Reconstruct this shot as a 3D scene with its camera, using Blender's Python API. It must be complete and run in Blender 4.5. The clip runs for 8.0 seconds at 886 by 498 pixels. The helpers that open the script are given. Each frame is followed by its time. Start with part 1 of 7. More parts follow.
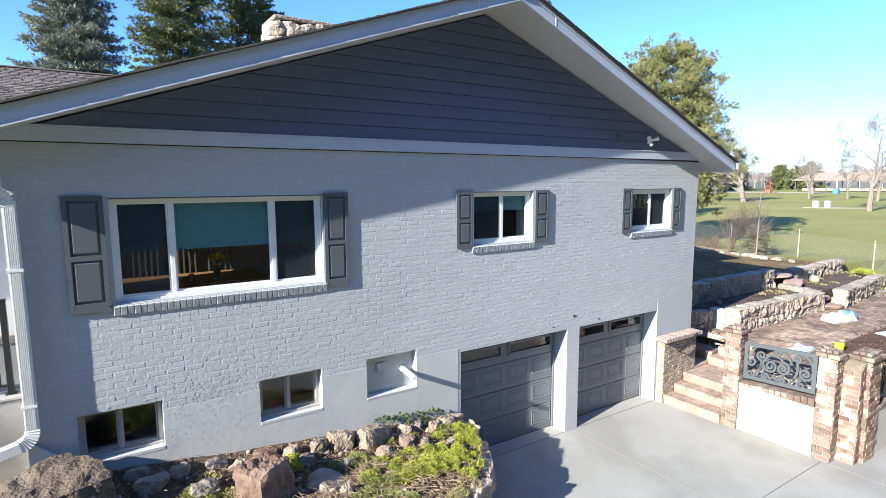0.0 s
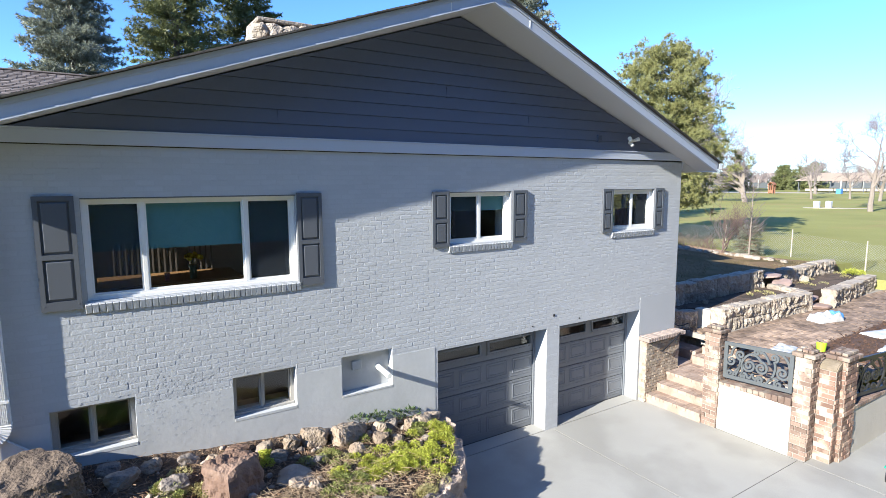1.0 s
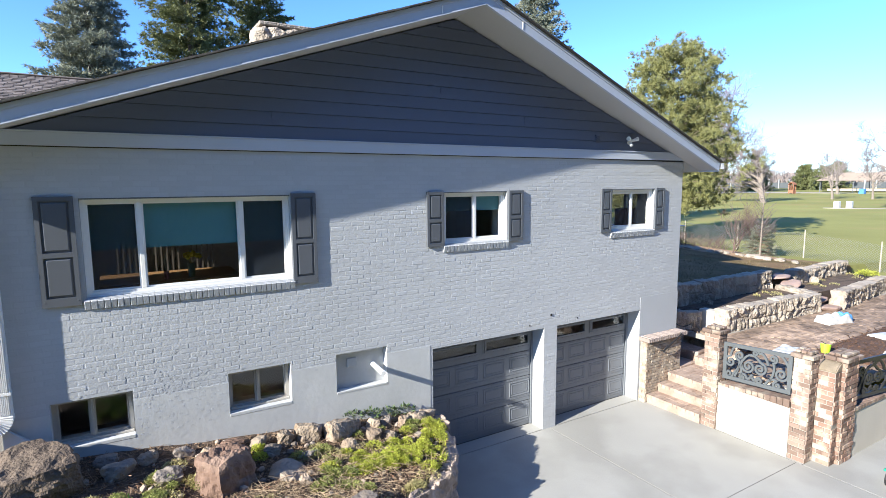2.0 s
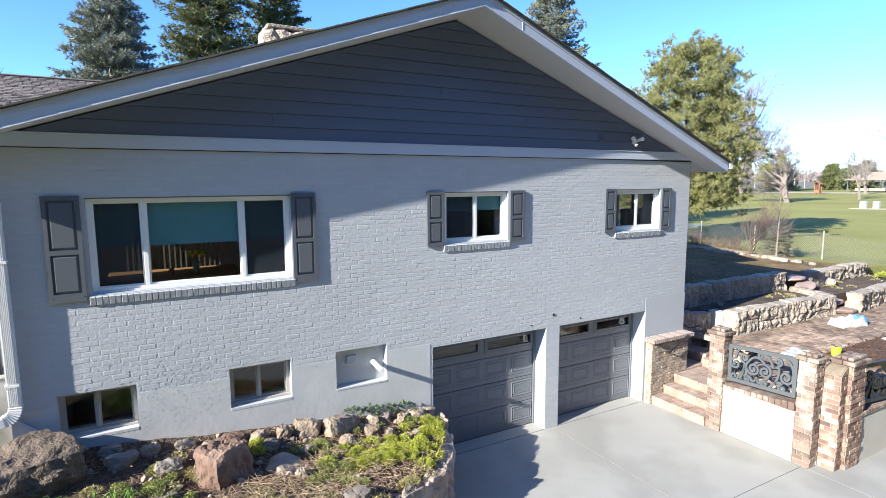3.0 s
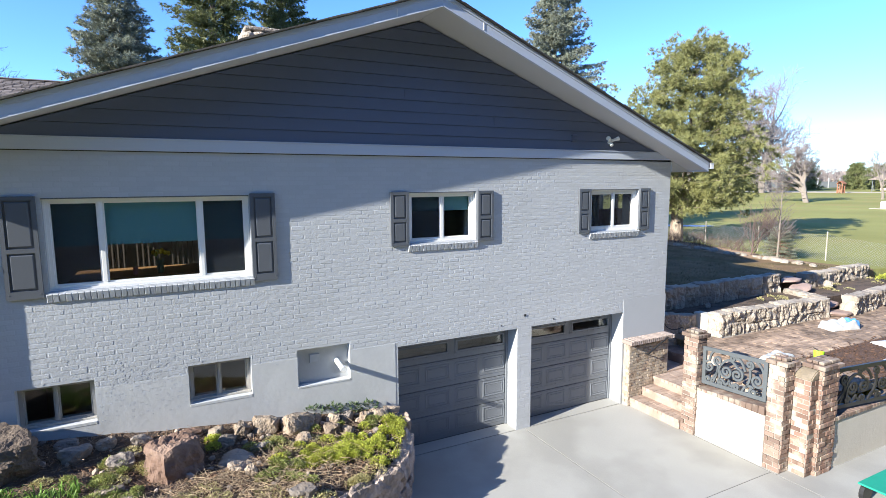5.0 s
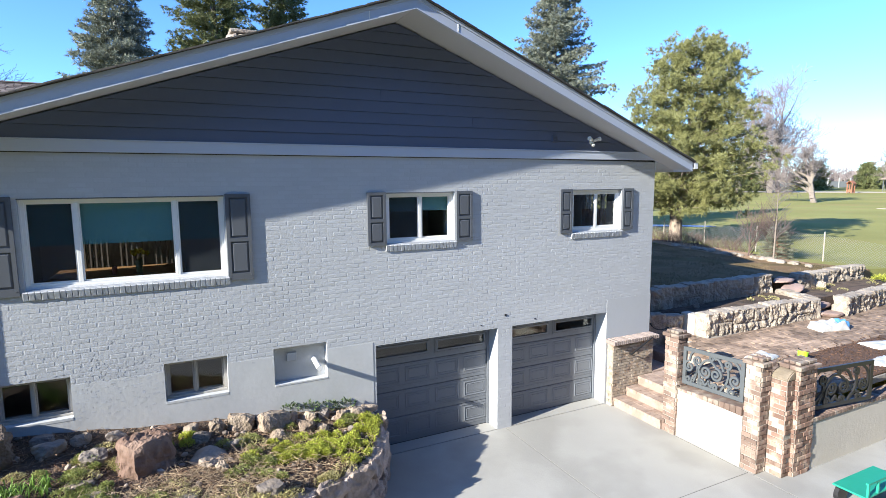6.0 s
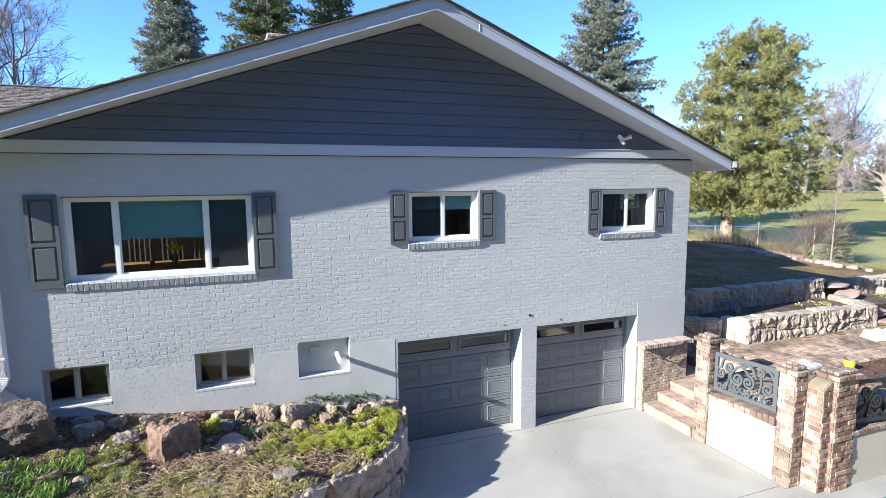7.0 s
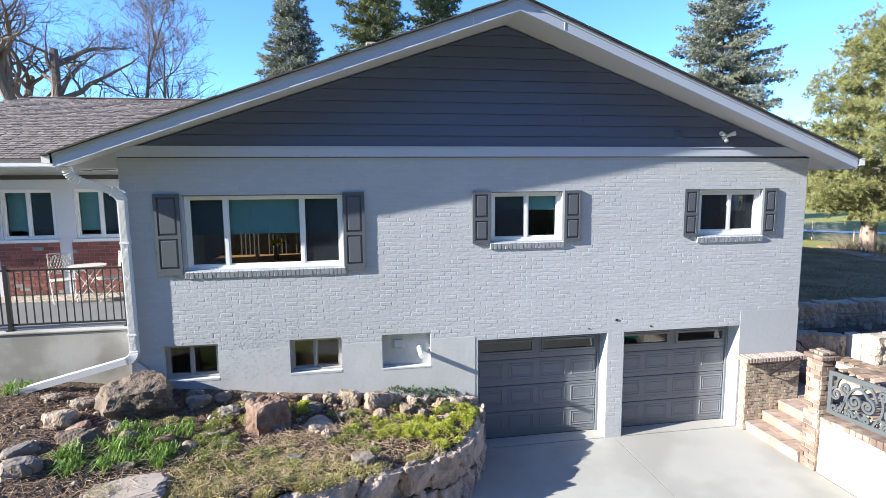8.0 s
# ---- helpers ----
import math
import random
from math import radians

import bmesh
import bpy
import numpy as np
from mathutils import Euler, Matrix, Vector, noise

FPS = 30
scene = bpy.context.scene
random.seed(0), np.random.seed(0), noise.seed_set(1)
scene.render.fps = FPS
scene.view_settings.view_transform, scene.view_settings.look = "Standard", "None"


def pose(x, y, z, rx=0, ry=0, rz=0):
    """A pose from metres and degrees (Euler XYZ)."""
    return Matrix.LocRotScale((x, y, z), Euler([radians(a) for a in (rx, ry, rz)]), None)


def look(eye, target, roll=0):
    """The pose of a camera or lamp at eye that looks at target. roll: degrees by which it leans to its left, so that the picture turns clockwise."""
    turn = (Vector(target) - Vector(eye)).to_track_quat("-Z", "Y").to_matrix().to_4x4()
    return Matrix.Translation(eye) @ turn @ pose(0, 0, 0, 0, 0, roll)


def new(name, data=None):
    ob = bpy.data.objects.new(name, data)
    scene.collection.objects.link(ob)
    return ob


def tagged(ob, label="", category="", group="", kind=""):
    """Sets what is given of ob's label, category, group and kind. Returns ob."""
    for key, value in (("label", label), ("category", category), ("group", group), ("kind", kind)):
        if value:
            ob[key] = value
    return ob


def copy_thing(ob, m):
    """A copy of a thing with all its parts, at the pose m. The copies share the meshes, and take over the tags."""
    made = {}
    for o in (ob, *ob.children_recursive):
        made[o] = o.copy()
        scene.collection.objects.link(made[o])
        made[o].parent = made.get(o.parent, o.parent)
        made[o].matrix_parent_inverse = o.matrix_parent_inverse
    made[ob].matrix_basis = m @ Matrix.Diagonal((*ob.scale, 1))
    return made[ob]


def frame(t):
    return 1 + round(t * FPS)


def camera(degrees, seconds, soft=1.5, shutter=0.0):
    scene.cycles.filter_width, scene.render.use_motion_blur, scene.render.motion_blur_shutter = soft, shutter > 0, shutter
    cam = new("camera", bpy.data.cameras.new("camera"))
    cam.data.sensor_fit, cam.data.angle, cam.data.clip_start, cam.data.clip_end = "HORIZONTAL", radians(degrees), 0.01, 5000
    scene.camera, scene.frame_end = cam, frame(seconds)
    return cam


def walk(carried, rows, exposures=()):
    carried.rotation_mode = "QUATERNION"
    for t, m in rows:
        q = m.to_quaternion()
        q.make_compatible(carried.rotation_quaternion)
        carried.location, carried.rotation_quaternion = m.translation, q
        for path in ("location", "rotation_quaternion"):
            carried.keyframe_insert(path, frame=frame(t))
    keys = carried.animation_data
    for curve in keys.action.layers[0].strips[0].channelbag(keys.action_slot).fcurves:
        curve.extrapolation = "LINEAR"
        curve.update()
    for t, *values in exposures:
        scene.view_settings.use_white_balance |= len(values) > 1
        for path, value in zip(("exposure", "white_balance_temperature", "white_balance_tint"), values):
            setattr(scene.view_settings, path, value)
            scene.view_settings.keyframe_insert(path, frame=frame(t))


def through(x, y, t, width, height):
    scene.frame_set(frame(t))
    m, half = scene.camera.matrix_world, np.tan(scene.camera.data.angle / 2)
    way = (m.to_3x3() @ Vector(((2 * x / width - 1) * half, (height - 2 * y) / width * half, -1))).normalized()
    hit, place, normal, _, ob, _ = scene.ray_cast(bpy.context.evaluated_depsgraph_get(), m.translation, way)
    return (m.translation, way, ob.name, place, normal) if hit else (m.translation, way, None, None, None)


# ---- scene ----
cam = camera(78.7, 8.0, soft=0.7)
PATH = [
    (0, (-4.867, -7.0, 4.803), (-3.784, -5.337, 4.553), -0.2),
    (0.5, (-4.723, -7.139, 4.799), (-3.644, -5.473, 4.55), -0.2),
    (1, (-4.549, -7.313, 4.803), (-3.478, -5.643, 4.554), -0.2),
    (1.5, (-4.414, -7.46, 4.792), (-3.364, -5.776, 4.545), -0.3),
    (3, (-4.079, -7.808, 4.803), (-3.119, -6.071, 4.555), -0.3),
    (3.5, (-3.916, -7.912, 4.814), (-2.98, -6.162, 4.564), -0.3),
    (4, (-3.741, -8.009, 4.811), (-2.824, -6.249, 4.561), -0.3),
    (4.5, (-3.527, -8.12, 4.814), (-2.622, -6.354, 4.564), -0.3),
    (6, (-2.866, -8.545, 4.809), (-1.993, -6.763, 4.561), -0.4),
    (6.5, (-2.647, -8.684, 4.798), (-1.833, -6.873, 4.551), -0.4),
    (7, (-2.449, -8.797, 4.814), (-1.746, -6.942, 4.563), -0.4),
    (7.5, (-2.276, -8.921, 4.813), (-1.718, -7.017, 4.564), -0.5),
    (8, (-2.079, -9.034, 4.791), (-1.754, -7.076, 4.548), -0.5),
]
walk(cam, [(t, look(eye, target, roll)) for t, eye, target, roll in PATH],
     exposures=[(0.0, 1.56, 5400, 17), (6.0, 1.56, 5400, 17), (8.0, 1.72, 5400, 17)])

# ---- light ----
# sunlight travels along this direction: low, from the left, nearly grazing the front wall
SUN_WAY = Vector((4.51, 0.86, -2.06)).normalized()
to_sun = -SUN_WAY
sun_data = bpy.data.lights.new("sun", "SUN")
sun_data.energy, sun_data.angle, sun_data.color = 4.7, radians(0.55), (1.0, 0.88, 0.6)
sun = new("sun", sun_data)
sun.matrix_world = look((0, 0, 30), Vector((0, 0, 30)) + SUN_WAY)
world = bpy.data.worlds.new("sky")
scene.world = world
world.use_nodes = True
wt = world.node_tree
sky = wt.nodes.new("ShaderNodeTexSky")
sky.sky_type, sky.sun_disc = "NISHITA", False
sky.sun_elevation = math.asin(to_sun.z)
sky.sun_rotation = math.atan2(to_sun.x, to_sun.y)
sky.altitude, sky.air_density, sky.dust_density, sky.ozone_density = 1600, 0.9, 0.0, 1.8
clear = wt.nodes.new("ShaderNodeVectorMath")
clear.operation = "MULTIPLY"
clear.inputs[1].default_value = (0.81, 1.04, 1.18)
wt.links.new(sky.outputs[0], clear.inputs[0])
wt.links.new(clear.outputs[0], wt.nodes["Background"].inputs[0])
wt.nodes["Background"].inputs[1].default_value = 0.09

# ---- tools ----
rnd = random.Random(7)
WHERE = {}


def thing(name, label, category, at=(0, 0, 0), group="", kind=""):
    ob = new(name)
    ob.location = at
    ob.empty_display_size = 0.1
    WHERE[ob.name] = Vector(at)
    return tagged(ob, label, category, group, kind)


def place(ob, parent):
    """Parent ob, whose mesh is in world places, without moving it."""
    ob.parent = parent
    ob.matrix_parent_inverse = Matrix.Translation(-WHERE.get(parent.name, Vector()))
    return ob


def finish(bm, name):
    me = bpy.data.meshes.new(name)
    bm.normal_update()
    bm.to_mesh(me)
    bm.free()
    return me


def part(name, bm, material, parent=None, label="", smooth=False, kind=""):
    me = bm if isinstance(bm, bpy.types.Mesh) else finish(bm, name)
    me.materials.append(material)
    if smooth:
        me.polygons.foreach_set("use_smooth", [True] * len(me.polygons))
    ob = new(name, me)
    if label:
        tagged(ob, label)
    if kind:
        tagged(ob, kind=kind)
    if parent:
        place(ob, parent)
    return ob


def solid(name, bm, material, label, category, group="", kind="", smooth=False):
    """A top-level thing of one mesh."""
    return tagged(part(name, bm, material, None, "", smooth), label, category, group, kind)


def box(bm, x0, x1, y0, y1, z0, z1, bevel=0.0, m=None):
    vs = [bm.verts.new((x, y, z)) for x in (x0, x1) for y in (y0, y1) for z in (z0, z1)]
    fs = [bm.faces.new([vs[i] for i in f]) for f in
          ((0, 1, 3, 2), (4, 6, 7, 5), (0, 4, 5, 1), (2, 3, 7, 6), (0, 2, 6, 4), (1, 5, 7, 3))]
    if bevel:
        edges = list({e for f in fs for e in f.edges})
        out = bmesh.ops.bevel(bm, geom=edges, offset=bevel, segments=1, affect="EDGES", profile=0.7)
        vs = list({v for f in out["faces"] for v in f.verts} | {v for v in vs if v.is_valid})
    if m is not None:
        bmesh.ops.transform(bm, matrix=m, verts=vs)
    return vs


def boxed(*args, **kw):
    bm = bmesh.new()
    box(bm, *args, **kw)
    return bm


def prism(bm, outline, way):
    """A closed outline (list of points) pushed along way."""
    a = [bm.verts.new(p) for p in outline]
    b = [bm.verts.new(Vector(p) + Vector(way)) for p in outline]
    n = len(a)
    bm.faces.new(a)
    bm.faces.new(b[::-1])
    for i in range(n):
        bm.faces.new((a[i], b[i], b[(i + 1) % n], a[(i + 1) % n]))
    bmesh.ops.recalc_face_normals(bm, faces=bm.faces[:])
    return bm


def mesh_of(name, verts, faces):
    me = bpy.data.meshes.new(name)
    me.from_pydata([tuple(v) for v in verts], [], [tuple(f) for f in faces])
    me.update()
    return me


def tubes(name, segs, sides=5):
    """Tapered round sticks: (p0, p1, r0, r1)."""
    verts, faces = [], []
    for p0, p1, r0, r1 in segs:
        p0, p1 = Vector(p0), Vector(p1)
        d = (p1 - p0).normalized()
        u = d.orthogonal().normalized()
        v = d.cross(u)
        o = len(verts)
        for p, r in ((p0, r0), (p1, r1)):
            for k in range(sides):
                a = 2 * math.pi * k / sides
                verts.append(p + (u * math.cos(a) + v * math.sin(a)) * r)
        for k in range(sides):
            j = (k + 1) % sides
            faces.append((o + k, o + j, o + sides + j, o + sides + k))
        faces.append(tuple(o + k for k in range(sides))[::-1])
        faces.append(tuple(o + sides + k for k in range(sides)))
    return mesh_of(name, verts, faces)


def sweep(bm, points, half_w, half_d, side):
    """A rectangular bar along points; side: direction of its width."""
    rings = []
    pts = [Vector(p) for p in points]
    for i, p in enumerate(pts):
        d = (pts[min(i + 1, len(pts) - 1)] - pts[max(i - 1, 0)]).normalized()
        u = Vector(side)
        u = (u - d * u.dot(d)).normalized()
        v = d.cross(u)
        rings.append([bm.verts.new(p + u * a * half_w + v * b * half_d) for a, b in ((-1, -1), (1, -1), (1, 1), (-1, 1))])
    for a, b in zip(rings, rings[1:]):
        for k in range(4):
            bm.faces.new((a[k], a[(k + 1) % 4], b[(k + 1) % 4], b[k]))
    bm.faces.new(rings[0][::-1])
    bm.faces.new(rings[-1])
    bmesh.ops.recalc_face_normals(bm, faces=bm.faces[:])


# ---- materials ----
def mat(name, base, rough=0.8, vary=0.12, scale=3.0, fine=60.0, bump=0.15, metal=0.0, rand=0.0, island=0.0,
        other=None, mixscale=1.0, mixat=0.55, stretch=(1, 1, 1), depth=0.01, spec=0.5):
    """Base colour that wanders at two scales, with fine relief; other: a second colour in patches."""
    m = bpy.data.materials.new(name)
    m.use_nodes = True
    t = m.node_tree
    n, l = t.nodes, t.links
    b = n["Principled BSDF"]
    geo = n.new("ShaderNodeNewGeometry")
    mp = n.new("ShaderNodeMapping")
    mp.inputs["Scale"].default_value = stretch
    l.new(geo.outputs["Position"], mp.inputs["Vector"])

    def noise_at(s, detail=5.0):
        q = n.new("ShaderNodeTexNoise")
        q.inputs["Scale"].default_value, q.inputs["Detail"].default_value = s, detail
        l.new(mp.outputs["Vector"], q.inputs["Vector"])
        return q.outputs["Fac"]

    def calc(op, a, c):
        q = n.new("ShaderNodeMath")
        q.operation = op
        for i, x in enumerate((a, c)):
            if isinstance(x, (int, float)):
                q.inputs[i].default_value = x
            else:
                l.new(x, q.inputs[i])
        return q.outputs[0]

    big, small = noise_at(scale), noise_at(fine, 3.0)
    level = calc("ADD", calc("MULTIPLY", big, vary * 2.4), calc("MULTIPLY", small, vary * 1.2))
    level = calc("ADD", level, 1.0 - vary * 1.8)
    if rand:
        oi = n.new("ShaderNodeObjectInfo")
        level = calc("MULTIPLY", level, calc("ADD", calc("MULTIPLY", oi.outputs["Random"], rand * 2), 1.0 - rand))
    if island:
        level = calc("MULTIPLY", level, calc("ADD", calc("MULTIPLY", geo.outputs["Random Per Island"], island * 2), 1.0 - island))
    colour = n.new("ShaderNodeRGB")
    colour.outputs[0].default_value = (*base, 1)
    out = colour.outputs[0]
    if other:
        ramp = n.new("ShaderNodeMapRange")
        ramp.inputs["From Min"].default_value, ramp.inputs["From Max"].default_value = mixat - 0.06, mixat + 0.06
        l.new(noise_at(mixscale, 6.0), ramp.inputs["Value"])
        mx = n.new("ShaderNodeMix")
        mx.data_type = "RGBA"
        l.new(ramp.outputs[0], mx.inputs["Factor"])
        l.new(out, mx.inputs[6])
        mx.inputs[7].default_value = (*other, 1)
        out = mx.outputs[2]
    vm = n.new("ShaderNodeVectorMath")
    vm.operation = "SCALE"
    l.new(out, vm.inputs[0])
    l.new(level, vm.inputs["Scale"])
    l.new(vm.outputs[0], b.inputs["Base Color"])
    b.inputs["Roughness"].default_value, b.inputs["Metallic"].default_value = rough, metal
    b.inputs["Specular IOR Level"].default_value = spec
    if bump:
        bp = n.new("ShaderNodeBump")
        bp.inputs["Strength"].default_value, bp.inputs["Distance"].default_value = bump, depth
        l.new(calc("ADD", small, calc("MULTIPLY", noise_at(fine * 0.3), 1.5)), bp.inputs["Height"])
        l.new(bp.outputs[0], b.inputs["Normal"])
    return m


def glass(name, tint=(0.97, 0.985, 0.98)):
    m = bpy.data.materials.new(name)
    m.use_nodes = True
    t = m.node_tree
    n, l = t.nodes, t.links
    n.remove(n["Principled BSDF"])
    tr, gl, mx, lw, pw, ma = (n.new("ShaderNode" + k) for k in ("BsdfTransparent", "BsdfGlossy", "MixShader", "LayerWeight", "Math", "Math"))
    tr.inputs[0].default_value = (*tint, 1)
    gl.inputs["Roughness"].default_value = 0.01
    lw.inputs["Blend"].default_value = 0.5
    pw.operation, ma.operation = "POWER", "MULTIPLY_ADD"
    pw.inputs[1].default_value = 5.0
    ma.inputs[1].default_value, ma.inputs[2].default_value = 0.94, 0.05
    l.new(lw.outputs["Facing"], pw.inputs[0])
    l.new(pw.outputs[0], ma.inputs[0])
    l.new(ma.outputs[0], mx.inputs[0])
    l.new(tr.outputs[0], mx.inputs[1])
    l.new(gl.outputs[0], mx.inputs[2])
    l.new(mx.outputs[0], n["Material Output"].inputs[0])
    return m


def leafy(name, base, vary=0.35, through=0.25, rough=0.6, scale=1.5):
    """Foliage that lets some light through."""
    m = mat(name, base, rough, vary, scale, 25.0, 0.0, island=0.35)
    t = m.node_tree
    n, l = t.nodes, t.links
    b = n["Principled BSDF"]
    tl, mx = n.new("ShaderNodeBsdfTranslucent"), n.new("ShaderNodeMixShader")
    mx.inputs[0].default_value = through
    l.new(b.inputs["Base Color"].links[0].from_socket, tl.inputs[0])
    l.new(b.outputs[0], mx.inputs[1])
    l.new(tl.outputs[0], mx.inputs[2])
    l.new(mx.outputs[0], n["Material Output"].inputs[0])
    return m


M_PAINT = mat("painted_brick", (0.46, 0.478, 0.512), 0.85, 0.07, 0.8, 42, 0.4, island=0.03, rand=0.03, depth=0.005, spec=0.2)
M_FOUND = mat("painted_concrete", (0.495, 0.51, 0.53), 0.85, 0.12, 1.8, 15, 0.36, depth=0.006)
M_SIDING = mat("slate_siding", (0.11, 0.13, 0.2), 0.55, 0.06, 1.2, 80, 0.15, stretch=(0.3, 1, 2), depth=0.003)
M_TRIM = mat("grey_trim", (0.5, 0.545, 0.66), 0.5, 0.04, 0.7, 60, 0.05)
M_SOFFIT = mat("soffit_paint", (0.5, 0.5, 0.52), 0.6, 0.04, 0.7, 60, 0.05)
M_WHITE = mat("white_vinyl", (0.82, 0.82, 0.82), 0.35, 0.03, 2, 60, 0.0)
M_METALW = mat("white_aluminium", (0.8, 0.8, 0.8), 0.35, 0.04, 2, 60, 0.02)
M_SHUT = mat("shutter_grey", (0.1, 0.11, 0.132), 0.5, 0.06, 2, 120, 0.1, stretch=(2, 2, 0.4), depth=0.002)
M_DOOR = mat("garage_door_grey", (0.175, 0.19, 0.218), 0.5, 0.06, 2, 160, 0.2, stretch=(0.3, 1, 2), depth=0.002)
M_TAUPE = mat("taupe_frame", (0.42, 0.4, 0.37), 0.45, 0.05, 2, 60, 0.0)
M_GLASS = glass("window_glass")
M_CONC = mat("driveway_concrete", (0.36, 0.355, 0.34), 0.85, 0.15, 0.6, 50, 0.35, other=(0.30, 0.295, 0.28), mixscale=0.5, depth=0.004)
M_OLDCONC = mat("terrace_concrete", (0.36, 0.35, 0.33), 0.9, 0.16, 1.3, 60, 0.15, other=(0.26, 0.25, 0.23), mixscale=1.2)
M_SOIL = mat("soil", (0.11, 0.076, 0.055), 0.95, 0.3, 2.5, 40, 1.0, other=(0.055, 0.04, 0.03), mixscale=3, depth=0.03)
M_LAWN = mat("lawn", (0.265, 0.262, 0.092), 0.95, 0.22, 0.15, 12, 0.8, other=(0.29, 0.255, 0.1), mixscale=0.22, mixat=0.58, depth=0.03, spec=0.05)
M_SHINGLE = mat("asphalt_shingle", (0.158, 0.132, 0.118), 0.9, 0.15, 2, 120, 0.6, rand=0.3, island=0.3, depth=0.004)
M_STONE = mat("tan_stone", (0.42, 0.365, 0.305), 0.9, 0.3, 4, 32, 1.0, rand=0.2, other=(0.3, 0.25, 0.205), mixscale=4, depth=0.04)
M_RED = mat("red_boulder", (0.2, 0.125, 0.092), 0.85, 0.25, 3, 25, 0.9, rand=0.15, other=(0.25, 0.17, 0.13), mixscale=3, depth=0.02)
M_BROWNROCK = mat("brown_boulder", (0.13, 0.098, 0.075), 0.9, 0.35, 3, 30, 1.0, other=(0.18, 0.138, 0.105), mixscale=2.2, depth=0.025)
M_GREYROCK = mat("grey_rock", (0.22, 0.19, 0.17), 0.85, 0.25, 4, 30, 0.8, rand=0.25, other=(0.33, 0.27, 0.21), mixscale=3, depth=0.02)
M_BRICK = mat("antique_brick", (0.185, 0.13, 0.105), 0.9, 0.28, 4, 60, 0.8, rand=0.32, island=0.32, other=(0.27, 0.225, 0.185), mixscale=4, depth=0.006)
M_BUFF = mat("buff_brick", (0.35, 0.295, 0.235), 0.9, 0.2, 4, 60, 0.5, rand=0.25, island=0.2, other=(0.29, 0.225, 0.17), mixscale=5, depth=0.006)
M_REDBRICK = mat("red_brick", (0.185, 0.065, 0.052), 0.85, 0.18, 4, 60, 0.4, rand=0.3, island=0.3, depth=0.006)
M_MORTAR = mat("mortar", (0.31, 0.285, 0.255), 0.95, 0.12, 3, 80, 0.5)
M_IRON = mat("grey_ironwork", (0.09, 0.1, 0.11), 0.5, 0.1, 4, 80, 0.1)
M_BLACK = mat("black_metal", (0.02, 0.02, 0.022), 0.4, 0.1, 4, 80, 0.05)
M_FARTWIG = mat("far_twigs", (0.23, 0.195, 0.185), 0.9, 0.2, 1, 10, 0.0)
M_WALLSTONE = mat("wall_stone", (0.43, 0.345, 0.295), 0.9, 0.3, 3, 25, 1.0, rand=0.2, other=(0.27, 0.22, 0.19), mixscale=2.5, depth=0.03)
M_DARKROOF = mat("dark_shingle_edge", (0.07, 0.065, 0.06), 0.9, 0.15, 2, 60, 0.5)
M_BARK = mat("bark", (0.2, 0.13, 0.09), 0.95, 0.3, 4, 30, 1.0, stretch=(1, 1, 0.3), depth=0.03)
M_PALEBARK = mat("pale_bark", (0.23, 0.195, 0.165), 0.95, 0.25, 2, 20, 0.5, depth=0.03)
M_TWIG = mat("twigs", (0.13, 0.105, 0.105), 0.9, 0.25, 3, 20, 0.0)
M_DRY = mat("dry_stalks", (0.27, 0.185, 0.12), 0.9, 0.25, 3, 20, 0.0, island=0.35)
M_PINE = leafy("pine_needles", (0.245, 0.248, 0.09), 0.35, 0.1)
M_SPRUCE = leafy("blue_spruce_needles", (0.23, 0.245, 0.185), 0.35, 0.08)
M_DARKCON = leafy("dark_needles", (0.15, 0.165, 0.06), 0.45, 0.1)
M_SEDUM = leafy("sedum", (0.42, 0.45, 0.06), 0.35, 0.3)
M_DULLSEDUM = leafy("dull_sedum", (0.27, 0.3, 0.085), 0.4, 0.25)
M_GRASS = leafy("grass_blades", (0.17, 0.28, 0.045), 0.3, 0.3)
M_HERB = leafy("green_herb", (0.44, 0.4, 0.18), 0.35, 0.3)
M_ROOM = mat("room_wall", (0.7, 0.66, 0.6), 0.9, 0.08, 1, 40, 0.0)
# room wall darkened, so the rooms' dimness sits in the colour
M_DIMROOM = mat("dimmed_room_wall", (0.3, 0.27, 0.24), 0.9, 0.15, 1, 40, 0.0)
M_TANROOM = mat("tan_room_wall", (0.75, 0.5, 0.32), 0.9, 0.1, 1, 40, 0.0)
M_NEARLAWN = mat("thin_winter_lawn", (0.22, 0.152, 0.088), 0.95, 0.4, 0.9, 16, 1.0, other=(0.15, 0.115, 0.06), mixscale=0.7, depth=0.04, spec=0.05)
M_THINGRASS = leafy("thin_grass", (0.19, 0.15, 0.075), 0.4, 0.2)
M_CHAIR = mat("pale_chair_wood", (0.12, 0.1, 0.085), 0.6, 0.12, 3, 40, 0.05)
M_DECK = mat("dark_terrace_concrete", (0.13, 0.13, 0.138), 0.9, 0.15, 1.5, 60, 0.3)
M_PINEBARK = mat("pale_pine_bark", (0.33, 0.27, 0.215), 0.95, 0.3, 4, 30, 1.0, other=(0.2, 0.15, 0.12), mixscale=5, stretch=(1, 1, 0.3), depth=0.03)
M_REDTWIG = mat("reddish_twigs", (0.12, 0.085, 0.075), 0.9, 0.2, 3, 20, 0.0)
M_FLAG = mat("smooth_flagstone", (0.31, 0.265, 0.23), 0.85, 0.12, 2, 40, 0.3, depth=0.006)
M_STEP = mat("step_brick", (0.34, 0.26, 0.215), 0.95, 0.22, 3, 50, 0.6, rand=0.14, island=0.14, other=(0.25, 0.185, 0.15), mixscale=3, depth=0.006)
M_IVY = leafy("dark_vine", (0.07, 0.11, 0.035), 0.35, 0.2)
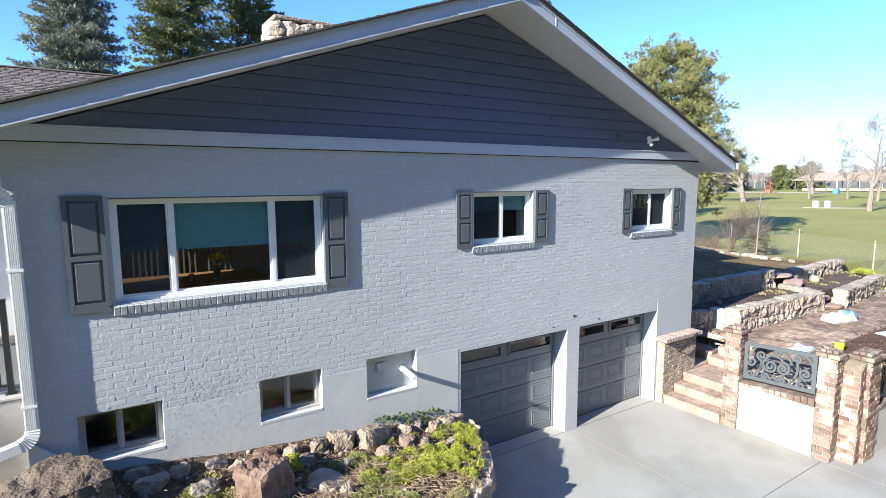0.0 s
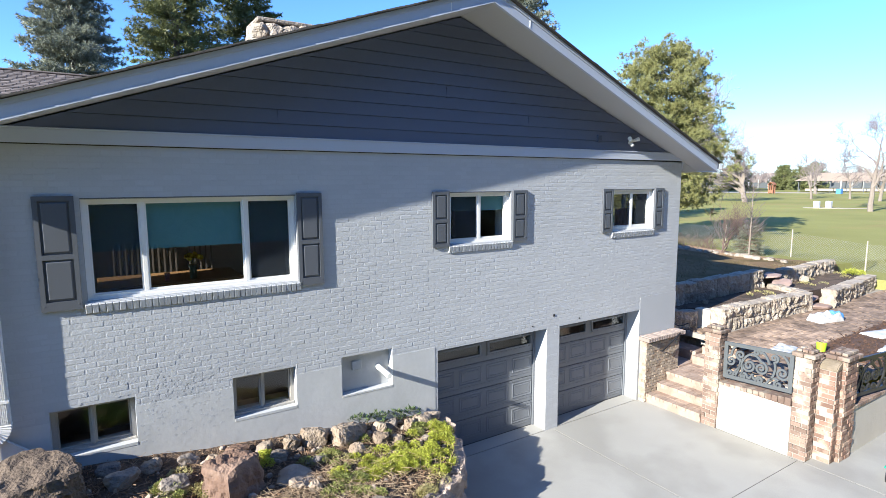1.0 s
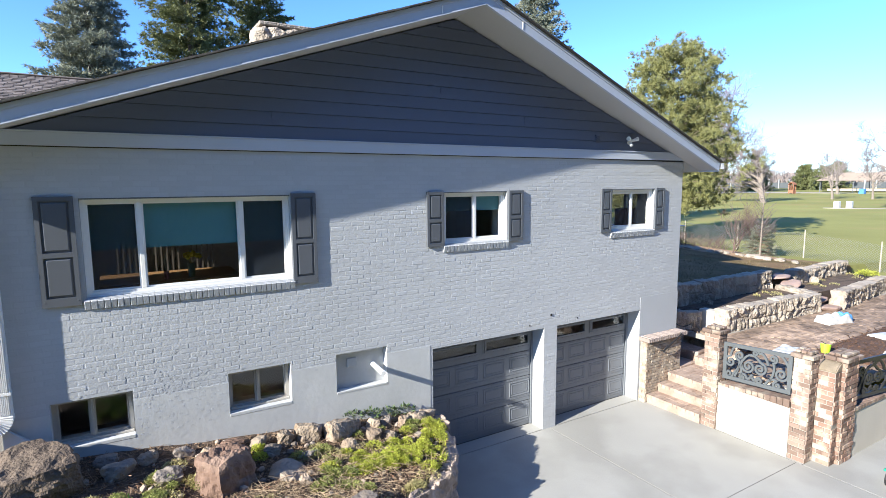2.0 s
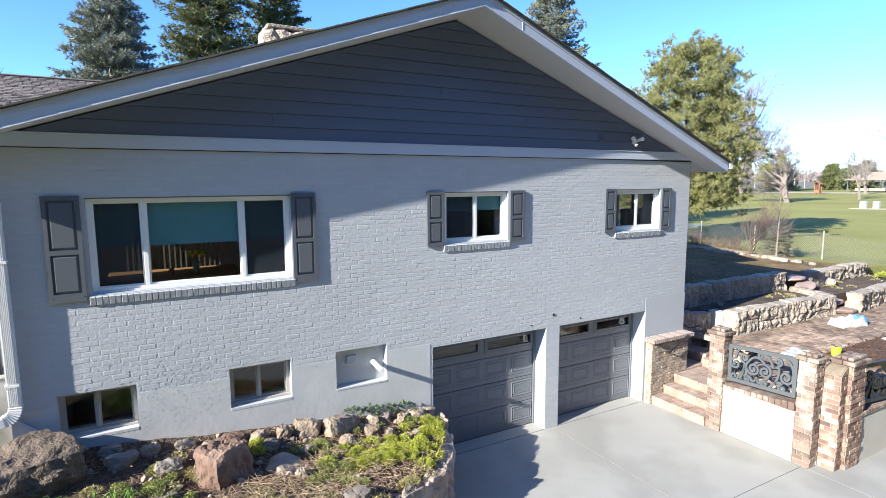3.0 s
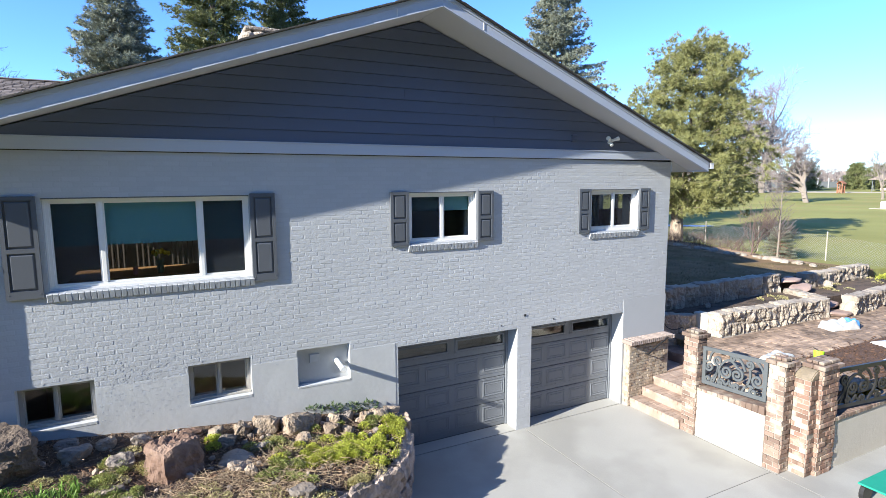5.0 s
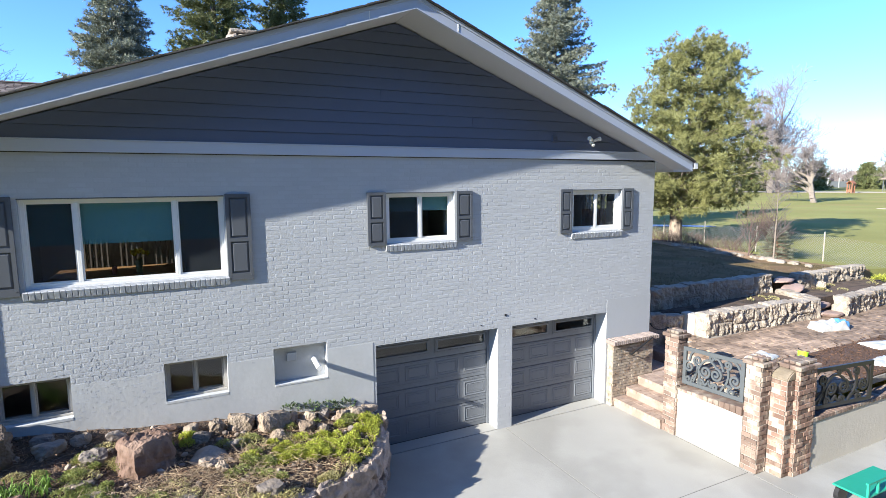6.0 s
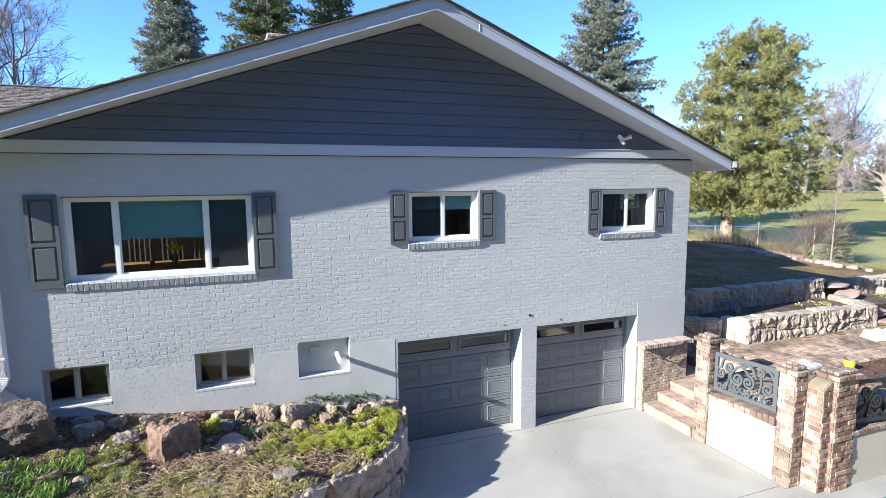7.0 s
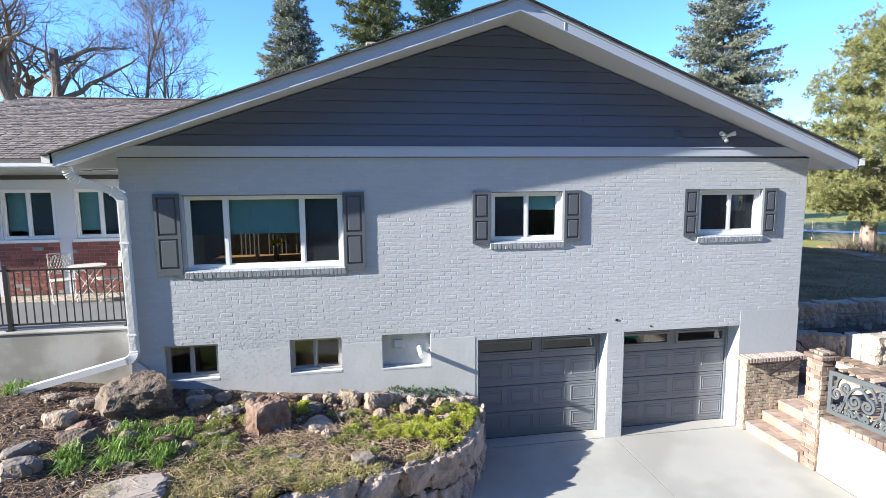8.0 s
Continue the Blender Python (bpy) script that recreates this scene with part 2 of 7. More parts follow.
M_TAR = mat("joint_filler", (0.06, 0.058, 0.055), 0.9, 0.2, 3, 60, 0.2)
M_GREYBARK2 = mat("furrowed_bark", (0.17, 0.125, 0.1), 0.95, 0.35, 2, 20, 0.9, stretch=(1, 1, 0.25), depth=0.05)
M_WOOD = mat("table_wood", (0.3, 0.17, 0.075), 0.45, 0.2, 3, 40, 0.1, stretch=(0.4, 3, 3))
M_BLIND = mat("teal_blind", (0.115, 0.265, 0.31), 0.8, 0.05, 2, 90, 0.05, stretch=(0.2, 1, 3))

M_BEDSTONE = mat("bed_stone", (0.36, 0.29, 0.225), 0.9, 0.3, 4, 32, 1.0, rand=0.25, other=(0.25, 0.19, 0.14), mixscale=4, depth=0.03)
M_LITTER = mat("leaf_litter", (0.2, 0.118, 0.07), 0.95, 0.3, 3, 30, 0.0, island=0.5, other=(0.26, 0.19, 0.13), mixscale=2)
M_STRAW = mat("pale_straw", (0.42, 0.32, 0.21), 0.9, 0.25, 3, 20, 0.0, island=0.3)
M_SLAB = mat("mauve_sandstone", (0.34, 0.245, 0.21), 0.9, 0.2, 3, 30, 0.6, rand=0.12, depth=0.015)
M_PATCH = mat("smeared_mortar", (0.2, 0.165, 0.12), 0.95, 0.25, 5, 40, 0.7, other=(0.27, 0.22, 0.17), mixscale=4)
M_CAPBRICK = mat("pale_cap_brick", (0.33, 0.27, 0.245), 0.9, 0.2, 5, 60, 0.6, rand=0.2, depth=0.006)


def mesh_screen(name):
    """Fine dark insect mesh, seen as a veil."""
    m = bpy.data.materials.new(name)
    m.use_nodes = True
    n, l = m.node_tree.nodes, m.node_tree.links
    b = n["Principled BSDF"]
    b.inputs["Base Color"].default_value, b.inputs["Roughness"].default_value = (0.02, 0.028, 0.04, 1), 0.8
    tr, mx = n.new("ShaderNodeBsdfTransparent"), n.new("ShaderNodeMixShader")
    mx.inputs[0].default_value = 0.4
    l.new(tr.outputs[0], mx.inputs[1])
    l.new(b.outputs[0], mx.inputs[2])
    l.new(mx.outputs[0], n["Material Output"].inputs[0])
    return m


M_SCREEN = mesh_screen("insect_screen")

# ---- the ground ----
def ground_height(x, y):
    if x > 6.4:
        if y >= 1.25:
            d = math.hypot(x - 6.4, y - 1.0)
            near = 2.02 - 0.035 * max(0.0, x - 10)
            z = max(near, 1.6) if x < 22 else 1.6
            return z + 0.006 * max(0.0, x - 24) + (0.03 * noise.noise((x * 0.3, y * 0.3, 0)) if d > 2 else 0)
        if x > 17.5:
            return 1.45 + 0.006 * max(0.0, x - 24)
        return -0.1
    if y > 0.45:
        return -0.35 if -5.6 < x and y < 12.9 else 2.3
    return -0.1


xs = [-900, -400, -150, -60, -25, -12, -8, -5.7, -5.5, -2, 1, 3, 5.2, 6.38, 6.44]
xs += [7 + 0.6 * i for i in range(18)] + [17.45, 17.55] + [18 + i for i in range(0, 16, 2)] + [38, 46, 60, 80, 110, 150, 220, 400, 900]
ys = [-900, -300, -100, -40, -20, -12, -9.05, -8.95, -6, -4, -2, 0, 0.4, 0.5, 0.95, 1.2, 1.3]
ys += [2 + 0.8 * i for i in range(14)] + [13.2, 13.4, 17, 21, 26, 32, 40, 50, 65, 90, 130, 200, 400, 900]
verts = [(x, y, ground_height(x, y)) for y in ys for x in xs]
w = len(xs)
faces = [(j * w + i, j * w + i + 1, (j + 1) * w + i + 1, (j + 1) * w + i) for j in range(len(ys) - 1) for i in range(w - 1)]
ground = tagged(part("ground", mesh_of("ground", verts, faces), M_LAWN), "mown green lawn that runs out to a golf course", "ground", kind="structure")
ground.data.materials.append(M_NEARLAWN)
for f in ground.data.polygons:
    if 6.4 < f.center.x < 18.2 and 1.2 < f.center.y < 13.0:
        f.material_index = 1

gv, gf = [], []
gr = random.Random(17)
for i in range(30000):
    x, y = 6.5 + 11.5 * gr.random() ** 1.2, 1.35 + 9.5 * gr.random() ** 1.4
    if noise.noise((x * 0.9, y * 0.9, 4)) < -0.12:
        continue
    z0 = ground_height(x, y) - 0.01
    a, h = gr.uniform(0, 6.28), gr.uniform(0.03, 0.075)
    c, q = math.cos(a), math.sin(a)
    o = len(gv)
    gv += [(x - q * 0.006, y + c * 0.006, z0), (x + q * 0.006, y - c * 0.006, z0), (x + c * h * 0.6, y + q * h * 0.6, z0 + h)]
    gf.append((o, o + 1, o + 2))
tagged(part("thin_grass", mesh_of("thin_grass", gv, gf), M_THINGRASS), "thin straw-coloured winter grass beside the house", "grass", kind="stuff")

# driveway slabs with sawn joints between them
driveway = thing("driveway", "pale grey concrete driveway in jointed slabs", "driveway", (2, -4, -0.1), kind="structure")
for x0, x1, y0, y1 in ((-1.9, 2.655, -3.2, 0.0), (2.665, 5.33, -3.2, 0.0), (-3.4, 2.655, -7.0, -3.21), (2.665, 5.335, -7.0, -3.21), (5.345, 10.0, -7.0, -3.3), (5.345, 5.6, -3.29, -1.4),
                       (-2.0, 2.655, -12.0, -7.01), (2.665, 10.0, -12.0, -7.01)):
    part("slab", boxed(x0, x1, y0, y1, -0.09, 0.0, bevel=0.0015), M_CONC, driveway)
for x0, x1, y0, y1 in ((2.655, 2.665, -12.0, 0.0), (5.335, 5.345, -7.0, -1.4), (-3.4, 5.3, -3.21, -3.2), (-2.0, 10.0, -7.01, -7.0)):
    part("joint_filler", boxed(x0, x1, y0, y1, -0.08, -0.004), M_TAR, driveway)

# ---- the house ----
house = thing("house", "grey painted brick house with dark slate gable and garage", "house", (0.4, 0, 0))
X0, X1 = -5.6, 6.42
WINDOWS = {"big": (-4.70, -2.25, 3.44, 4.63), "mid": (0.27, 1.55, 3.77, 4.63), "small": (4.2, 5.49, 3.78, 4.63)}
CELLAR = [(-5.16, -4.31, 1.64, 2.22), (-3.18, -2.33, 1.64, 2.22)]
NICHE = (-1.65, -0.81, 1.62, 2.22)
GARAGE = [(0.03, 2.47, -0.2, 2.03), (2.80, 5.18, -0.2, 2.03)]
HOLES = list(WINDOWS.values()) + CELLAR + [NICHE] + GARAGE


def pierced(x0, x1, z0, z1, holes, y0, y1):
    """A wall in the x-z plane from y0 to y1 thick, with holes right through it."""
    cx = sorted({x0, x1, *[v for h in holes for v in h[:2]]})
    cz = sorted({z0, z1, *[v for h in holes for v in h[2:] if z0 < v < z1]})
    full = {}
    for i in range(len(cx) - 1):
        for j in range(len(cz) - 1):
            mx, mz = (cx[i] + cx[i + 1]) / 2, (cz[j] + cz[j + 1]) / 2
            full[i, j] = not any(h[0] < mx < h[1] and h[2] < mz < h[3] for h in holes)
    bm = bmesh.new()
    pts = {}

    def v(i, y, j):
        if (i, y, j) not in pts:
            pts[i, y, j] = bm.verts.new((cx[i], y, cz[j]))
        return pts[i, y, j]

    for (i, j), solid_here in full.items():
        if not solid_here:
            continue
        bm.faces.new((v(i, y0, j), v(i + 1, y0, j), v(i + 1, y0, j + 1), v(i, y0, j + 1)))
        bm.faces.new((v(i, y1, j), v(i, y1, j + 1), v(i + 1, y1, j + 1), v(i + 1, y1, j)))
        for di, dj, a, b in ((-1, 0, (i, j), (i, j + 1)), (1, 0, (i + 1, j + 1), (i + 1, j)), (0, -1, (i + 1, j), (i, j)), (0, 1, (i, j + 1), (i + 1, j + 1))):
            if not full.get((i + di, j + dj), False):
                bm.faces.new((v(a[0], y0, a[1]), v(b[0], y0, b[1]), v(b[0], y1, b[1]), v(a[0], y1, a[1])))
    bmesh.ops.recalc_face_normals(bm, faces=bm.faces[:])
    return bm


front_wall = part("front_wall", pierced(X0, X1, -0.3, 5.26, HOLES, 0.0, 0.44), M_PAINT, house, "light grey painted brickwork")
# smooth painted foundation, a little proud of the brick above
FOUND = [(X0, -0.02, -0.3, 2.1, CELLAR + [NICHE]), (5.18, X1 + 0.015, -0.3, 2.31, [])]
for x0, x1, z0, z1, holes in FOUND:
    part("foundation", pierced(x0, x1, z0, z1, holes, -0.005, -0.001), M_FOUND if holes else M_PAINT, house, "smooth grey painted concrete footing")
# other outer walls
for y0, y1, z0, z1 in ((0.44, 0.8, -0.3, 5.26), (2.0, 13.0, -0.3, 5.26), (0.8, 2.0, -0.3, 3.5), (0.8, 2.0, 4.63, 5.26)):
    part("side_wall", boxed(X1 - 0.3, X1, y0, y1, z0, z1), M_PAINT, house)
for y0, y1, z0, z1 in ((0.8, 0.86, 3.5, 4.63), (1.94, 2.0, 3.5, 4.63), (1.37, 1.43, 3.56, 4.57), (0.86, 1.94, 3.5, 3.56), (0.86, 1.94, 4.57, 4.63)):
    part("side_window_bar", boxed(X1 - 0.2, X1 - 0.12, y0, y1, z0, z1), M_WHITE, house)
for y0, y1, z0, z1 in ((0.44, 1.1, -0.3, 5.26), (2.5, 3.4, -0.3, 5.26), (1.1, 2.5, -0.3, 2.65), (1.1, 2.5, 4.63, 5.26)):
    part("side_wall", boxed(X0, X0 + 0.3, y0, y1, z0, z1), M_PAINT, house)
for y0, y1, z0, z1 in ((1.1, 1.18, 2.65, 4.63), (2.42, 2.5, 2.65, 4.63), (1.76, 1.84, 2.73, 4.55), (1.18, 2.42, 2.65, 2.73), (1.18, 2.42, 4.55, 4.63)):
    part("glass_door_bar", boxed(X0 + 0.1, X0 + 0.18, y0, y1, z0, z1), M_WHITE, house)
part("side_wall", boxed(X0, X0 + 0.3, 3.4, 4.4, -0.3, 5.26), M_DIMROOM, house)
part("back_wall", boxed(-16.0, X1, 13.0, 13.3, 1.0, 5.26), M_PAINT, house)
# concrete sloped footing by the downspout
bm = bmesh.new()
prism(bm, [(-5.6, -0.02, 1.3), (-5.15, -0.02, 1.3), (-5.15, -0.02, 1.66), (-5.56, -0.02, 2.03), (-5.6, -0.02, 2.03)], (0, -0.05, 0))
part("footing", bm, M_FOUND, house, "rough concrete footing patch")

# gable with lap siding
AX, AZ = 0.489, 7.357
SLOPES = {-1: 0.341, 1: 0.3654}
EAVES = {-1: 6.75, 1: 6.49}


def rake(x):
    return AZ - SLOPES[-1 if x < AX else 1] * abs(x - AX)


def prow(x):
    return -0.844 + 0.36 * abs(x - AX) / 6.6


bm = bmesh.new()
prism(bm, [(X0, 0.0, 5.24), (X1, 0.0, 5.24), (X1, 0.0, rake(X1)), (AX, 0.0, AZ), (X0, 0.0, rake(X0))], (0, 0.2, 0))
part("gable_wall", bm, M_SIDING, house, "dark slate gable")
z = 5.385
while z < AZ - 0.1:
    top = min(z + 0.1765, AZ - 0.02)
    l0, r0 = max(AX - (AZ - z) / SLOPES[-1], X0), min(AX + (AZ - z) / SLOPES[1], X1)
    l1, r1 = max(AX - (AZ - top) / SLOPES[-1], X0), min(AX + (AZ - top) / SLOPES[1], X1)
    bm = bmesh.new()
    f = [bm.verts.new(p) for p in ((l0, -0.036, z), (r0, -0.036, z), (r1, -0.02, top), (l1, -0.02, top))]
    b = [bm.verts.new(p) for p in ((l0, 0.0, z), (r0, 0.0, z), (r1, 0.0, top), (l1, 0.0, top))]
    for q in ((f[0], f[1], f[2], f[3]), (f[1], f[0], b[0], b[1]), (f[3], f[2], b[2], b[3]), (f[0], f[3], b[3], b[0]), (f[2], f[1], b[1], b[2])):
        bm.faces.new(q)
    part("siding_board", bm, M_SIDING, house)
    z += 0.182
for bx, bz in ((-2.45, 5.563), (1.9, 5.741), (0.2, 6.097)):
    part("board_joint", boxed(bx, bx + 0.003, -0.035, -0.02, bz + 0.004, bz + 0.17), M_SIDING, house)
part("frieze_board", boxed(X0, X1, -0.045, -0.002, 5.225, 5.375, bevel=0.004), M_TRIM, house, "pale grey frieze board")
# black strip that draws the shadow line under the frieze
part("frieze_gap", boxed(X0 + 0.01, X1 - 0.01, -0.006, -0.0015, 5.2125, 5.2245), M_BLACK, house)
part("frieze_cap", boxed(X0, X1, -0.06, -0.002, 5.375, 5.392, bevel=0.003), M_TRIM, house)

# roof of the gable: two slabs, soffits, fascias and drip edges
for s, nm in ((-1, "left"), (1, "right")):
    SLOPE, EAVE = SLOPES[s], EAVES[s]
    ex = AX + s * EAVE
    zr, ze = AZ + 0.02, rake(ex) + 0.02
    bm = bmesh.new()
    prism(bm, [(AX, prow(AX) + 0.04, zr), (ex, prow(ex) + 0.04, ze), (ex, 13.4, ze), (AX, 13.4, zr)], (0, 0, 0.17))
    part("roof_deck", bm, M_SOFFIT, house)
    bm = bmesh.new()
    prism(bm, [(AX, prow(AX) - 0.062, zr + 0.178), (ex + s * 0.03, prow(ex) - 0.062, ze + 0.173), (ex + s * 0.03, 13.4, ze + 0.173), (AX, 13.4, zr + 0.178)], (0, 0, 0.02))
    part("roof", bm, M_DARKROOF, house, "dark asphalt shingles")
    bm = bmesh.new()
    prism(bm, [(AX, prow(AX), AZ), (ex, prow(ex), rake(ex)), (ex, prow(ex), rake(ex) + 0.196), (AX, prow(AX), AZ + 0.196)], (0, 0.04, 0))
    part("fascia", bm, M_TRIM, house, "pale grey rake fascia board")
    # butt joint between two lengths of fascia, and a lip along its lower edge
    bm = bmesh.new()
    prism(bm, [(AX, prow(AX) - 0.009, AZ), (ex, prow(ex) - 0.009, rake(ex)), (ex, prow(ex) - 0.009, rake(ex) + 0.02), (AX, prow(AX) - 0.009, AZ + 0.02)], (0, 0.0085, 0))
    part("fascia_lip", bm, M_TRIM, house)
    jx = AX + s * 0.72
    part("caulked_joint", boxed(jx, jx + 0.012, prow(jx) - 0.006, prow(jx) + 0.01, rake(jx) + 0.021, rake(jx) + 0.135, bevel=0.002), M_METALW, house)
    bm = bmesh.new()
    prism(bm, [(AX, prow(AX) - 0.012, AZ + 0.14), (ex, prow(ex) - 0.012, rake(ex) + 0.14), (ex, prow(ex) - 0.012, rake(ex) + 0.194), (AX, prow(AX) - 0.012, AZ + 0.194)], (0, 0.011, 0))
    part("rake_trim", bm, M_TRIM, house)
    # courses of shingles over the slope
    cv, cf = [], []
    dx, dz = s * math.cos(math.atan(SLOPE)), -math.sin(math.atan(SLOPE))
    for row in range(49):
        a, y = row * 0.143 + 0.05, prow(AX) + 0.1
        while y < 13.3:
            b = min(y + rnd.uniform(0.2, 0.32), 13.35)
            t = rnd.uniform(0.012, 0.02)
            o = len(cv)
            x0, z0, x1, z1 = AX + dx * a, zr + 0.202 + dz * a, AX + dx * (a + 0.145), zr + 0.202 + dz * (a + 0.145)
            ys = (max(y, prow(x1) + 0.02), b - 0.008)
            cv += [(x0, ys[0], z0), (x0, ys[1], z0), (x1, ys[1], z1 + t), (x1, ys[0], z1 + t), (x1, ys[1], z1), (x1, ys[0], z1)]
            cf += [(o, o + 1, o + 2, o + 3), (o + 3, o + 2, o + 4, o + 5)]
            y = b
    part("roof_courses", mesh_of("roof_courses", cv, cf), M_SHINGLE, house, kind="stuff")
    # ragged butts of the shingles along the rake
    xx = 0.12
    while xx < EAVE:
        lng = rnd.uniform(0.2, 0.34)
        xm = AX + s * xx
        m = Matrix.Translation((xm, prow(xm) - 0.064, rake(xm) + 0.212 + rnd.uniform(-0.002, 0.007))) @ Matrix.Rotation(s * (math.atan(SLOPE) + rnd.gauss(0, 0.004)), 4, "Y") @ Matrix.Rotation(s * 0.06, 4, "Z")
        part("shingle", boxed(-lng / 2, lng / 2, -0.004, 0.18, -0.012, rnd.uniform(0.0, 0.012), m=m), M_DARKROOF, house)
        xx += lng
    # boxed eave return
    wx = X0 if s < 0 else X1
    zb = rake(ex) - 0.005
    bm = bmesh.new()
    prism(bm, [(ex, -0.02, zb), (wx, -0.02, zb), (wx, -0.02, rake(wx) + 0.05), (ex, -0.02, rake(ex) + 0.05)], (0, 0.02, 0))
    part("eave_return", bm, M_SOFFIT, house)
    part("eave_soffit", boxed(min(ex, wx), max(ex, wx), -0.019, 13.2, zb, zb + 0.012), M_SOFFIT, house)
    part("eave_fascia", boxed(ex - 0.02, ex + 0.02, prow(ex) + 0.04, 13.3, zb, zb + 0.19), M_TRIM, house)
    # gutter along the eave: open trough
    g0 = ex + (0.02 if s > 0 else -0.13)
    bm = bmesh.new()
    box(bm, g0, g0 + 0.11, prow(ex) - 0.02, 13.2, zb + 0.06, zb + 0.068)
    box(bm, g0 if s < 0 else g0 + 0.102, (g0 if s < 0 else g0 + 0.102) + 0.008, prow(ex) - 0.02, 13.2, zb + 0.068, zb + 0.18)
    box(bm, g0, g0 + 0.11, prow(ex) - 0.026, prow(ex) - 0.02, zb + 0.06, zb + 0.17)
    box(bm, g0, g0 + 0.11, prow(ex) - 0.026, 13.2, zb + 0.176, zb + 0.184) if s < 0 else box(bm, g0 + 0.09, g0 + 0.115, prow(ex) - 0.026, 13.2, zb + 0.176, zb + 0.184)
    part("gutter", bm, M_METALW, house, "white aluminium gutter")

# ---- windows ----
def window(name, hole, bars, frame_mat, label, depth=0.07, fw=0.055, bw=0.026, screens=()):
    x0, x1, z0, z1 = hole
    win = part(name, pierced(x0 + 0.002, x1 - 0.002, z0 + 0.002, z1 - 0.002, [(x0 + fw, x1 - fw, z0 + fw, z1 - fw)], depth, depth + 0.07), frame_mat, house, label)
    if frame_mat is M_WHITE:
        part("outer_frame", pierced(x0 + 0.003, x1 - 0.003, z0 + 0.003, z1 - 0.003, [(x0 + 0.026, x1 - 0.026, z0 + 0.026, z1 - 0.026)], depth - 0.014, depth - 0.001), frame_mat, win)
    edges = [x0 + fw] + [b for b in bars] + [x1 - fw]
    for b in bars:
        part("mullion", boxed(b - bw, b + bw, depth + 0.003, depth + 0.06, z0 + fw, z1 - fw, bevel=0.004), frame_mat, win)
    for i, (a, c) in enumerate(zip(edges, edges[1:])):
        a, c = a + (bw if a in bars else 0), c - (bw if c in bars else 0)
        if i in screens:
            mesh = part("insect_screen", boxed(a + 0.018, c - 0.018, depth + 0.0265, depth + 0.0275, z0 + fw + 0.018, z1 - fw - 0.018), M_SCREEN, win, "fine dark insect screen")
            mesh.visible_shadow = False
        sash = pierced(a + 0.001, c - 0.001, z0 + fw + 0.001, z1 - fw - 0.001, [(a + 0.02, c - 0.02, z0 + fw + 0.02, z1 - fw - 0.02)], depth + 0.02, depth + 0.05)
        part("sash", sash, frame_mat, win)
        pane = part("pane", boxed(a + 0.016, c - 0.016, depth + 0.034, depth + 0.038, z0 + fw + 0.016, z1 - fw - 0.016), M_GLASS, win)
        pane.visible_shadow = False
    return win


def brick_sill(hole, n):
    """A sloping sill of bricks on edge."""
    x0, x1, z0 = hole[0] - 0.03, hole[1] + 0.03, hole[2]
    step = (x1 - x0) / n
    # thin dark grey bar across the head of the opening
    part("lintel", boxed(hole[0] + 0.001, hole[1] - 0.001, -0.003, 0.054, hole[3] - 0.015, hole[3] - 0.001), M_SHUT, house, "thin dark grey bar at the window head")
    sill = part("sill", boxed(x0 + 0.005, x1 - 0.005, -0.03, 0.09, z0 - 0.072, z0 - 0.012), M_PAINT, house, "painted brick-on-edge window sill")
    for i in range(n):
        m = Matrix.Translation((x0 + step * (i + 0.5), -0.0, z0 - 0.038)) @ Matrix.Rotation(radians(15 + rnd.uniform(-1.5, 1.5)), 4, "X")
        part("brick", boxed(-step / 2 + 0.004, step / 2 - 0.004, -0.045, 0.085, -0.085, 0.024, bevel=0.004, m=m), M_PAINT, sill)


def shutter(x0, x1, z0, z1):
    """A shutter with a stile-and-rail frame and two raised panels."""
    mid = z0 + (z1 - z0) * 0.47
    st = 0.048
    low = 0.055 + 0.045 * ((z1 - z0) > 1.0)
    holes = [(x0 + st, x1 - st, z0 + low, mid - 0.025), (x0 + st, x1 - st, mid + 0.03, z1 - 0.05)]
    sh = part("shutter", pierced(x0, x1, z0, z1, holes, -0.04, -0.008), M_SHUT, house, "dark grey panelled window shutter")
    for h in holes:
        bm = bmesh.new()
        box(bm, h[0], h[1], -0.02, -0.01, h[2], h[3])
        i, o = 0.034, 0.014
        a = [bm.verts.new(p) for p in ((h[0] + o, -0.02, h[2] + o), (h[1] - o, -0.02, h[2] + o), (h[1] - o, -0.02, h[3] - o), (h[0] + o, -0.02, h[3] - o))]
        b = [bm.verts.new(p) for p in ((h[0] + i, -0.037, h[2] + i), (h[1] - i, -0.037, h[2] + i), (h[1] - i, -0.037, h[3] - i), (h[0] + i, -0.037, h[3] - i))]
        bm.faces.new(b)
        for k in range(4):
            bm.faces.new((a[k], a[(k + 1) % 4], b[(k + 1) % 4], b[k]))
        bmesh.ops.recalc_face_normals(bm, faces=bm.faces[:])
        part("raised_panel", bm, M_SHUT, sh)
    for cx, cz in ((x0 + 0.03, z0 + 0.06), (x1 - 0.03, z0 + 0.06), (x0 + 0.03, z1 - 0.06), (x1 - 0.03, z1 - 0.06)):
        part("screw", boxed(cx - 0.007, cx + 0.007, -0.044, -0.0395, cz - 0.007, cz + 0.007, bevel=0.002), M_SHUT, sh)


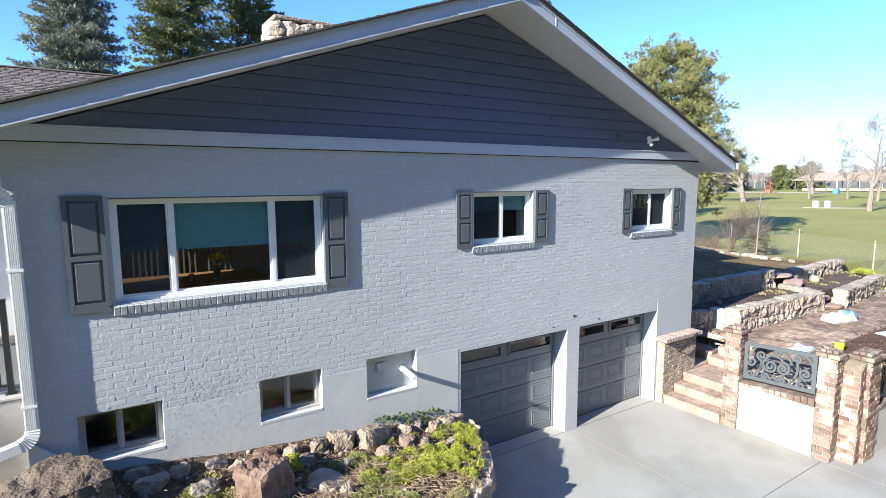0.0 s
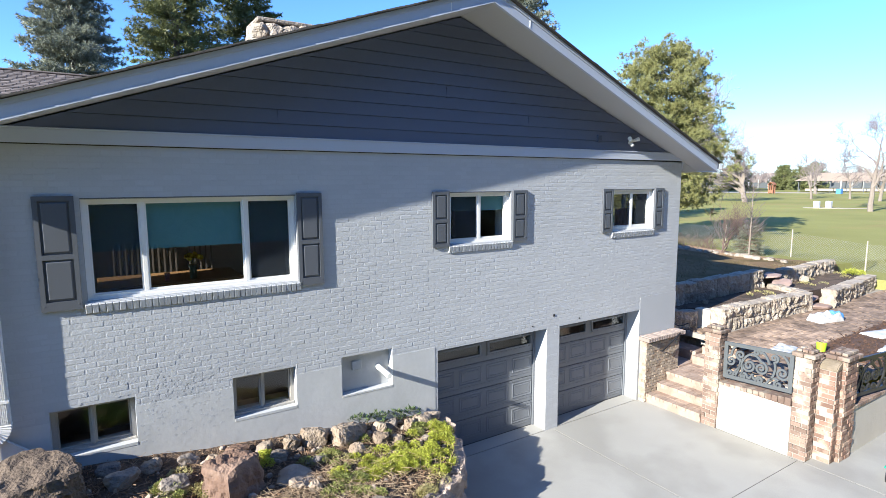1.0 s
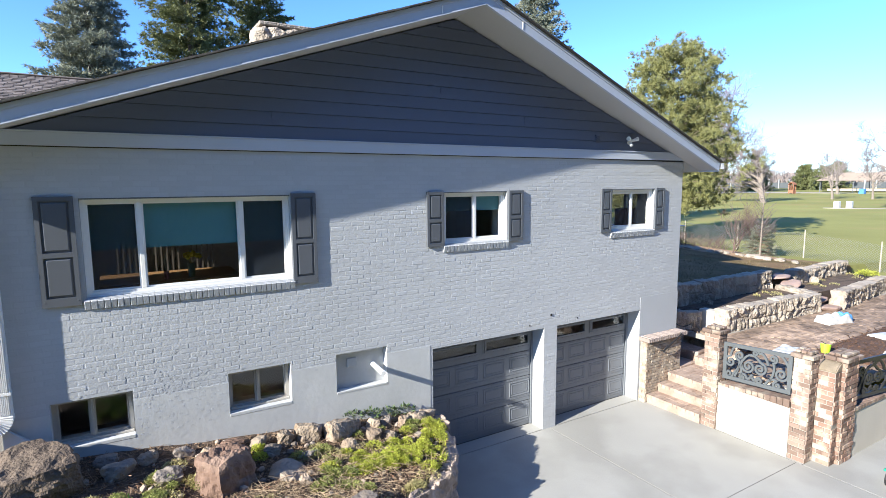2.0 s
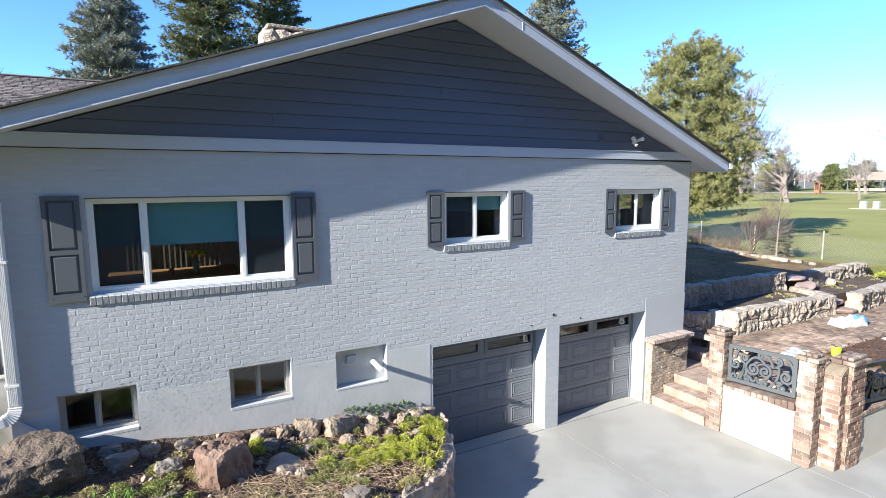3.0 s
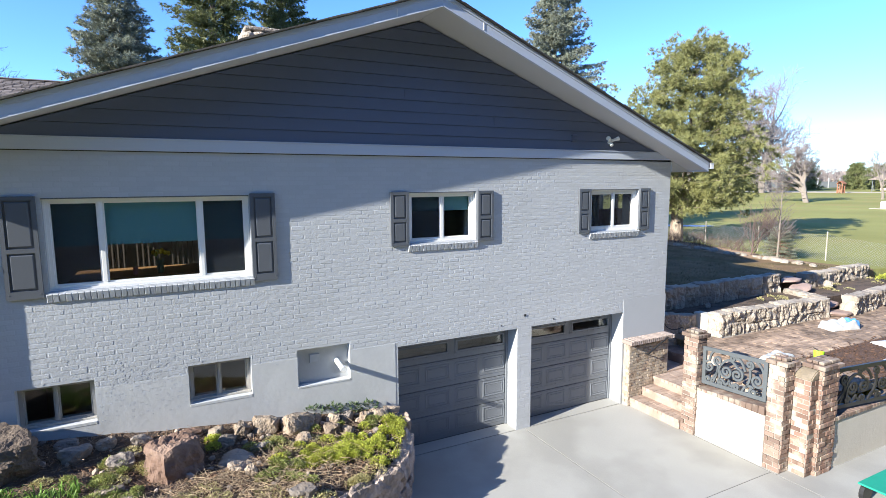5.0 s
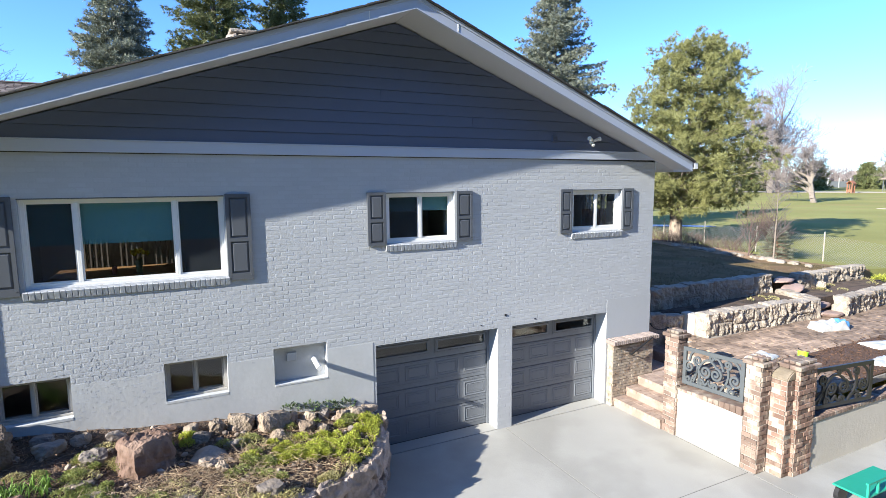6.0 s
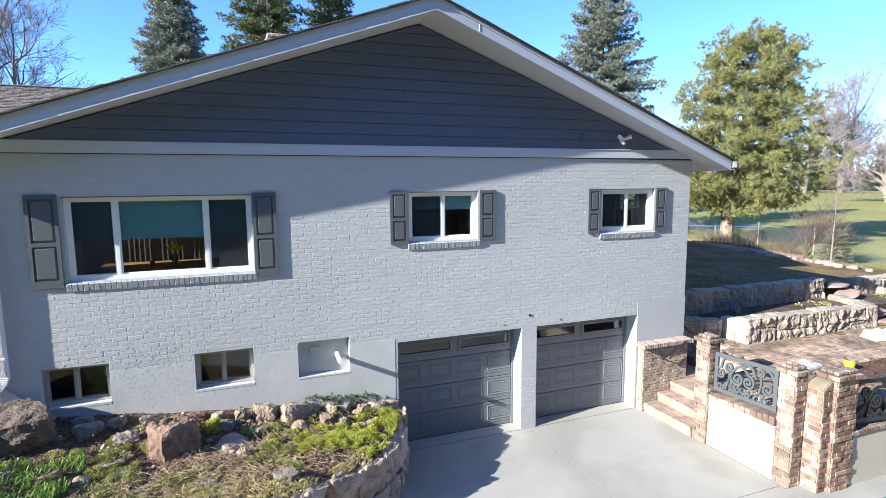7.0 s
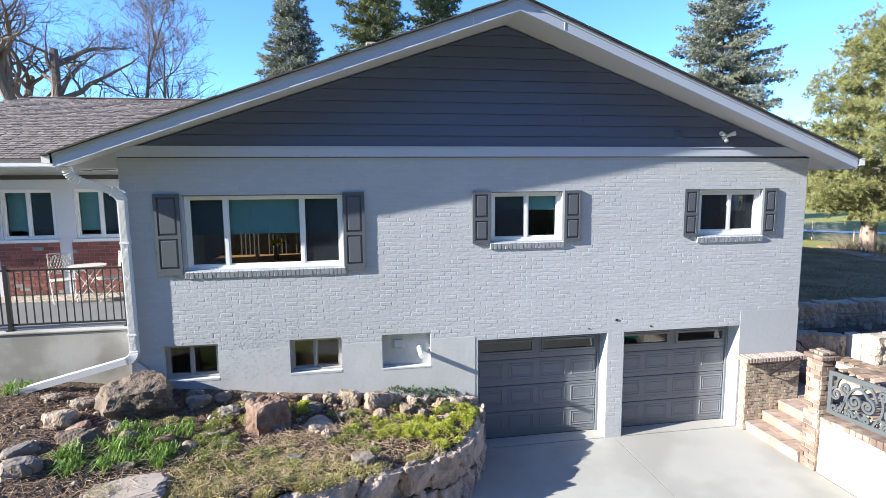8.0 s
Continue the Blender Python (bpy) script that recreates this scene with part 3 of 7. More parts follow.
BIG, MID, SMALL = WINDOWS["big"], WINDOWS["mid"], WINDOWS["small"]
window("window", BIG, (-4.088, -2.9), M_WHITE, "wide white three-part picture window", fw=0.06, screens=(0, 2))
window("window", MID, (0.918,), M_WHITE, "white two-pane sliding window", fw=0.065, screens=(0,))
window("window", SMALL, (4.87,), M_WHITE, "white two-pane sliding window", fw=0.085, screens=(0, 1))
for h, n in ((BIG, 37), (MID, 20), (SMALL, 19)):
    brick_sill(h, n)
for x0, x1, h in ((-5.13, -4.75, (3.38, 4.655)), (-2.24, -1.89, (3.37, 4.65)), (-0.07, 0.25, (3.75, 4.64)), (1.58, 1.9, (3.75, 4.64)), (3.88, 4.17, (3.78, 4.64)), (5.505, 5.79, (3.78, 4.64))):
    shutter(x0, x1, *h)
for h in CELLAR:
    window("cellar_window", h, ((h[0] + h[1]) / 2 - 0.02,), M_TAUPE, "small taupe basement slider in a deep reveal", depth=0.13, fw=0.05, bw=0.018)
    part("track", boxed(h[0] + 0.01, h[1] - 0.01, 0.09, 0.128, h[2] + 0.013, h[2] + 0.045, bevel=0.004), M_TAUPE, house)
    part("cellar_sill", boxed(h[0] + 0.001, h[1] - 0.001, -0.009, 0.149, h[2] - 0.03, h[2] + 0.012, bevel=0.003), M_FOUND, house)
# blind niche with a vent pipe and a box
part("niche_back", boxed(NICHE[0] + 0.001, NICHE[1] - 0.001, 0.13, 0.2, NICHE[2] + 0.001, NICHE[3] - 0.001), M_FOUND, house)
part("niche_lip", boxed(NICHE[0] + 0.001, NICHE[1] - 0.001, -0.01, 0.128, NICHE[2] - 0.02, NICHE[2] + 0.012, bevel=0.004), M_FOUND, house)
vent = part("vent_pipe", tubes("vent_pipe", [((-1.0, 0.13, 1.93), (-1.01, -0.3, 1.9), 0.042, 0.042)], 14), M_WHITE, house, "short white plastic vent pipe", smooth=False)
part("cover_plate", boxed(-1.44, -1.28, 0.1, 0.129, 1.95, 2.09, bevel=0.006), M_FOUND, house)

# ---- garage doors ----
DOOR_Y = 0.345


def ridge(bm, h, inset, width, y, high):
    """A pressed ridge round a rectangle."""
    rings = []
    for d, up in ((inset, 0.0), (inset + width * 0.5, high), (inset + width, 0.0)):
        rings.append([bm.verts.new((x, y - up, z)) for x, z in ((h[0] + d, h[2] + d), (h[1] - d, h[2] + d), (h[1] - d, h[3] - d), (h[0] + d, h[3] - d))])
    for p, q in zip(rings, rings[1:]):
        for k in range(4):
            bm.faces.new((p[k], p[(k + 1) % 4], q[(k + 1) % 4], q[k]))


def garage_door(x0, x1):
    y = DOOR_Y
    door = part("garage_door", boxed(x0 - 0.05, x1 + 0.05, y + 0.04, y + 0.08, 0.0, 1.53), M_DOOR, house, "dark grey sectional garage door with a glazed top row")
    seams = (0.006, 0.512, 1.018, 1.524, 2.03)
    w = x1 - x0
    for k in range(4):
        za, zb = seams[k] + 0.006, seams[k + 1] - 0.006
        if k < 3:
            part("door_section", boxed(x0, x1, y, y + 0.036, za, zb, bevel=0.005), M_DOOR, door)
            for zc in (za + 0.085, zb - 0.03):
                part("rib_line", boxed(x0 + 0.004, x1 - 0.004, y - 0.006, y - 0.0005, zc - 0.006, zc + 0.006, bevel=0.002), M_DOOR, door)
            for i in range(4):
                h = (x0 + w / 4 * i + 0.055, x0 + w / 4 * (i + 1) - 0.055, za + 0.13, zb - 0.065)
                bm = bmesh.new()
                ridge(bm, h, 0.0, 0.03, y - 0.0005, 0.009)
                ridge(bm, h, 0.05, 0.022, y - 0.0005, 0.007)
                f = bm.faces.new([bm.verts.new((x, y - 0.003, z)) for x, z in ((h[0] + 0.072, h[2] + 0.072), (h[1] - 0.072, h[2] + 0.072), (h[1] - 0.072, h[3] - 0.072), (h[0] + 0.072, h[3] - 0.072))])
                bmesh.ops.recalc_face_normals(bm, faces=bm.faces[:])
                part("pressed_panel", bm, M_DOOR, door)
        else:
            cw = w / 2
            holes = [(x0 + cw * i + 0.11, x0 + cw * (i + 1) - 0.11, za + 0.15, zb - 0.175) for i in range(2)]
            part("door_section", pierced(x0, x1, za, zb, holes, y, y + 0.036), M_DOOR, door)
            for h in holes:
                for d, t, p in ((0.065, 0.024, 0.012), (0.034, 0.036, 0.018)):
                    part("light_frame", pierced(h[0] - d, h[1] + d, h[2] - d, h[3] + d, [(h[0] - d + t, h[1] + d - t, h[2] - d + t, h[3] + d - t)], y - p, y - 0.001), M_DOOR, door)
                pane = part("pane", boxed(h[0] - 0.004, h[1] + 0.004, y + 0.012, y + 0.016, h[2] - 0.004, h[3] + 0.004), M_GLASS, door)
                pane.visible_shadow = False
    for xa, xb in ((x0 + 0.001, x0 + 0.045), (x1 - 0.045, x1 - 0.001)):
        part("door_stop", boxed(xa, xb, y - 0.035, y - 0.007, 0.013, 2.029, bevel=0.003), M_DOOR, door)
    part("door_stop", boxed(x0 + 0.046, x1 - 0.046, y - 0.035, y - 0.019, 2.0, 2.029, bevel=0.003), M_DOOR, door)
    part("bottom_seal", boxed(x0 + 0.046, x1 - 0.046, y - 0.012, y + 0.03, -0.004, 0.02), M_BLACK, door)


M_DARKGLASS = mat("dark_glazing", (0.012, 0.014, 0.016), 0.06, 0.05, 1, 20, 0.0)
for x0, x1, *_ in GARAGE:
    garage_door(x0, x1)
    part("threshold", boxed(x0 + 0.001, x1 - 0.001, 0.004, 0.55, -0.1, 0.012), M_CONC, house, "concrete garage threshold")

# ---- downspout at the corner ----
def pipe_run(points, w, d, ridges=True):
    bm = bmesh.new()
    sweep(bm, points, w, d, (0, 1, 0.02))
    return bm


spout = part("downspout", pipe_run([(-5.555, -0.052, 4.58), (-5.545, -0.052, 2.2)], 0.048, 0.06), M_METALW, house, "white ribbed aluminium downspout")
for i in range(6):
    fx = -5.595 + 0.016 * i
    part("rib", boxed(fx, fx + 0.006, -0.105, -0.0995, 2.22, 4.56), M_METALW, spout)


def pleated(points, w, d):
    bm = bmesh.new()
    pts = [Vector(p) for p in points]
    rings = []
    for i, p in enumerate(pts):
        dr = (pts[min(i + 1, len(pts) - 1)] - pts[max(i - 1, 0)]).normalized()
        u = Vector((0, 1, 0.02))
        u = (u - dr * u.dot(dr)).normalized()
        v = dr.cross(u)
        k = 1.1 if i % 2 else 0.94
        rings.append([bm.verts.new(p + u * a * w * k + v * b * d * k) for a, b in ((-1, -1), (1, -1), (1, 1), (-1, 1))])
    for a, b in zip(rings, rings[1:]):
        for q in range(4):
            bm.faces.new((a[q], a[(q + 1) % 4], b[(q + 1) % 4], b[q]))
    bmesh.ops.recalc_face_normals(bm, faces=bm.faces[:])
    return bm


def arc(p0, c, p1, n=18):
    p0, c, p1 = Vector(p0), Vector(c), Vector(p1)
    return [p0 * (1 - t) ** 2 + c * 2 * t * (1 - t) + p1 * t * t for t in [i / n for i in range(n + 1)]]


part("upper_run", pipe_run([(-6.03, -0.26, 4.87), (-5.68, -0.085, 4.71)], 0.05, 0.045), M_METALW, spout)
part("lower_run", pipe_run([(-5.66, -0.07, 2.05), (-7.2, -0.22, 1.69)], 0.055, 0.05), M_METALW, spout)
part("elbow", pleated(arc((-6.16, -0.32, 5.08), (-6.16, -0.32, 4.93), (-6.02, -0.255, 4.865)), 0.055, 0.05), M_METALW, spout)
part("elbow", pleated(arc((-5.69, -0.09, 4.715), (-5.56, -0.052, 4.66), (-5.555, -0.052, 4.56)), 0.05, 0.062), M_METALW, spout)
part("elbow", pleated(arc((-5.545, -0.052, 2.21), (-5.545, -0.052, 2.08), (-5.67, -0.07, 2.045)), 0.05, 0.062), M_METALW, spout)
for zz in (3.9, 2.45):
    part("strap", boxed(-5.622, -5.482, -0.11, -0.002, zz, zz + 0.03), M_METALW, spout)

part("cable", tubes("cable", [((-6.9, 2.4, 5.1), (-6.3, 0.3, 5.02), 0.006, 0.006), ((-6.3, 0.3, 5.02), (-5.95, -0.06, 5.02), 0.006, 0.006), ((-5.95, -0.06, 5.02), (-5.9, -0.06, 5.04), 0.006, 0.006), ((-5.9, -0.06, 5.04), (-5.6, -0.03, 5.03), 0.006, 0.006)], 5), M_BLACK, house, "thin black cable under the eave")
# paint that lifts in flakes low on the wall
for k in range(420):
    fx, fz = rnd.gauss(-3.6, 0.6), rnd.gauss(2.0, 0.3)
    if not (-5.0 < fx < -1.8 and 1.6 < fz < 2.75) or any(h[0] - 0.03 < fx < h[1] + 0.03 and h[2] - 0.05 < fz < h[3] + 0.03 for h in CELLAR):
        continue
    base = -0.0048 if fz < 2.1 else -0.0018
    n = rnd.randrange(5, 8)
    sx, sz = rnd.uniform(0.008, 0.035), rnd.uniform(0.006, 0.022)
    bm = bmesh.new()
    prism(bm, [(fx + sx * math.cos(6.283 * i / n) * rnd.uniform(0.6, 1.2), base, fz + sz * math.sin(6.283 * i / n) * rnd.uniform(0.6, 1.2)) for i in range(n)], (0, -rnd.uniform(0.0005, 0.0014), rnd.uniform(-0.002, 0.003)))
    part("paint_flake", bm, M_PAINT, front_wall)

# small fittings on the front
flood = part("floodlight", tubes("floodlight", [((4.61, -0.02, 5.575), (4.61, -0.06, 5.575), 0.055, 0.05)], 16), M_METALW, house, "off-white twin-head security floodlight")
for a in (-1, 1):
    part("lamp_head", tubes("lamp_head", [((4.61 + a * 0.02, -0.06, 5.585), (4.61 + a * 0.07, -0.11, 5.61), 0.022, 0.03), ((4.61 + a * 0.07, -0.11, 5.61), (4.61 + a * 0.14, -0.13, 5.63), 0.03, 0.042)], 12), M_METALW, flood)
part("sensor", tubes("sensor", [((4.61, -0.05, 5.55), (4.61, -0.1, 5.49), 0.03, 0.034)], 12), M_METALW, flood)
cover = part("vent_cover", boxed(3.64, 3.76, -0.05, -0.02, 5.54, 5.68, bevel=0.006), M_SIDING, house, "slate louvred vent cover")
for k in range(4):
    part("louvre", boxed(3.65, 3.75, -0.066, -0.0505, 5.555 + 0.031 * k, 5.567 + 0.031 * k, bevel=0.002), M_SIDING, cover)
part("hole_plug", boxed(2.615, 2.66, -0.016, 0.0, 2.245, 2.29, bevel=0.006), M_BLACK, house)
part("hole_plug", boxed(2.09, 2.115, -0.01, 0.0, 2.12, 2.14, bevel=0.003), M_BLACK, house)
part("hole_plug", boxed(3.31, 3.34, -0.01, 0.0, 2.1, 2.125, bevel=0.003), M_BLACK, house)

# rooms behind the glass; the darker lining has the dimness in its colour
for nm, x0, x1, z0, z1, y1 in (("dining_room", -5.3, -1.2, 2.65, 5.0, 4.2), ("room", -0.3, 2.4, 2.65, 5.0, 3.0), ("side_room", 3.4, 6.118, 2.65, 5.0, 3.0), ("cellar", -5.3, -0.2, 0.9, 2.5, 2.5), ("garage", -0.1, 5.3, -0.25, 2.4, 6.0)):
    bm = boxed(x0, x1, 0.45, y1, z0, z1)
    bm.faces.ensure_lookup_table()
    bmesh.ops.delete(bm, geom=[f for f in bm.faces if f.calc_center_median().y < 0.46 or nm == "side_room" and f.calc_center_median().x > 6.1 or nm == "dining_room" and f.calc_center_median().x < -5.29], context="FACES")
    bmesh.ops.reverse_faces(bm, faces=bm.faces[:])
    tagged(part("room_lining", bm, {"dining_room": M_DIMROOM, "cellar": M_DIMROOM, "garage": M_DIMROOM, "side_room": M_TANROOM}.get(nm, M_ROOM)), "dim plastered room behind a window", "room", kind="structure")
for x0, x1, z in ((-4.69, -2.26, 4.02), (0.29, 1.53, 4.33)):
    bl = solid("roller_blind", boxed(x0, x1, 0.15, 0.155, z, 4.62), M_BLIND, "teal fabric roller blind half lowered", "blind", "blinds in the windows")
    part("hem_bar", boxed(x0, x1, 0.146, 0.162, z - 0.025, z), M_BLIND, bl)

# rust-brown curtain drawn back in the small room, and dark cupboards beyond
M_RUST = mat("rust_cloth", (0.42, 0.2, 0.13), 0.9, 0.15, 6, 60, 0.2)
curtain = bmesh.new()
rows = []
for i in range(25):
    x = 4.92 + 0.035 * i
    y = 0.55 + 0.02 * math.sin(i * 1.3)
    rows.append([curtain.verts.new((x, y, z)) for z in (3.0, 4.2)])
for p, q in zip(rows, rows[1:]):
    curtain.faces.new((p[0], q[0], q[1], p[1]))
bmesh.ops.solidify(curtain, geom=curtain.faces[:], thickness=0.006)
solid("curtain", curtain, M_RUST, "rust-brown cloth curtain behind the small window", "curtain")

# ---- wing, terrace and chimney ----
WY = 3.4
wing_holes = [(-11.4, -10.4, 3.7, 4.73), (-9.2, -8.2, 3.7, 4.73), (-7.82, -6.82, 3.7, 4.73)]
M_WINGWALL = mat("white_wing_wall", (0.62, 0.63, 0.65), 0.7, 0.06, 1, 60, 0.15)
M_DARKTRIM = mat("dark_band", (0.06, 0.055, 0.05), 0.6, 0.1, 2, 60, 0.0)
part("wing_wall", pierced(-16.0, X0, 1.0, 5.3, wing_holes, WY, WY + 0.25), M_WINGWALL, house, "white wing wall behind the terrace")
for h in wing_holes:
    window("window", h, ((h[0] + h[1]) / 2,), M_WHITE, "white two-pane window of the wing", depth=WY + 0.03, fw=0.05, screens=(1,))
    part("window_sill", boxed(h[0] - 0.06, h[1] + 0.06, WY - 0.05, WY - 0.002, 3.63, 3.69, bevel=0.005), M_WHITE, house)
    x0, x1 = h[0] - 0.1, h[1] + 0.04
    panel = part("brick_apron", boxed(x0, x1, WY - 0.012, WY - 0.002, 2.52, 3.62), M_MORTAR, house, "red brick apron below the wing window")
    for r in range(14):
        zz = 2.545 + r * 0.0765
        x = x0 - (0.1 if r % 2 else 0.0)
        while x < x1 - 0.03:
            a, b = max(x, x0), min(x + 0.2, x1)
            if b - a > 0.03:
                part("brick", boxed(a + 0.004, b - 0.004, WY - 0.022, WY - 0.012, zz, zz + 0.066), M_MORTAR if rnd.random() < 0.07 else M_REDBRICK, panel)
            x += 0.208
part("wing_band", boxed(-16.0, X0, WY - 0.05, WY - 0.002, 4.93, 5.02), M_DARKTRIM, house, "dark trim band under the eave")
part("wing_soffit", boxed(-16.5, -5.62, 2.68, WY + 0.2, 5.14, 5.16), M_SOFFIT, house)
part("wing_fascia", boxed(-16.5, -6.3, 2.64, 2.68, 5.12, 5.3), M_TRIM, house)
bm = bmesh.new()
box(bm, -16.5, -6.28, 2.52, 2.638, 5.16, 5.17)
box(bm, -16.5, -6.28, 2.512, 2.52, 5.17, 5.3)
box(bm, -6.286, -6.28, 2.52, 2.638, 5.17, 5.3)
part("gutter", bm, M_METALW, house, "white gutter of the wing")
# wing roof with a hip at its far end
RY0, RZ0, RY1, RZ1, HIP = 2.5, 5.26, 7.8, 7.15, -10.7
bm = bmesh.new()
prism(bm, [(-16.0, RY0, RZ0), (-0.9, RY0, RZ0), (-0.9, RY1, RZ1), (HIP, RY1, RZ1)], (0, 0, 0.05))
wing_roof = part("wing_roof", bm, M_SHINGLE, house, "brown-grey shingle roof of the wing")
bm = bmesh.new()
prism(bm, [(-16.0, 13.1, RZ0), (-0.9, 13.1, RZ0), (-0.9, RY1, RZ1), (HIP, RY1, RZ1)], (0, 0, 0.05))
prism(bm, [(-16.0, RY0, RZ0), (HIP, RY1, RZ1), (-16.0, 13.1, RZ0)], (0, 0, 0.05))
part("wing_roof", bm, M_SHINGLE, house)
part("ridge_cap", boxed(HIP, -1.0, RY1 - 0.09, RY1 + 0.09, RZ1 + 0.045, RZ1 + 0.08, bevel=0.01), M_SHINGLE, house)
# the same ridge runs on to a gable over the far side of the house
bm = bmesh.new()
prism(bm, [(1.5, RY0, RZ0), (8.1, RY0, RZ0), (8.1, RY1, RZ1), (1.5, RY1, RZ1)], (0, 0, 0.18))
prism(bm, [(1.5, 13.1, RZ0), (8.1, 13.1, RZ0), (8.1, RY1, RZ1), (1.5, RY1, RZ1)], (0, 0, 0.18))
part("rear_roof", bm, M_SHINGLE, house)
bm = bmesh.new()
prism(bm, [(7.25, RY0 + 0.7, 1.6), (7.25, 12.4, 1.6), (7.25, 12.4, RZ0 + 0.24), (7.25, RY1, RZ1 - 0.01), (7.25, RY0 + 0.7, RZ0 + 0.24)], (0.25, 0, 0))
part("side_wall", bm, M_PAINT, house)
part("side_wall", boxed(X1 + 0.003, 7.247, RY0 + 0.7, RY0 + 0.95, 1.6, RZ0 + 0.24), M_PAINT, house)
part("side_wall", boxed(X1 + 0.003, 7.247, 12.15, 12.4, 1.6, RZ0 + 0.24), M_PAINT, house)
# chimney of rough stone
chimney = part("chimney", boxed(-1.6, -0.25, 3.85, 4.55, 6.6, 7.86), M_MORTAR, house, "rough tan stone chimney")

for x0, x1, y0, y1 in ((-12.0, -6.2, WY + 0.26, WY + 3.0),):
    bm = boxed(x0, x1, y0, y1, 2.6, 5.0)
    bmesh.ops.delete(bm, geom=[f for f in bm.faces if f.calc_center_median().y < y0 + 0.01], context="FACES")
    bmesh.ops.reverse_faces(bm, faces=bm.faces[:])
    tagged(part("room_lining", bm, M_ROOM), "dim plastered room behind a window", "room", kind="structure")
for h in wing_holes:
    bl = solid("roller_blind", boxed(h[0] + 0.05, h[1] - 0.05, WY + 0.15, WY + 0.155, 3.86, 4.7), M_BLIND, "teal fabric roller blind half lowered", "blind", "blinds in the windows")
terrace_wall = tagged(part("terrace_wall", boxed(-16.0, -5.62, 0.12, 0.36, 0.6, 2.5, bevel=0.008), M_OLDCONC), "weathered bare concrete terrace wall", "retaining wall", kind="structure")
tagged(part("wall_coping", boxed(-16.0, -5.62, 0.1, 0.38, 2.502, 2.54, bevel=0.01), M_OLDCONC), "thin concrete coping along the terrace", "coping", kind="structure")
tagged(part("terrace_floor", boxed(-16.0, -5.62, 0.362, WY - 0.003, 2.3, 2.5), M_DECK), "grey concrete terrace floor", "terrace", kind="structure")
tagged(part("paver_strip", boxed(-16.0, -5.62, 2.7, WY - 0.03, 2.5, 2.515), M_STONE), "tan paver strip along the wing", "paving", kind="structure")

railing = thing("railing", "black metal railing with thin balusters on the terrace wall", "railing", (-7.4, 0.24, 2.54))
for x in (-11.0, -9.2, -7.42, -5.72):
    p = part("post", boxed(x - 0.03, x + 0.03, 0.21, 0.27, 2.54, 3.56, bevel=0.004), M_BLACK, railing)
    part("post_cap", boxed(x - 0.035, x + 0.035, 0.205, 0.275, 3.56, 3.58, bevel=0.005), M_BLACK, p)
    part("base_plate", boxed(x - 0.05, x + 0.05, 0.19, 0.29, 2.54, 2.552), M_BLACK, p)
part("top_rail", boxed(-12.0, -5.72, 0.222, 0.258, 3.48, 3.51, bevel=0.004), M_BLACK, railing)
part("bottom_rail", boxed(-12.0, -5.72, 0.225, 0.255, 2.62, 2.65, bevel=0.004), M_BLACK, railing)
x = -11.9
while x < -5.8:
    part("baluster", boxed(x - 0.008, x + 0.008, 0.232, 0.248, 2.65, 3.48), M_BLACK, railing)
    x += 0.115

# bistro set
M_CREAM = mat("cream_metal", (0.5, 0.47, 0.43), 0.5, 0.1, 3, 60, 0.05)


def bistro_chair(x, y, z, turn, label):
    ch = thing("bistro_chair", label, "chair", (0, 0, 0), "bistro chairs on the terrace")
    seat = part("seat", boxed(-0.2, 0.2, -0.2, 0.2, 0.44, 0.455, bevel=0.004), M_CREAM, ch)
    for s in (-0.19, 0.19):
        part("leg", tubes("leg", [((s, -0.22, 0.0), (s, 0.2, 0.44), 0.011, 0.011), ((s, 0.2, 0.44), (s, 0.25, 0.95), 0.011, 0.011)], 6), M_CREAM, ch)
        part("leg", tubes("leg", [((s * 0.9, 0.24, 0.0), (s * 0.9, -0.2, 0.45), 0.011, 0.011)], 6), M_CREAM, ch)
    segs = [((-0.19, 0.25, 0.95), (0.19, 0.25, 0.95), 0.01, 0.01), ((-0.15, 0.22, 0.55), (0.15, 0.22, 0.55), 0.008, 0.008)]
    for k in range(-3, 4):
        segs.append(((k * 0.05 - 0.06, 0.225, 0.58), (k * 0.05 + 0.06, 0.245, 0.9), 0.006, 0.006))
        segs.append(((k * 0.05 + 0.06, 0.225, 0.58), (k * 0.05 - 0.06, 0.245, 0.9), 0.006, 0.006))
    a = [(0.15 * math.cos(t), 0.24, 0.74 + 0.19 * math.sin(t)) for t in [i * math.pi / 10 for i in range(21)]]
    segs += [(p, q, 0.009, 0.009) for p, q in zip(a, a[1:])]
    part("backrest", tubes("backrest", segs, 5), M_CREAM, ch)
    ch.matrix_basis = pose(x, y, z, 0, 0, turn)
    return ch


bistro_chair(-7.75, 2.55, 2.515, 32, "cream metal folding bistro chair with a lattice back")
bistro_chair(-6.95, 2.62, 2.515, -58, "cream metal folding bistro chair with a lattice back")
bt = thing("bistro_table", "round cream metal bistro table on crossed legs", "table", (-7.3, 2.6, 2.515))
bm = bmesh.new()
bmesh.ops.create_cone(bm, cap_ends=True, segments=28, radius1=0.32, radius2=0.32, depth=0.025, matrix=Matrix.Translation((-7.3, 2.6, 3.22)))
part("tabletop", bm, M_CREAM, bt)
for sy in (-0.16, 0.16):
    for s in (-1, 1):
        part("leg", tubes("leg", [((-7.3 - s * 0.27, 2.6 + sy, 2.515), (-7.3 + s * 0.22, 2.6 + sy, 3.21), 0.012, 0.012)], 6), M_CREAM, bt)

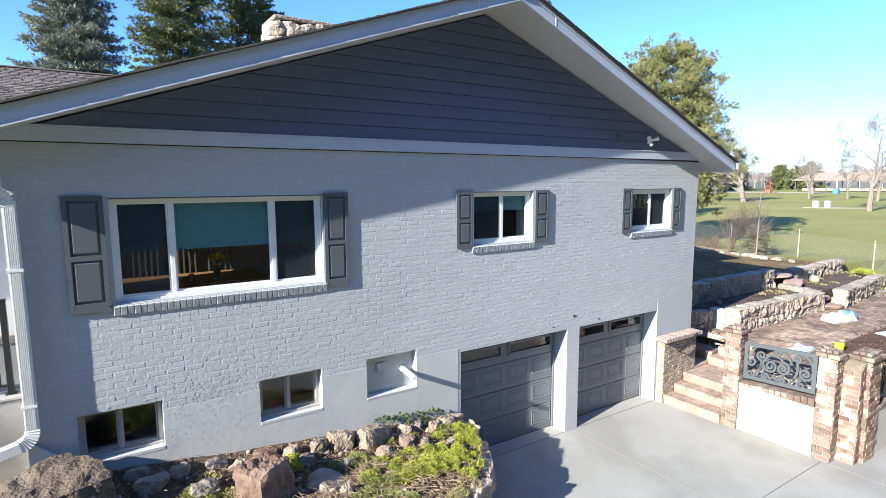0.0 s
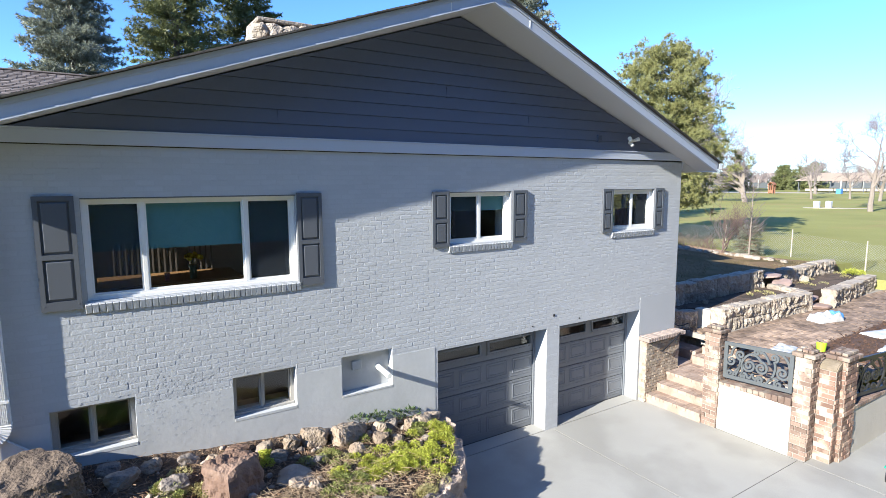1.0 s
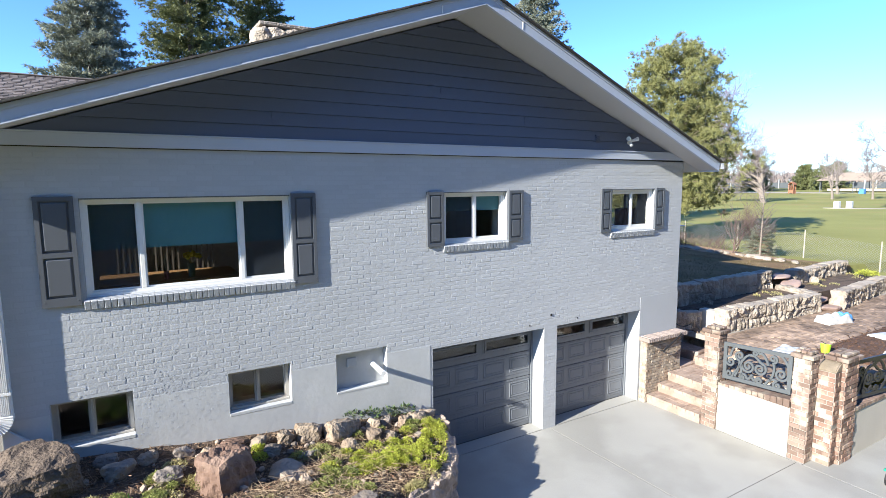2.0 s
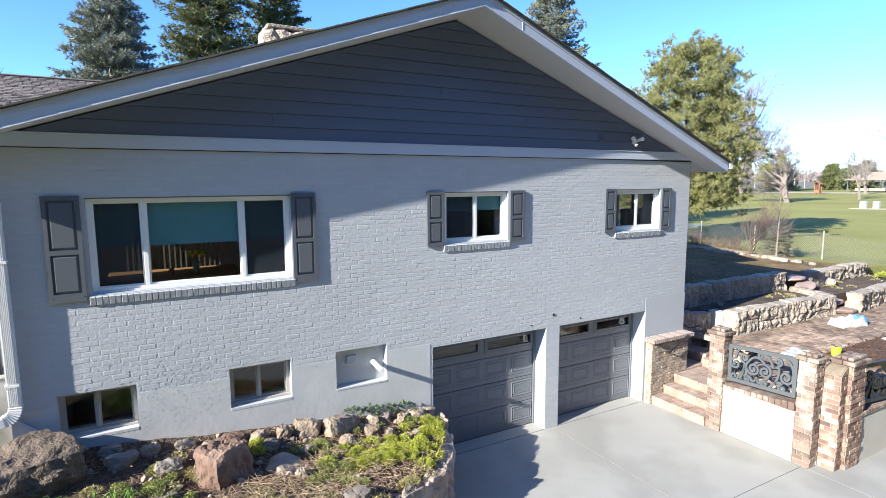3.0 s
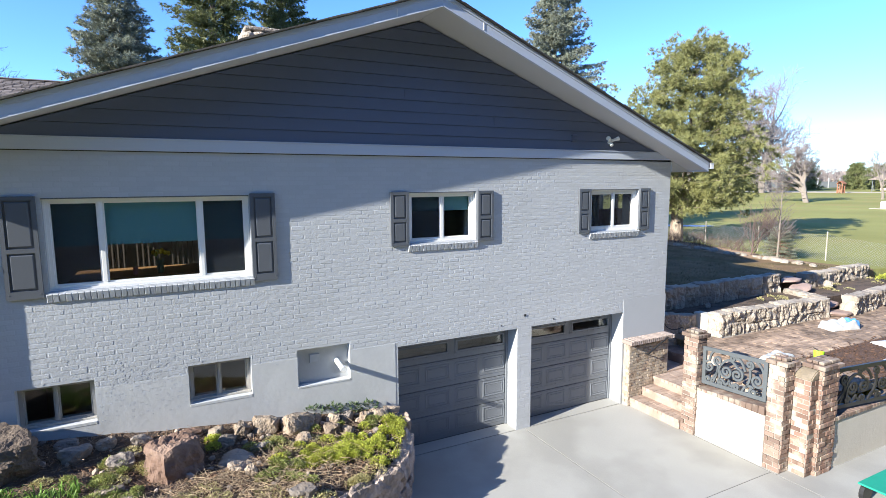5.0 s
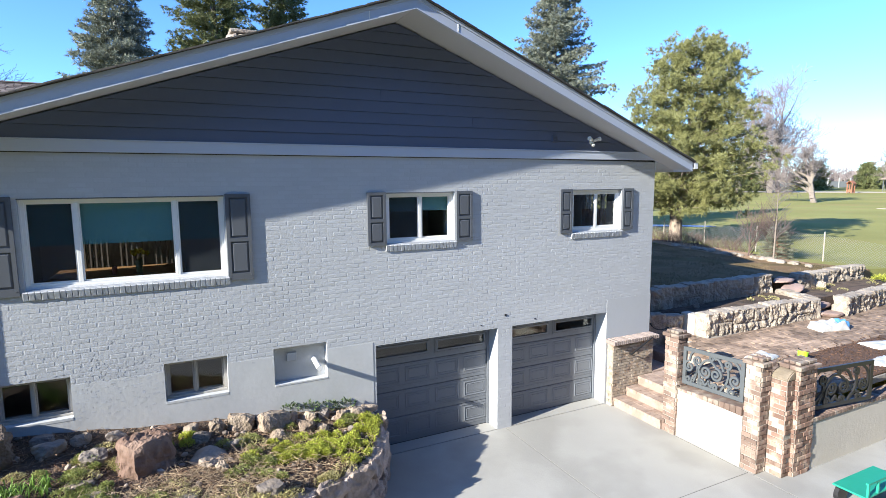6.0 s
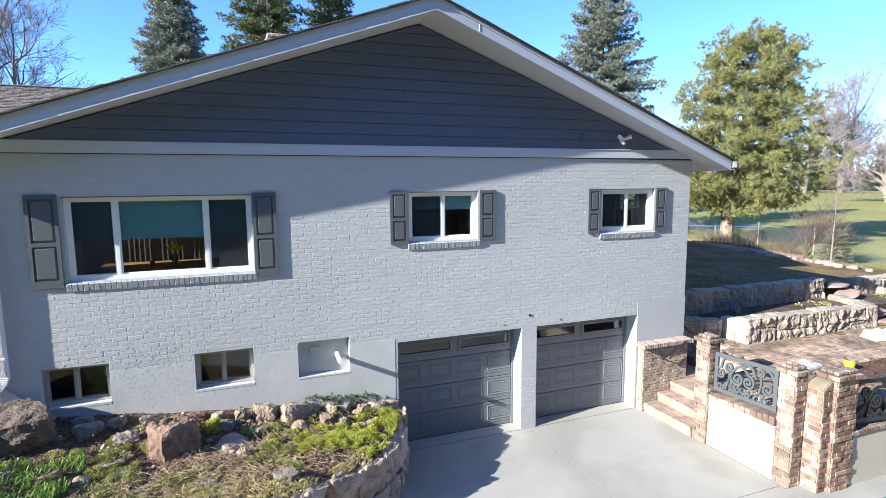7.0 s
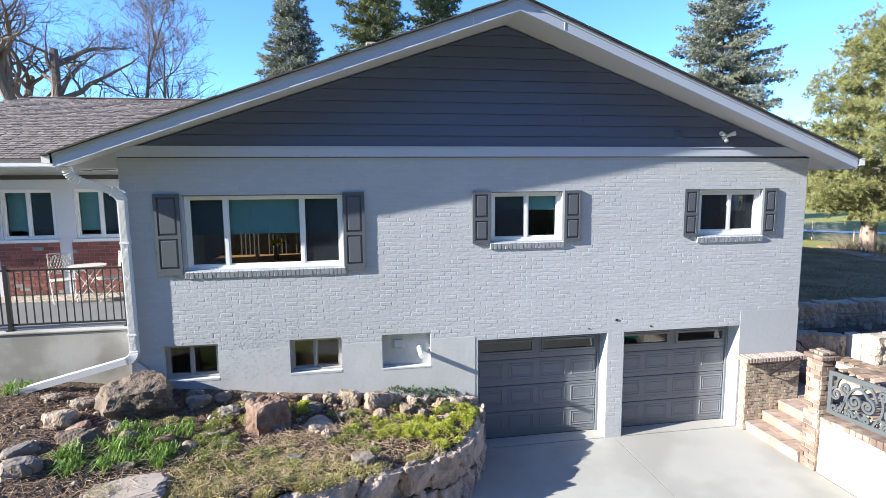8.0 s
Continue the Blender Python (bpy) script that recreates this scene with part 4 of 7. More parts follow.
# dining room seen through the big window
table = thing("dining_table", "warm brown wooden dining table in the dim room", "table", (-3.7, 1.6, 2.65))
part("tabletop", boxed(-4.6, -2.8, 0.75, 1.75, 3.41, 3.45, bevel=0.006), M_WOOD, table)
for lx in (-4.52, -2.88):
    for ly in (0.83, 1.67):
        part("leg", boxed(lx - 0.035, lx + 0.035, ly - 0.035, ly + 0.035, 2.65, 3.41), M_WOOD, table)
for i, cx in enumerate((-4.2, -3.65, -3.1)):
    chair = thing("dining_chair", "slat-back wooden dining chair at the table", "chair", (cx, 2.4, 2.65), "dining chairs")
    part("seat", boxed(cx - 0.21, cx + 0.21, 2.2, 2.6, 3.08, 3.12, bevel=0.006), M_CHAIR, chair)
    part("top_rail", boxed(cx - 0.22, cx + 0.22, 2.6, 2.63, 3.78, 3.86, bevel=0.006), M_CHAIR, chair)
    for k in range(5):
        sx = cx - 0.17 + 0.085 * k
        part("slat", boxed(sx - 0.011, sx + 0.011, 2.605, 2.622, 3.12, 3.78), M_CHAIR, chair)
    for lx in (-0.19, 0.19):
        for ly in (2.23, 2.6):
            part("leg", boxed(cx + lx - 0.02, cx + lx + 0.02, ly - 0.015, ly + 0.015, 2.65, 3.08), M_CHAIR, chair)
M_YELLOW = mat("yellow_petals", (0.75, 0.6, 0.03), 0.6, 0.15, 8, 60, 0.0)
M_PINK = mat("pink_cup", (0.6, 0.3, 0.35), 0.3, 0.05, 4, 60, 0.0)
vase = thing("flower_vase", "glass vase of yellow flowers on the table", "vase", (-3.45, 0.95, 3.45))
part("vase", tubes("vase", [((-3.45, 0.95, 3.45), (-3.45, 0.95, 3.65), 0.04, 0.055)], 14), mat("vase_glass", (0.25, 0.3, 0.22), 0.1, 0.05, 4, 60, 0.0), vase)
for k in range(9):
    a = k * 2.4
    r = 0.03 + 0.012 * k
    c = Vector((-3.45 + r * math.cos(a), 0.95 + r * math.sin(a), 3.79 - 0.006 * k))
    stem = part("stem", tubes("stem", [((-3.45, 0.95, 3.63), c, 0.004, 0.003)], 4), M_HERB, vase)
    bm = bmesh.new()
    bmesh.ops.create_icosphere(bm, subdivisions=2, radius=0.034, matrix=Matrix.Translation(c))
    for v in bm.verts:
        v.co += (v.co - c) * 0.5 * noise.noise(v.co * 60)
    part("bloom", bm, M_YELLOW, vase)
bm = bmesh.new()
bmesh.ops.create_cone(bm, cap_ends=True, segments=16, radius1=0.03, radius2=0.036, depth=0.11, matrix=Matrix.Translation((-3.78, 0.95, 3.506)))
solid("cup", bm, M_PINK, "small pink drinking cup on the dining table", "cup")

# ---- rocks and plants ----
def make_rock(name, at, size, turn, material, seed, label="", group="", rough=0.22, sub=3, cuts=6, top=True, square=0.35, crag=0.0):
    """A broken boulder: a ball cut by random planes, then roughened."""
    r = random.Random(seed)
    bm = bmesh.new()
    bmesh.ops.create_icosphere(bm, subdivisions=sub, radius=0.5)
    for v in bm.verts:
        big = max(abs(c) for c in v.co)
        v.co = v.co.lerp(v.co * (0.46 / big), square)
    planes = []
    for _ in range(cuts):
        n = Vector((r.uniform(-1, 1), r.uniform(-1, 1), r.uniform(-0.6, 1))).normalized()
        planes.append((n, r.uniform(0.28, 0.42)))
    if top:
        planes.append((Vector((r.uniform(-0.15, 0.15), r.uniform(-0.15, 0.15), 1)).normalized(), 0.34))
    off = Vector((seed * 1.7, seed * 0.3, 0))
    for v in bm.verts:
        for n, d in planes:
            e = v.co.dot(n) - d
            if e > 0:
                v.co -= n * e * 0.92
        if crag:
            v.co += v.co.normalized() * crag * (1.2 * abs(noise.noise(v.co * 2.6 + off)) + 0.4 * abs(noise.noise(v.co * 7 + off)) - 0.35)
        v.co *= 1 + rough * 0.5 * noise.noise(v.co * 2.3 + off) + rough * 0.3 * noise.noise(v.co * 6 + off)
    m = Matrix.LocRotScale(Vector(at), Euler((r.uniform(-0.15, 0.15), r.uniform(-0.15, 0.15), radians(turn))), Vector(size))
    bmesh.ops.transform(bm, matrix=m, verts=bm.verts[:])
    if label:
        return solid(name, bm, material, label, "rock", group)
    return bm


def soil_height(x, y):
    return min(1.0 + 0.105 * max(0.0, -x), 1.72) - 0.12 * abs(min(y, 0.15) - 0.15) + 0.025 * noise.noise((x * 2.1, y * 2.1, 0.5)) + 0.012 * noise.noise((x * 7, y * 7, 3))


# edge of the raised bed, from the garage corner outwards
EDGE = [Vector(p) for p in ((-0.04, 0.0), (-0.1, -0.55), (-0.38, -1.15), (-0.62, -1.55), (-1.45, -1.98), (-2.6, -2.45), (-4.4, -3.1), (-6.5, -3.7), (-9.0, -4.2))]


def edge_y(x):
    for a, b in zip(EDGE, EDGE[1:]):
        if b.x <= x <= a.x:
            return a.y + (b.y - a.y) * (a.x - x) / max(1e-6, a.x - b.x)
    return -4.2 if x < -9 else 0.0


verts, faces = [], []
nx, ny = 90, 34
for i in range(nx + 1):
    x = -0.1 - 9.4 * (i / nx) ** 1.1
    y1 = edge_y(x) + 0.1
    y0 = 0.13 if x < X0 else -0.0
    for j in range(ny + 1):
        y = y0 + (y1 - y0) * j / ny
        verts.append((x, y, soil_height(x, y)))
for i in range(nx):
    for j in range(ny):
        a = i * (ny + 1) + j
        faces.append((a, a + 1, a + ny + 2, a + ny + 1))
bed = tagged(part("planting_bed", mesh_of("planting_bed", verts, faces), M_SOIL, smooth=True), "brown soil of the raised rock garden", "soil", kind="structure")

# dry-laid stones that hold the bed
retaining = thing("retaining_wall", "rough stone retaining wall round the rock garden", "retaining wall", (-0.5, -1.3, 0.0))
core = bmesh.new()
inner = [p + Vector((-0.12, 0.12)) for p in EDGE]
prism(core, [(p.x - 0.02, p.y + 0.06, -0.05) for p in EDGE] + [(p.x, p.y + 0.18, -0.05) for p in inner[::-1]], (0, 0, 0.82))
part("core", core, M_MORTAR, retaining)
seed = 100
for row in range(2):
    for a, b in zip(EDGE[:-2], EDGE[1:-1]):
        L = (b - a).length
        n = max(1, round(L / (0.5 if row else 0.42)))
        ang = math.degrees(math.atan2(b.y - a.y, b.x - a.x))
        for k in range(n):
            seed += 1
            f = (k + 0.5 + (0.2 if row % 2 else -0.1)) / n
            c = a + (b - a) * min(max(f, 0.05), 0.95)
            hh = (soil_height(c.x, c.y) + 0.04) / 2
            bm = make_rock("stone", (c.x, c.y, hh * (row + 0.5)), (L / n * 1.12, 0.3, hh * 1.16 + rnd.uniform(-0.02, 0.03)), ang + rnd.uniform(-5, 5), M_WALLSTONE, seed, rough=0.16, sub=4, square=0.86, crag=0.2, cuts=4)
            part("stone", bm, M_WALLSTONE, retaining)

def slab_rock(name, at, size, rot, material, seed, label, group, skew=0.12, cuts=13, worn=0.55):
    """A blocky broken rock with flat faces, worn edges and a pitted skin."""
    r = random.Random(seed)
    bm = bmesh.new()
    bmesh.ops.create_cube(bm, size=1.0)
    for v in bm.verts:
        v.co += Vector((r.uniform(-1, 1), r.uniform(-1, 1), r.uniform(-0.7, 0.5))) * skew
        v.co.xy *= 1.08 if v.co.z < 0 else 0.92
    bmesh.ops.subdivide_edges(bm, edges=bm.edges[:], cuts=cuts, use_grid_fill=True)
    bm.normal_update()
    off = Vector((seed * 1.3, seed * 0.7, 0))
    for v in bm.verts:
        n = v.normal.copy()
        far = v.co.length
        v.co *= 1 - worn * max(0.0, far - (0.62 if worn < 0.6 else 0.5))
        g = v.co + off
        v.co += n * (0.09 * noise.noise(g * 1.8) + 0.1 * abs(noise.noise(g * 3.6)) - 0.09 * max(0.0, noise.noise(g * 2.6) - 0.35) * 2 + 0.028 * noise.noise(g * 11))
    bmesh.ops.transform(bm, matrix=pose(*at, *rot) @ Matrix.Diagonal((*size, 1)), verts=bm.verts[:])
    return solid(name, bm, material, label, "rock", group)


# boulders and stones lying in the bed
slab_rock("boulder", (-5.4, -0.55, 1.6), (0.92, 0.74, 0.5), (7, -6, 24), M_BROWNROCK, 5, "broad flat-topped brown boulder in the bed", "boulders")
slab_rock("boulder", (-3.43, -0.98, 1.27), (0.56, 0.5, 0.62), (-6, 8, 38), M_RED, 23, "big reddish angular boulder in the bed", "boulders", 0.17)
make_rock("boulder", (-5.75, -1.5, 1.36), (0.6, 0.45, 0.5), 10, M_BROWNROCK, 7, "rounded brown boulder beside green blades", "boulders", rough=0.14, sub=4, crag=0.1)
make_rock("boulder", (-2.72, -1.0, 1.12), (0.62, 0.42, 0.34), -20, M_GREYROCK, 9, "low dark grey stone in the bed", "boulders", rough=0.12, sub=3)
LOOSE = [  # x, y, width, depth, height, material, turn
    (-1.75, -0.36, 0.52, 0.36, 0.42, M_BEDSTONE, 15), (-2.2, -0.3, 0.4, 0.3, 0.34, M_BEDSTONE, -10), (-2.52, -0.36, 0.26, 0.22, 0.32, M_BEDSTONE, 30),
    (-1.2, -0.3, 0.22, 0.2, 0.3, M_BEDSTONE, 0), (-0.95, -0.24, 0.24, 0.2, 0.22, M_GREYROCK, 20), (-0.7, -0.3, 0.3, 0.2, 0.2, M_BEDSTONE, 40),
    (-0.42, -0.25, 0.34, 0.22, 0.22, M_BEDSTONE, 0), (-0.15, -0.14, 0.28, 0.2, 0.16, M_BEDSTONE, 0), (-1.3, -0.55, 0.32, 0.25, 0.26, M_BEDSTONE, 60),
    (-1.75, -0.72, 0.26, 0.22, 0.24, M_BEDSTONE, 0), (-2.35, -0.8, 0.3, 0.16, 0.16, M_GREYROCK, 10), (-1.05, -0.62, 0.2, 0.18, 0.18, M_BEDSTONE, 0),
    (-2.55, -1.32, 0.16, 0.16, 0.22, M_BEDSTONE, 0), (-2.05, -1.95, 0.34, 0.26, 0.24, M_GREYROCK, 20), (-3.0, -1.86, 0.32, 0.2, 0.14, M_GREYROCK, 5),
    (-4.1, -1.32, 0.3, 0.2, 0.16, M_BEDSTONE, 10), (-4.02, -0.75, 0.34, 0.26, 0.22, M_GREYROCK, 0), (-4.5, -0.5, 0.36, 0.28, 0.26, M_GREYROCK, 0),
    (-4.2, -0.3, 0.24, 0.2, 0.2, M_BEDSTONE, 0), (-3.8, -0.26, 0.28, 0.2, 0.2, M_GREYROCK, 0), (-3.55, -0.35, 0.2, 0.18, 0.18, M_BEDSTONE, 0),
    (-4.65, -0.2, 0.26, 0.18, 0.18, M_GREYROCK, 0), (-3.2, -0.22, 0.3, 0.2, 0.16, M_RED, 0), (-2.9, -0.3, 0.24, 0.2, 0.2, M_GREYROCK, 0),
    (-4.35, -1.62, 0.2, 0.16, 0.16, M_BEDSTONE, 0), (-3.95, -1.6, 0.22, 0.2, 0.14, M_GREYROCK, 0), (-6.05, -0.55, 0.42, 0.3, 0.2, M_BEDSTONE, 30),
    (-6.2, -1.05, 0.46, 0.36, 0.32, M_BEDSTONE, 15), (-5.45, -1.2, 0.22, 0.2, 0.22, M_BEDSTONE, 0), (-5.18, -1.42, 0.26, 0.2, 0.24, M_BEDSTONE, 45),
    (-6.35, -1.75, 0.42, 0.26, 0.22, M_GREYROCK, 40), (-6.15, -2.15, 0.46, 0.36, 0.32, M_GREYROCK, 20), (-5.0, -2.02, 0.26, 0.16, 0.12, M_BEDSTONE, 0),
    (-1.3, -0.98, 0.2, 0.16, 0.12, M_BEDSTONE, 0), (-0.62, -0.75, 0.18, 0.14, 0.14, M_GREYROCK, 0), (-3.05, -2.2, 0.2, 0.16, 0.12, M_BEDSTONE, 0),
    (-2.75, -0.52, 0.26, 0.2, 0.18, M_GREYROCK, 0), (-5.9, -1.2, 0.3, 0.22, 0.14, M_RED, 0), (-4.75, -1.5, 0.36, 0.24, 0.2, M_RED, 0),
    (-2.0, -0.22, 0.2, 0.16, 0.2, M_GREYROCK, 0), (-1.48, -0.22, 0.24, 0.16, 0.22, M_BEDSTONE, 0), (-6.6, -0.4, 0.3, 0.2, 0.14, M_BEDSTONE, 0)]
for i, (x, y, a, b, c, m, turn) in enumerate(LOOSE):
    words = {"bed_stone": "rough tan stone in the rock garden", "grey_rock": "weathered grey stone in the rock garden", "red_boulder": "flat reddish stone in the rock garden"}[m.name]
    if i % 3 == 0 or x < -5.0:
        slab_rock("stone", (x, y, soil_height(x, y) + c * 0.16), (a * 0.92, b * 0.92, c * 0.8), (rnd.uniform(-14, 14), rnd.uniform(-14, 14), turn), m, 300 + i, words, "stones in the rock garden", 0.26, 7, 0.85)
        continue
    make_rock("stone", (x, y, soil_height(x, y) + c * 0.22), (a, b, c), turn, m, 300 + i, words, "stones in the rock garden", rough=0.18, crag=0.14, square=0.55, cuts=5)
slab_rock("flagstone", (-4.85, -2.5, soil_height(-4.85, -2.5) + 0.02), (0.85, 0.5, 0.1), (2, -2, 8), M_FLAG, 77, "flat buff stepping stone at the bed edge", "flagstones", 0.05)
bm = bmesh.new()
for i in range(260):
    x = rnd.uniform(-6.8, -0.3)
    y = rnd.uniform(max(edge_y(x) + 0.15, -2.9), -0.08)
    s = rnd.uniform(0.02, 0.06)
    bmesh.ops.create_icosphere(bm, subdivisions=1, radius=s, matrix=Matrix.LocRotScale((x, y, soil_height(x, y) + s * 0.2), Euler((rnd.random() * 3, rnd.random() * 3, 0)), Vector((1, 0.8, 0.6))))
solid("pebbles", bm, mat("pebble", (0.3, 0.25, 0.21), 0.9, 0.2, 6, 40, 0.3, island=0.45), "small mixed pebbles strewn over the soil", "pebbles", kind="stuff")


def scatter_cards(name, spots, material, label, category, size, per, flat=0.5, long=1.6, group="", kind=""):
    """Many small folded leaves round each spot (x, y, z, radius, height)."""
    verts, faces = [], []
    r = random.Random(hash_of(name, spots))
    for x, y, z, rad, hgt in spots:
        for _ in range(per):
            a, q = r.uniform(0, 6.283), math.sqrt(r.random())
            dome = math.sqrt(max(0.0, 1 - q * q))
            c = Vector((x + rad * q * math.cos(a), y + rad * q * math.sin(a), z + hgt * dome * r.uniform(0.55, 1.05)))
            d = Vector((math.cos(a) * q + r.uniform(-0.7, 0.7), math.sin(a) * q + r.uniform(-0.7, 0.7), r.uniform(0.1, 1.2) * (1 - flat) + 0.3)).normalized()
            u = d.orthogonal().normalized()
            u = (Matrix.Rotation(r.uniform(0, 6.28), 3, d) @ u)
            s = size * r.uniform(0.6, 1.3)
            o = len(verts)
            verts += [c - u * s * 0.5, c + d * s * long * 0.5 + u.cross(d) * s * 0.12, c + u * s * 0.5, c + d * s * long]
            faces.append((o, o + 1, o + 3))
            faces.append((o + 1, o + 2, o + 3))
    me = mesh_of(name, verts, faces)
    return tagged(part(name, me, material), label, category, group, kind)


def hash_of(name, spots):
    return len(name) * 1000 + int(abs(spots[0][0]) * 100) + int(abs(spots[0][1]) * 17)


def clump(cx, cy, spread, n, r0, hgt, seed):
    r = random.Random(seed)
    out = []
    for _ in range(n):
        x, y = cx + r.gauss(0, spread[0]), cy + r.gauss(0, spread[1])
        x = min(x, -0.12)
        y = min(max(y, edge_y(x) + 0.08), -0.08)
        out.append((x, y, soil_height(x, y), r0 * r.uniform(0.6, 1.3), hgt * r.uniform(0.6, 1.3)))
    return out


# yellow-green stonecrop mats
for k, (cx, cy, sp, n) in enumerate(((-1.45, -1.2, (0.34, 0.18), 46), (-0.8, -0.95, (0.22, 0.16), 17), (-0.36, -0.5, (0.16, 0.12), 9), (-3.1, -0.5, (0.14, 0.09), 6))):
    scatter_cards("stonecrop", clump(cx, cy, sp, n, 0.105, 0.095, 40 + k), M_SEDUM, "low yellow-green stonecrop mat in the bed", "plant", 0.021, 380, group="ground cover plants")
for k, (cx, cy, sp, n) in enumerate(((-2.1, -1.45, (0.26, 0.2), 13), (-4.0, -1.45, (0.2, 0.26), 20), (-0.9, -0.5, (0.3, 0.12), 8), (-3.4, -2.15, (0.35, 0.2), 8), (-4.25, -1.05, (0.2, 0.16), 7), (-1.9, -0.75, (0.3, 0.14), 7))):
    scatter_cards("stonecrop", clump(cx, cy, sp, n, 0.1, 0.085, 60 + k), M_DULLSEDUM, "dull green stonecrop mat among dry stalks", "plant", 0.021, 330, group="ground cover plants")
for k, (cx, cy, sp, n) in enumerate(((-2.9, -2.05, (0.55, 0.22), 34), (-4.1, -2.3, (0.4, 0.25), 22), (-1.9, -0.95, (0.4, 0.2), 6), (-4.2, -0.95, (0.3, 0.2), 7), (-2.6, -2.2, (0.7, 0.16), 26), (-3.6, -2.5, (0.5, 0.2), 20))):
    scatter_cards("creeping_plant", clump(cx, cy, sp, n, 0.16, 0.06, 80 + k), M_HERB, "dull green creeping plant among dry stalks", "plant", 0.021, 260, group="ground cover plants")
scatter_cards("ivy", [(-0.55 - 0.3 * i, -0.1, soil_height(-0.55 - 0.3 * i, -0.1) + 0.05, 0.14, 0.12) for i in range(4)], M_IVY, "small dark green vine against the foundation", "plant", 0.05, 60)


def blades(name, spots, material, label, length, per, width=0.012, group="", kind="", category="grass", droop=0.35):
    verts, faces = [], []
    r = random.Random(len(spots) * 7 + int(abs(spots[0][0]) * 50))
    for x, y, z, rad in spots:
        for _ in range(per):
            a = r.uniform(0, 6.283)
            b = Vector((x + rad * r.uniform(-1, 1), y + rad * r.uniform(-1, 1), z))
            out = Vector((math.cos(a), math.sin(a), 0)) * length * r.uniform(0.25, 1.05)
            h = length * r.uniform(0.5, 1.0)
            s = Vector((-math.sin(a), math.cos(a), 0)) * width * r.uniform(0.6, 1.2)
            mid, tip = b + out * 0.4 + Vector((0, 0, h * 0.75)), b + out + Vector((0, 0, h * (1 - droop)))
            o = len(verts)
            verts += [b - s, b + s, mid + s * 0.8, mid - s * 0.8, tip]
            faces += [(o, o + 1, o + 2, o + 3), (o + 3, o + 2, o + 4)]
    return tagged(part(name, mesh_of(name, verts, faces), material), label, category, group, kind)


for k, (x, y) in enumerate(((-5.35, -1.75), (-5.0, -1.55), (-4.6, -1.35), (-4.55, -1.75), (-5.6, -2.1), (-5.15, -2.0), (-5.2, -1.25), (-4.75, -1.95), (-5.75, -1.85), (-7.15, -0.15))):
    sp = [(x + rnd.uniform(-0.2, 0.2), y + rnd.uniform(-0.13, 0.13), soil_height(x, y) - 0.01, 0.05) for _ in range(7)]
    blades("grass_tuft", sp, M_GRASS, "tuft of fresh green bulb leaves in the bed", 0.27, 13, 0.0078, group="grass tufts", droop=0.5)

# loose sprigs that stand up along the rim of the bed
rim = []
for k in range(26):
    x = min(-0.1 - 0.9 * (k / 26) ** 1.3 + rnd.uniform(-0.08, 0.08), -0.14)
    y = max(edge_y(x) + 0.1 + rnd.uniform(0, 0.12), -1.7)
    rim.append((x, y, soil_height(x, y), 0.05))
blades("stonecrop_sprigs", rim, M_SEDUM, "upright yellow-green stonecrop sprigs at the bed rim", 0.09, 14, 0.008, category="plant", droop=0.1, kind="stuff")

# dry stalks and mulch
verts, faces = [], []
segs = []
for i in range(6500):
    x = rnd.uniform(-7.2, -0.3)
    y = rnd.uniform(max(edge_y(x) + 0.12, -3.0), -0.05)
    a, L, tilt = rnd.uniform(0, 6.28), rnd.uniform(0.04, 0.2), rnd.uniform(-0.1, 0.35)
    p = Vector((x, y, soil_height(x, y) + rnd.uniform(0.004, 0.02)))
    segs.append((p, p + Vector((math.cos(a) * L, math.sin(a) * L, tilt * L)), 0.0026, 0.0016))
for i in range(150):
    x = rnd.uniform(-7.0, -1.0)
    y = rnd.uniform(max(edge_y(x) + 0.15, -2.8), -0.1)
    p = Vector((x, y, soil_height(x, y) + 0.01))
    a = rnd.uniform(0, 6.28)
    for k in range(7):
        a += rnd.gauss(0, 0.5)
        q = p + Vector((math.cos(a) * 0.06, math.sin(a) * 0.06, rnd.gauss(0.004, 0.015)))
        segs.append((p, q, 0.004, 0.0035))
        p = q
tagged(part("dry_stalks", tubes("dry_stalks", segs, 3), M_DRY), "dry brown stalks and mulch over the soil", "mulch", kind="stuff")

# pale straw matted among the creeping plants
segs = []
for i in range(4000):
    x = rnd.gauss(-3.1, 1.3)
    if not -6.4 < x < -0.4:
        continue
    y = rnd.uniform(edge_y(x) + 0.12, min(edge_y(x) + 1.3, -0.15))
    a, L = rnd.uniform(0, 6.28), rnd.uniform(0.05, 0.2)
    p = Vector((x, y, soil_height(x, y) + rnd.uniform(0.01, 0.09)))
    segs.append((p, p + Vector((math.cos(a) * L, math.sin(a) * L, rnd.gauss(0, 0.3) * L)), 0.0026, 0.0014))
tagged(part("straw", tubes("straw", segs, 3), M_STRAW), "pale dry straw matted among creeping plants", "straw", kind="stuff")
# curled dead leaves and bark scraps
verts, faces = [], []
for i in range(5200):
    x = -0.5 - 6.9 * rnd.random() ** 0.75
    y = rnd.uniform(max(edge_y(x) + 0.12, -2.9), -0.05)
    c = Vector((x, y, soil_height(x, y) + rnd.uniform(0.004, 0.02)))
    m = Euler((rnd.gauss(0, 0.5), rnd.gauss(0, 0.5), rnd.uniform(0, 6.28))).to_matrix()
    a, b, k = rnd.uniform(0.012, 0.04), rnd.uniform(0.006, 0.018), rnd.uniform(0.003, 0.012)
    o = len(verts)
    verts += [c + m @ Vector(p) for p in ((-a, 0, 0), (0, -b, k), (a, 0, -k * 0.5), (0, b, k))]
    faces += [(o, o + 1, o + 3), (o + 1, o + 2, o + 3)]
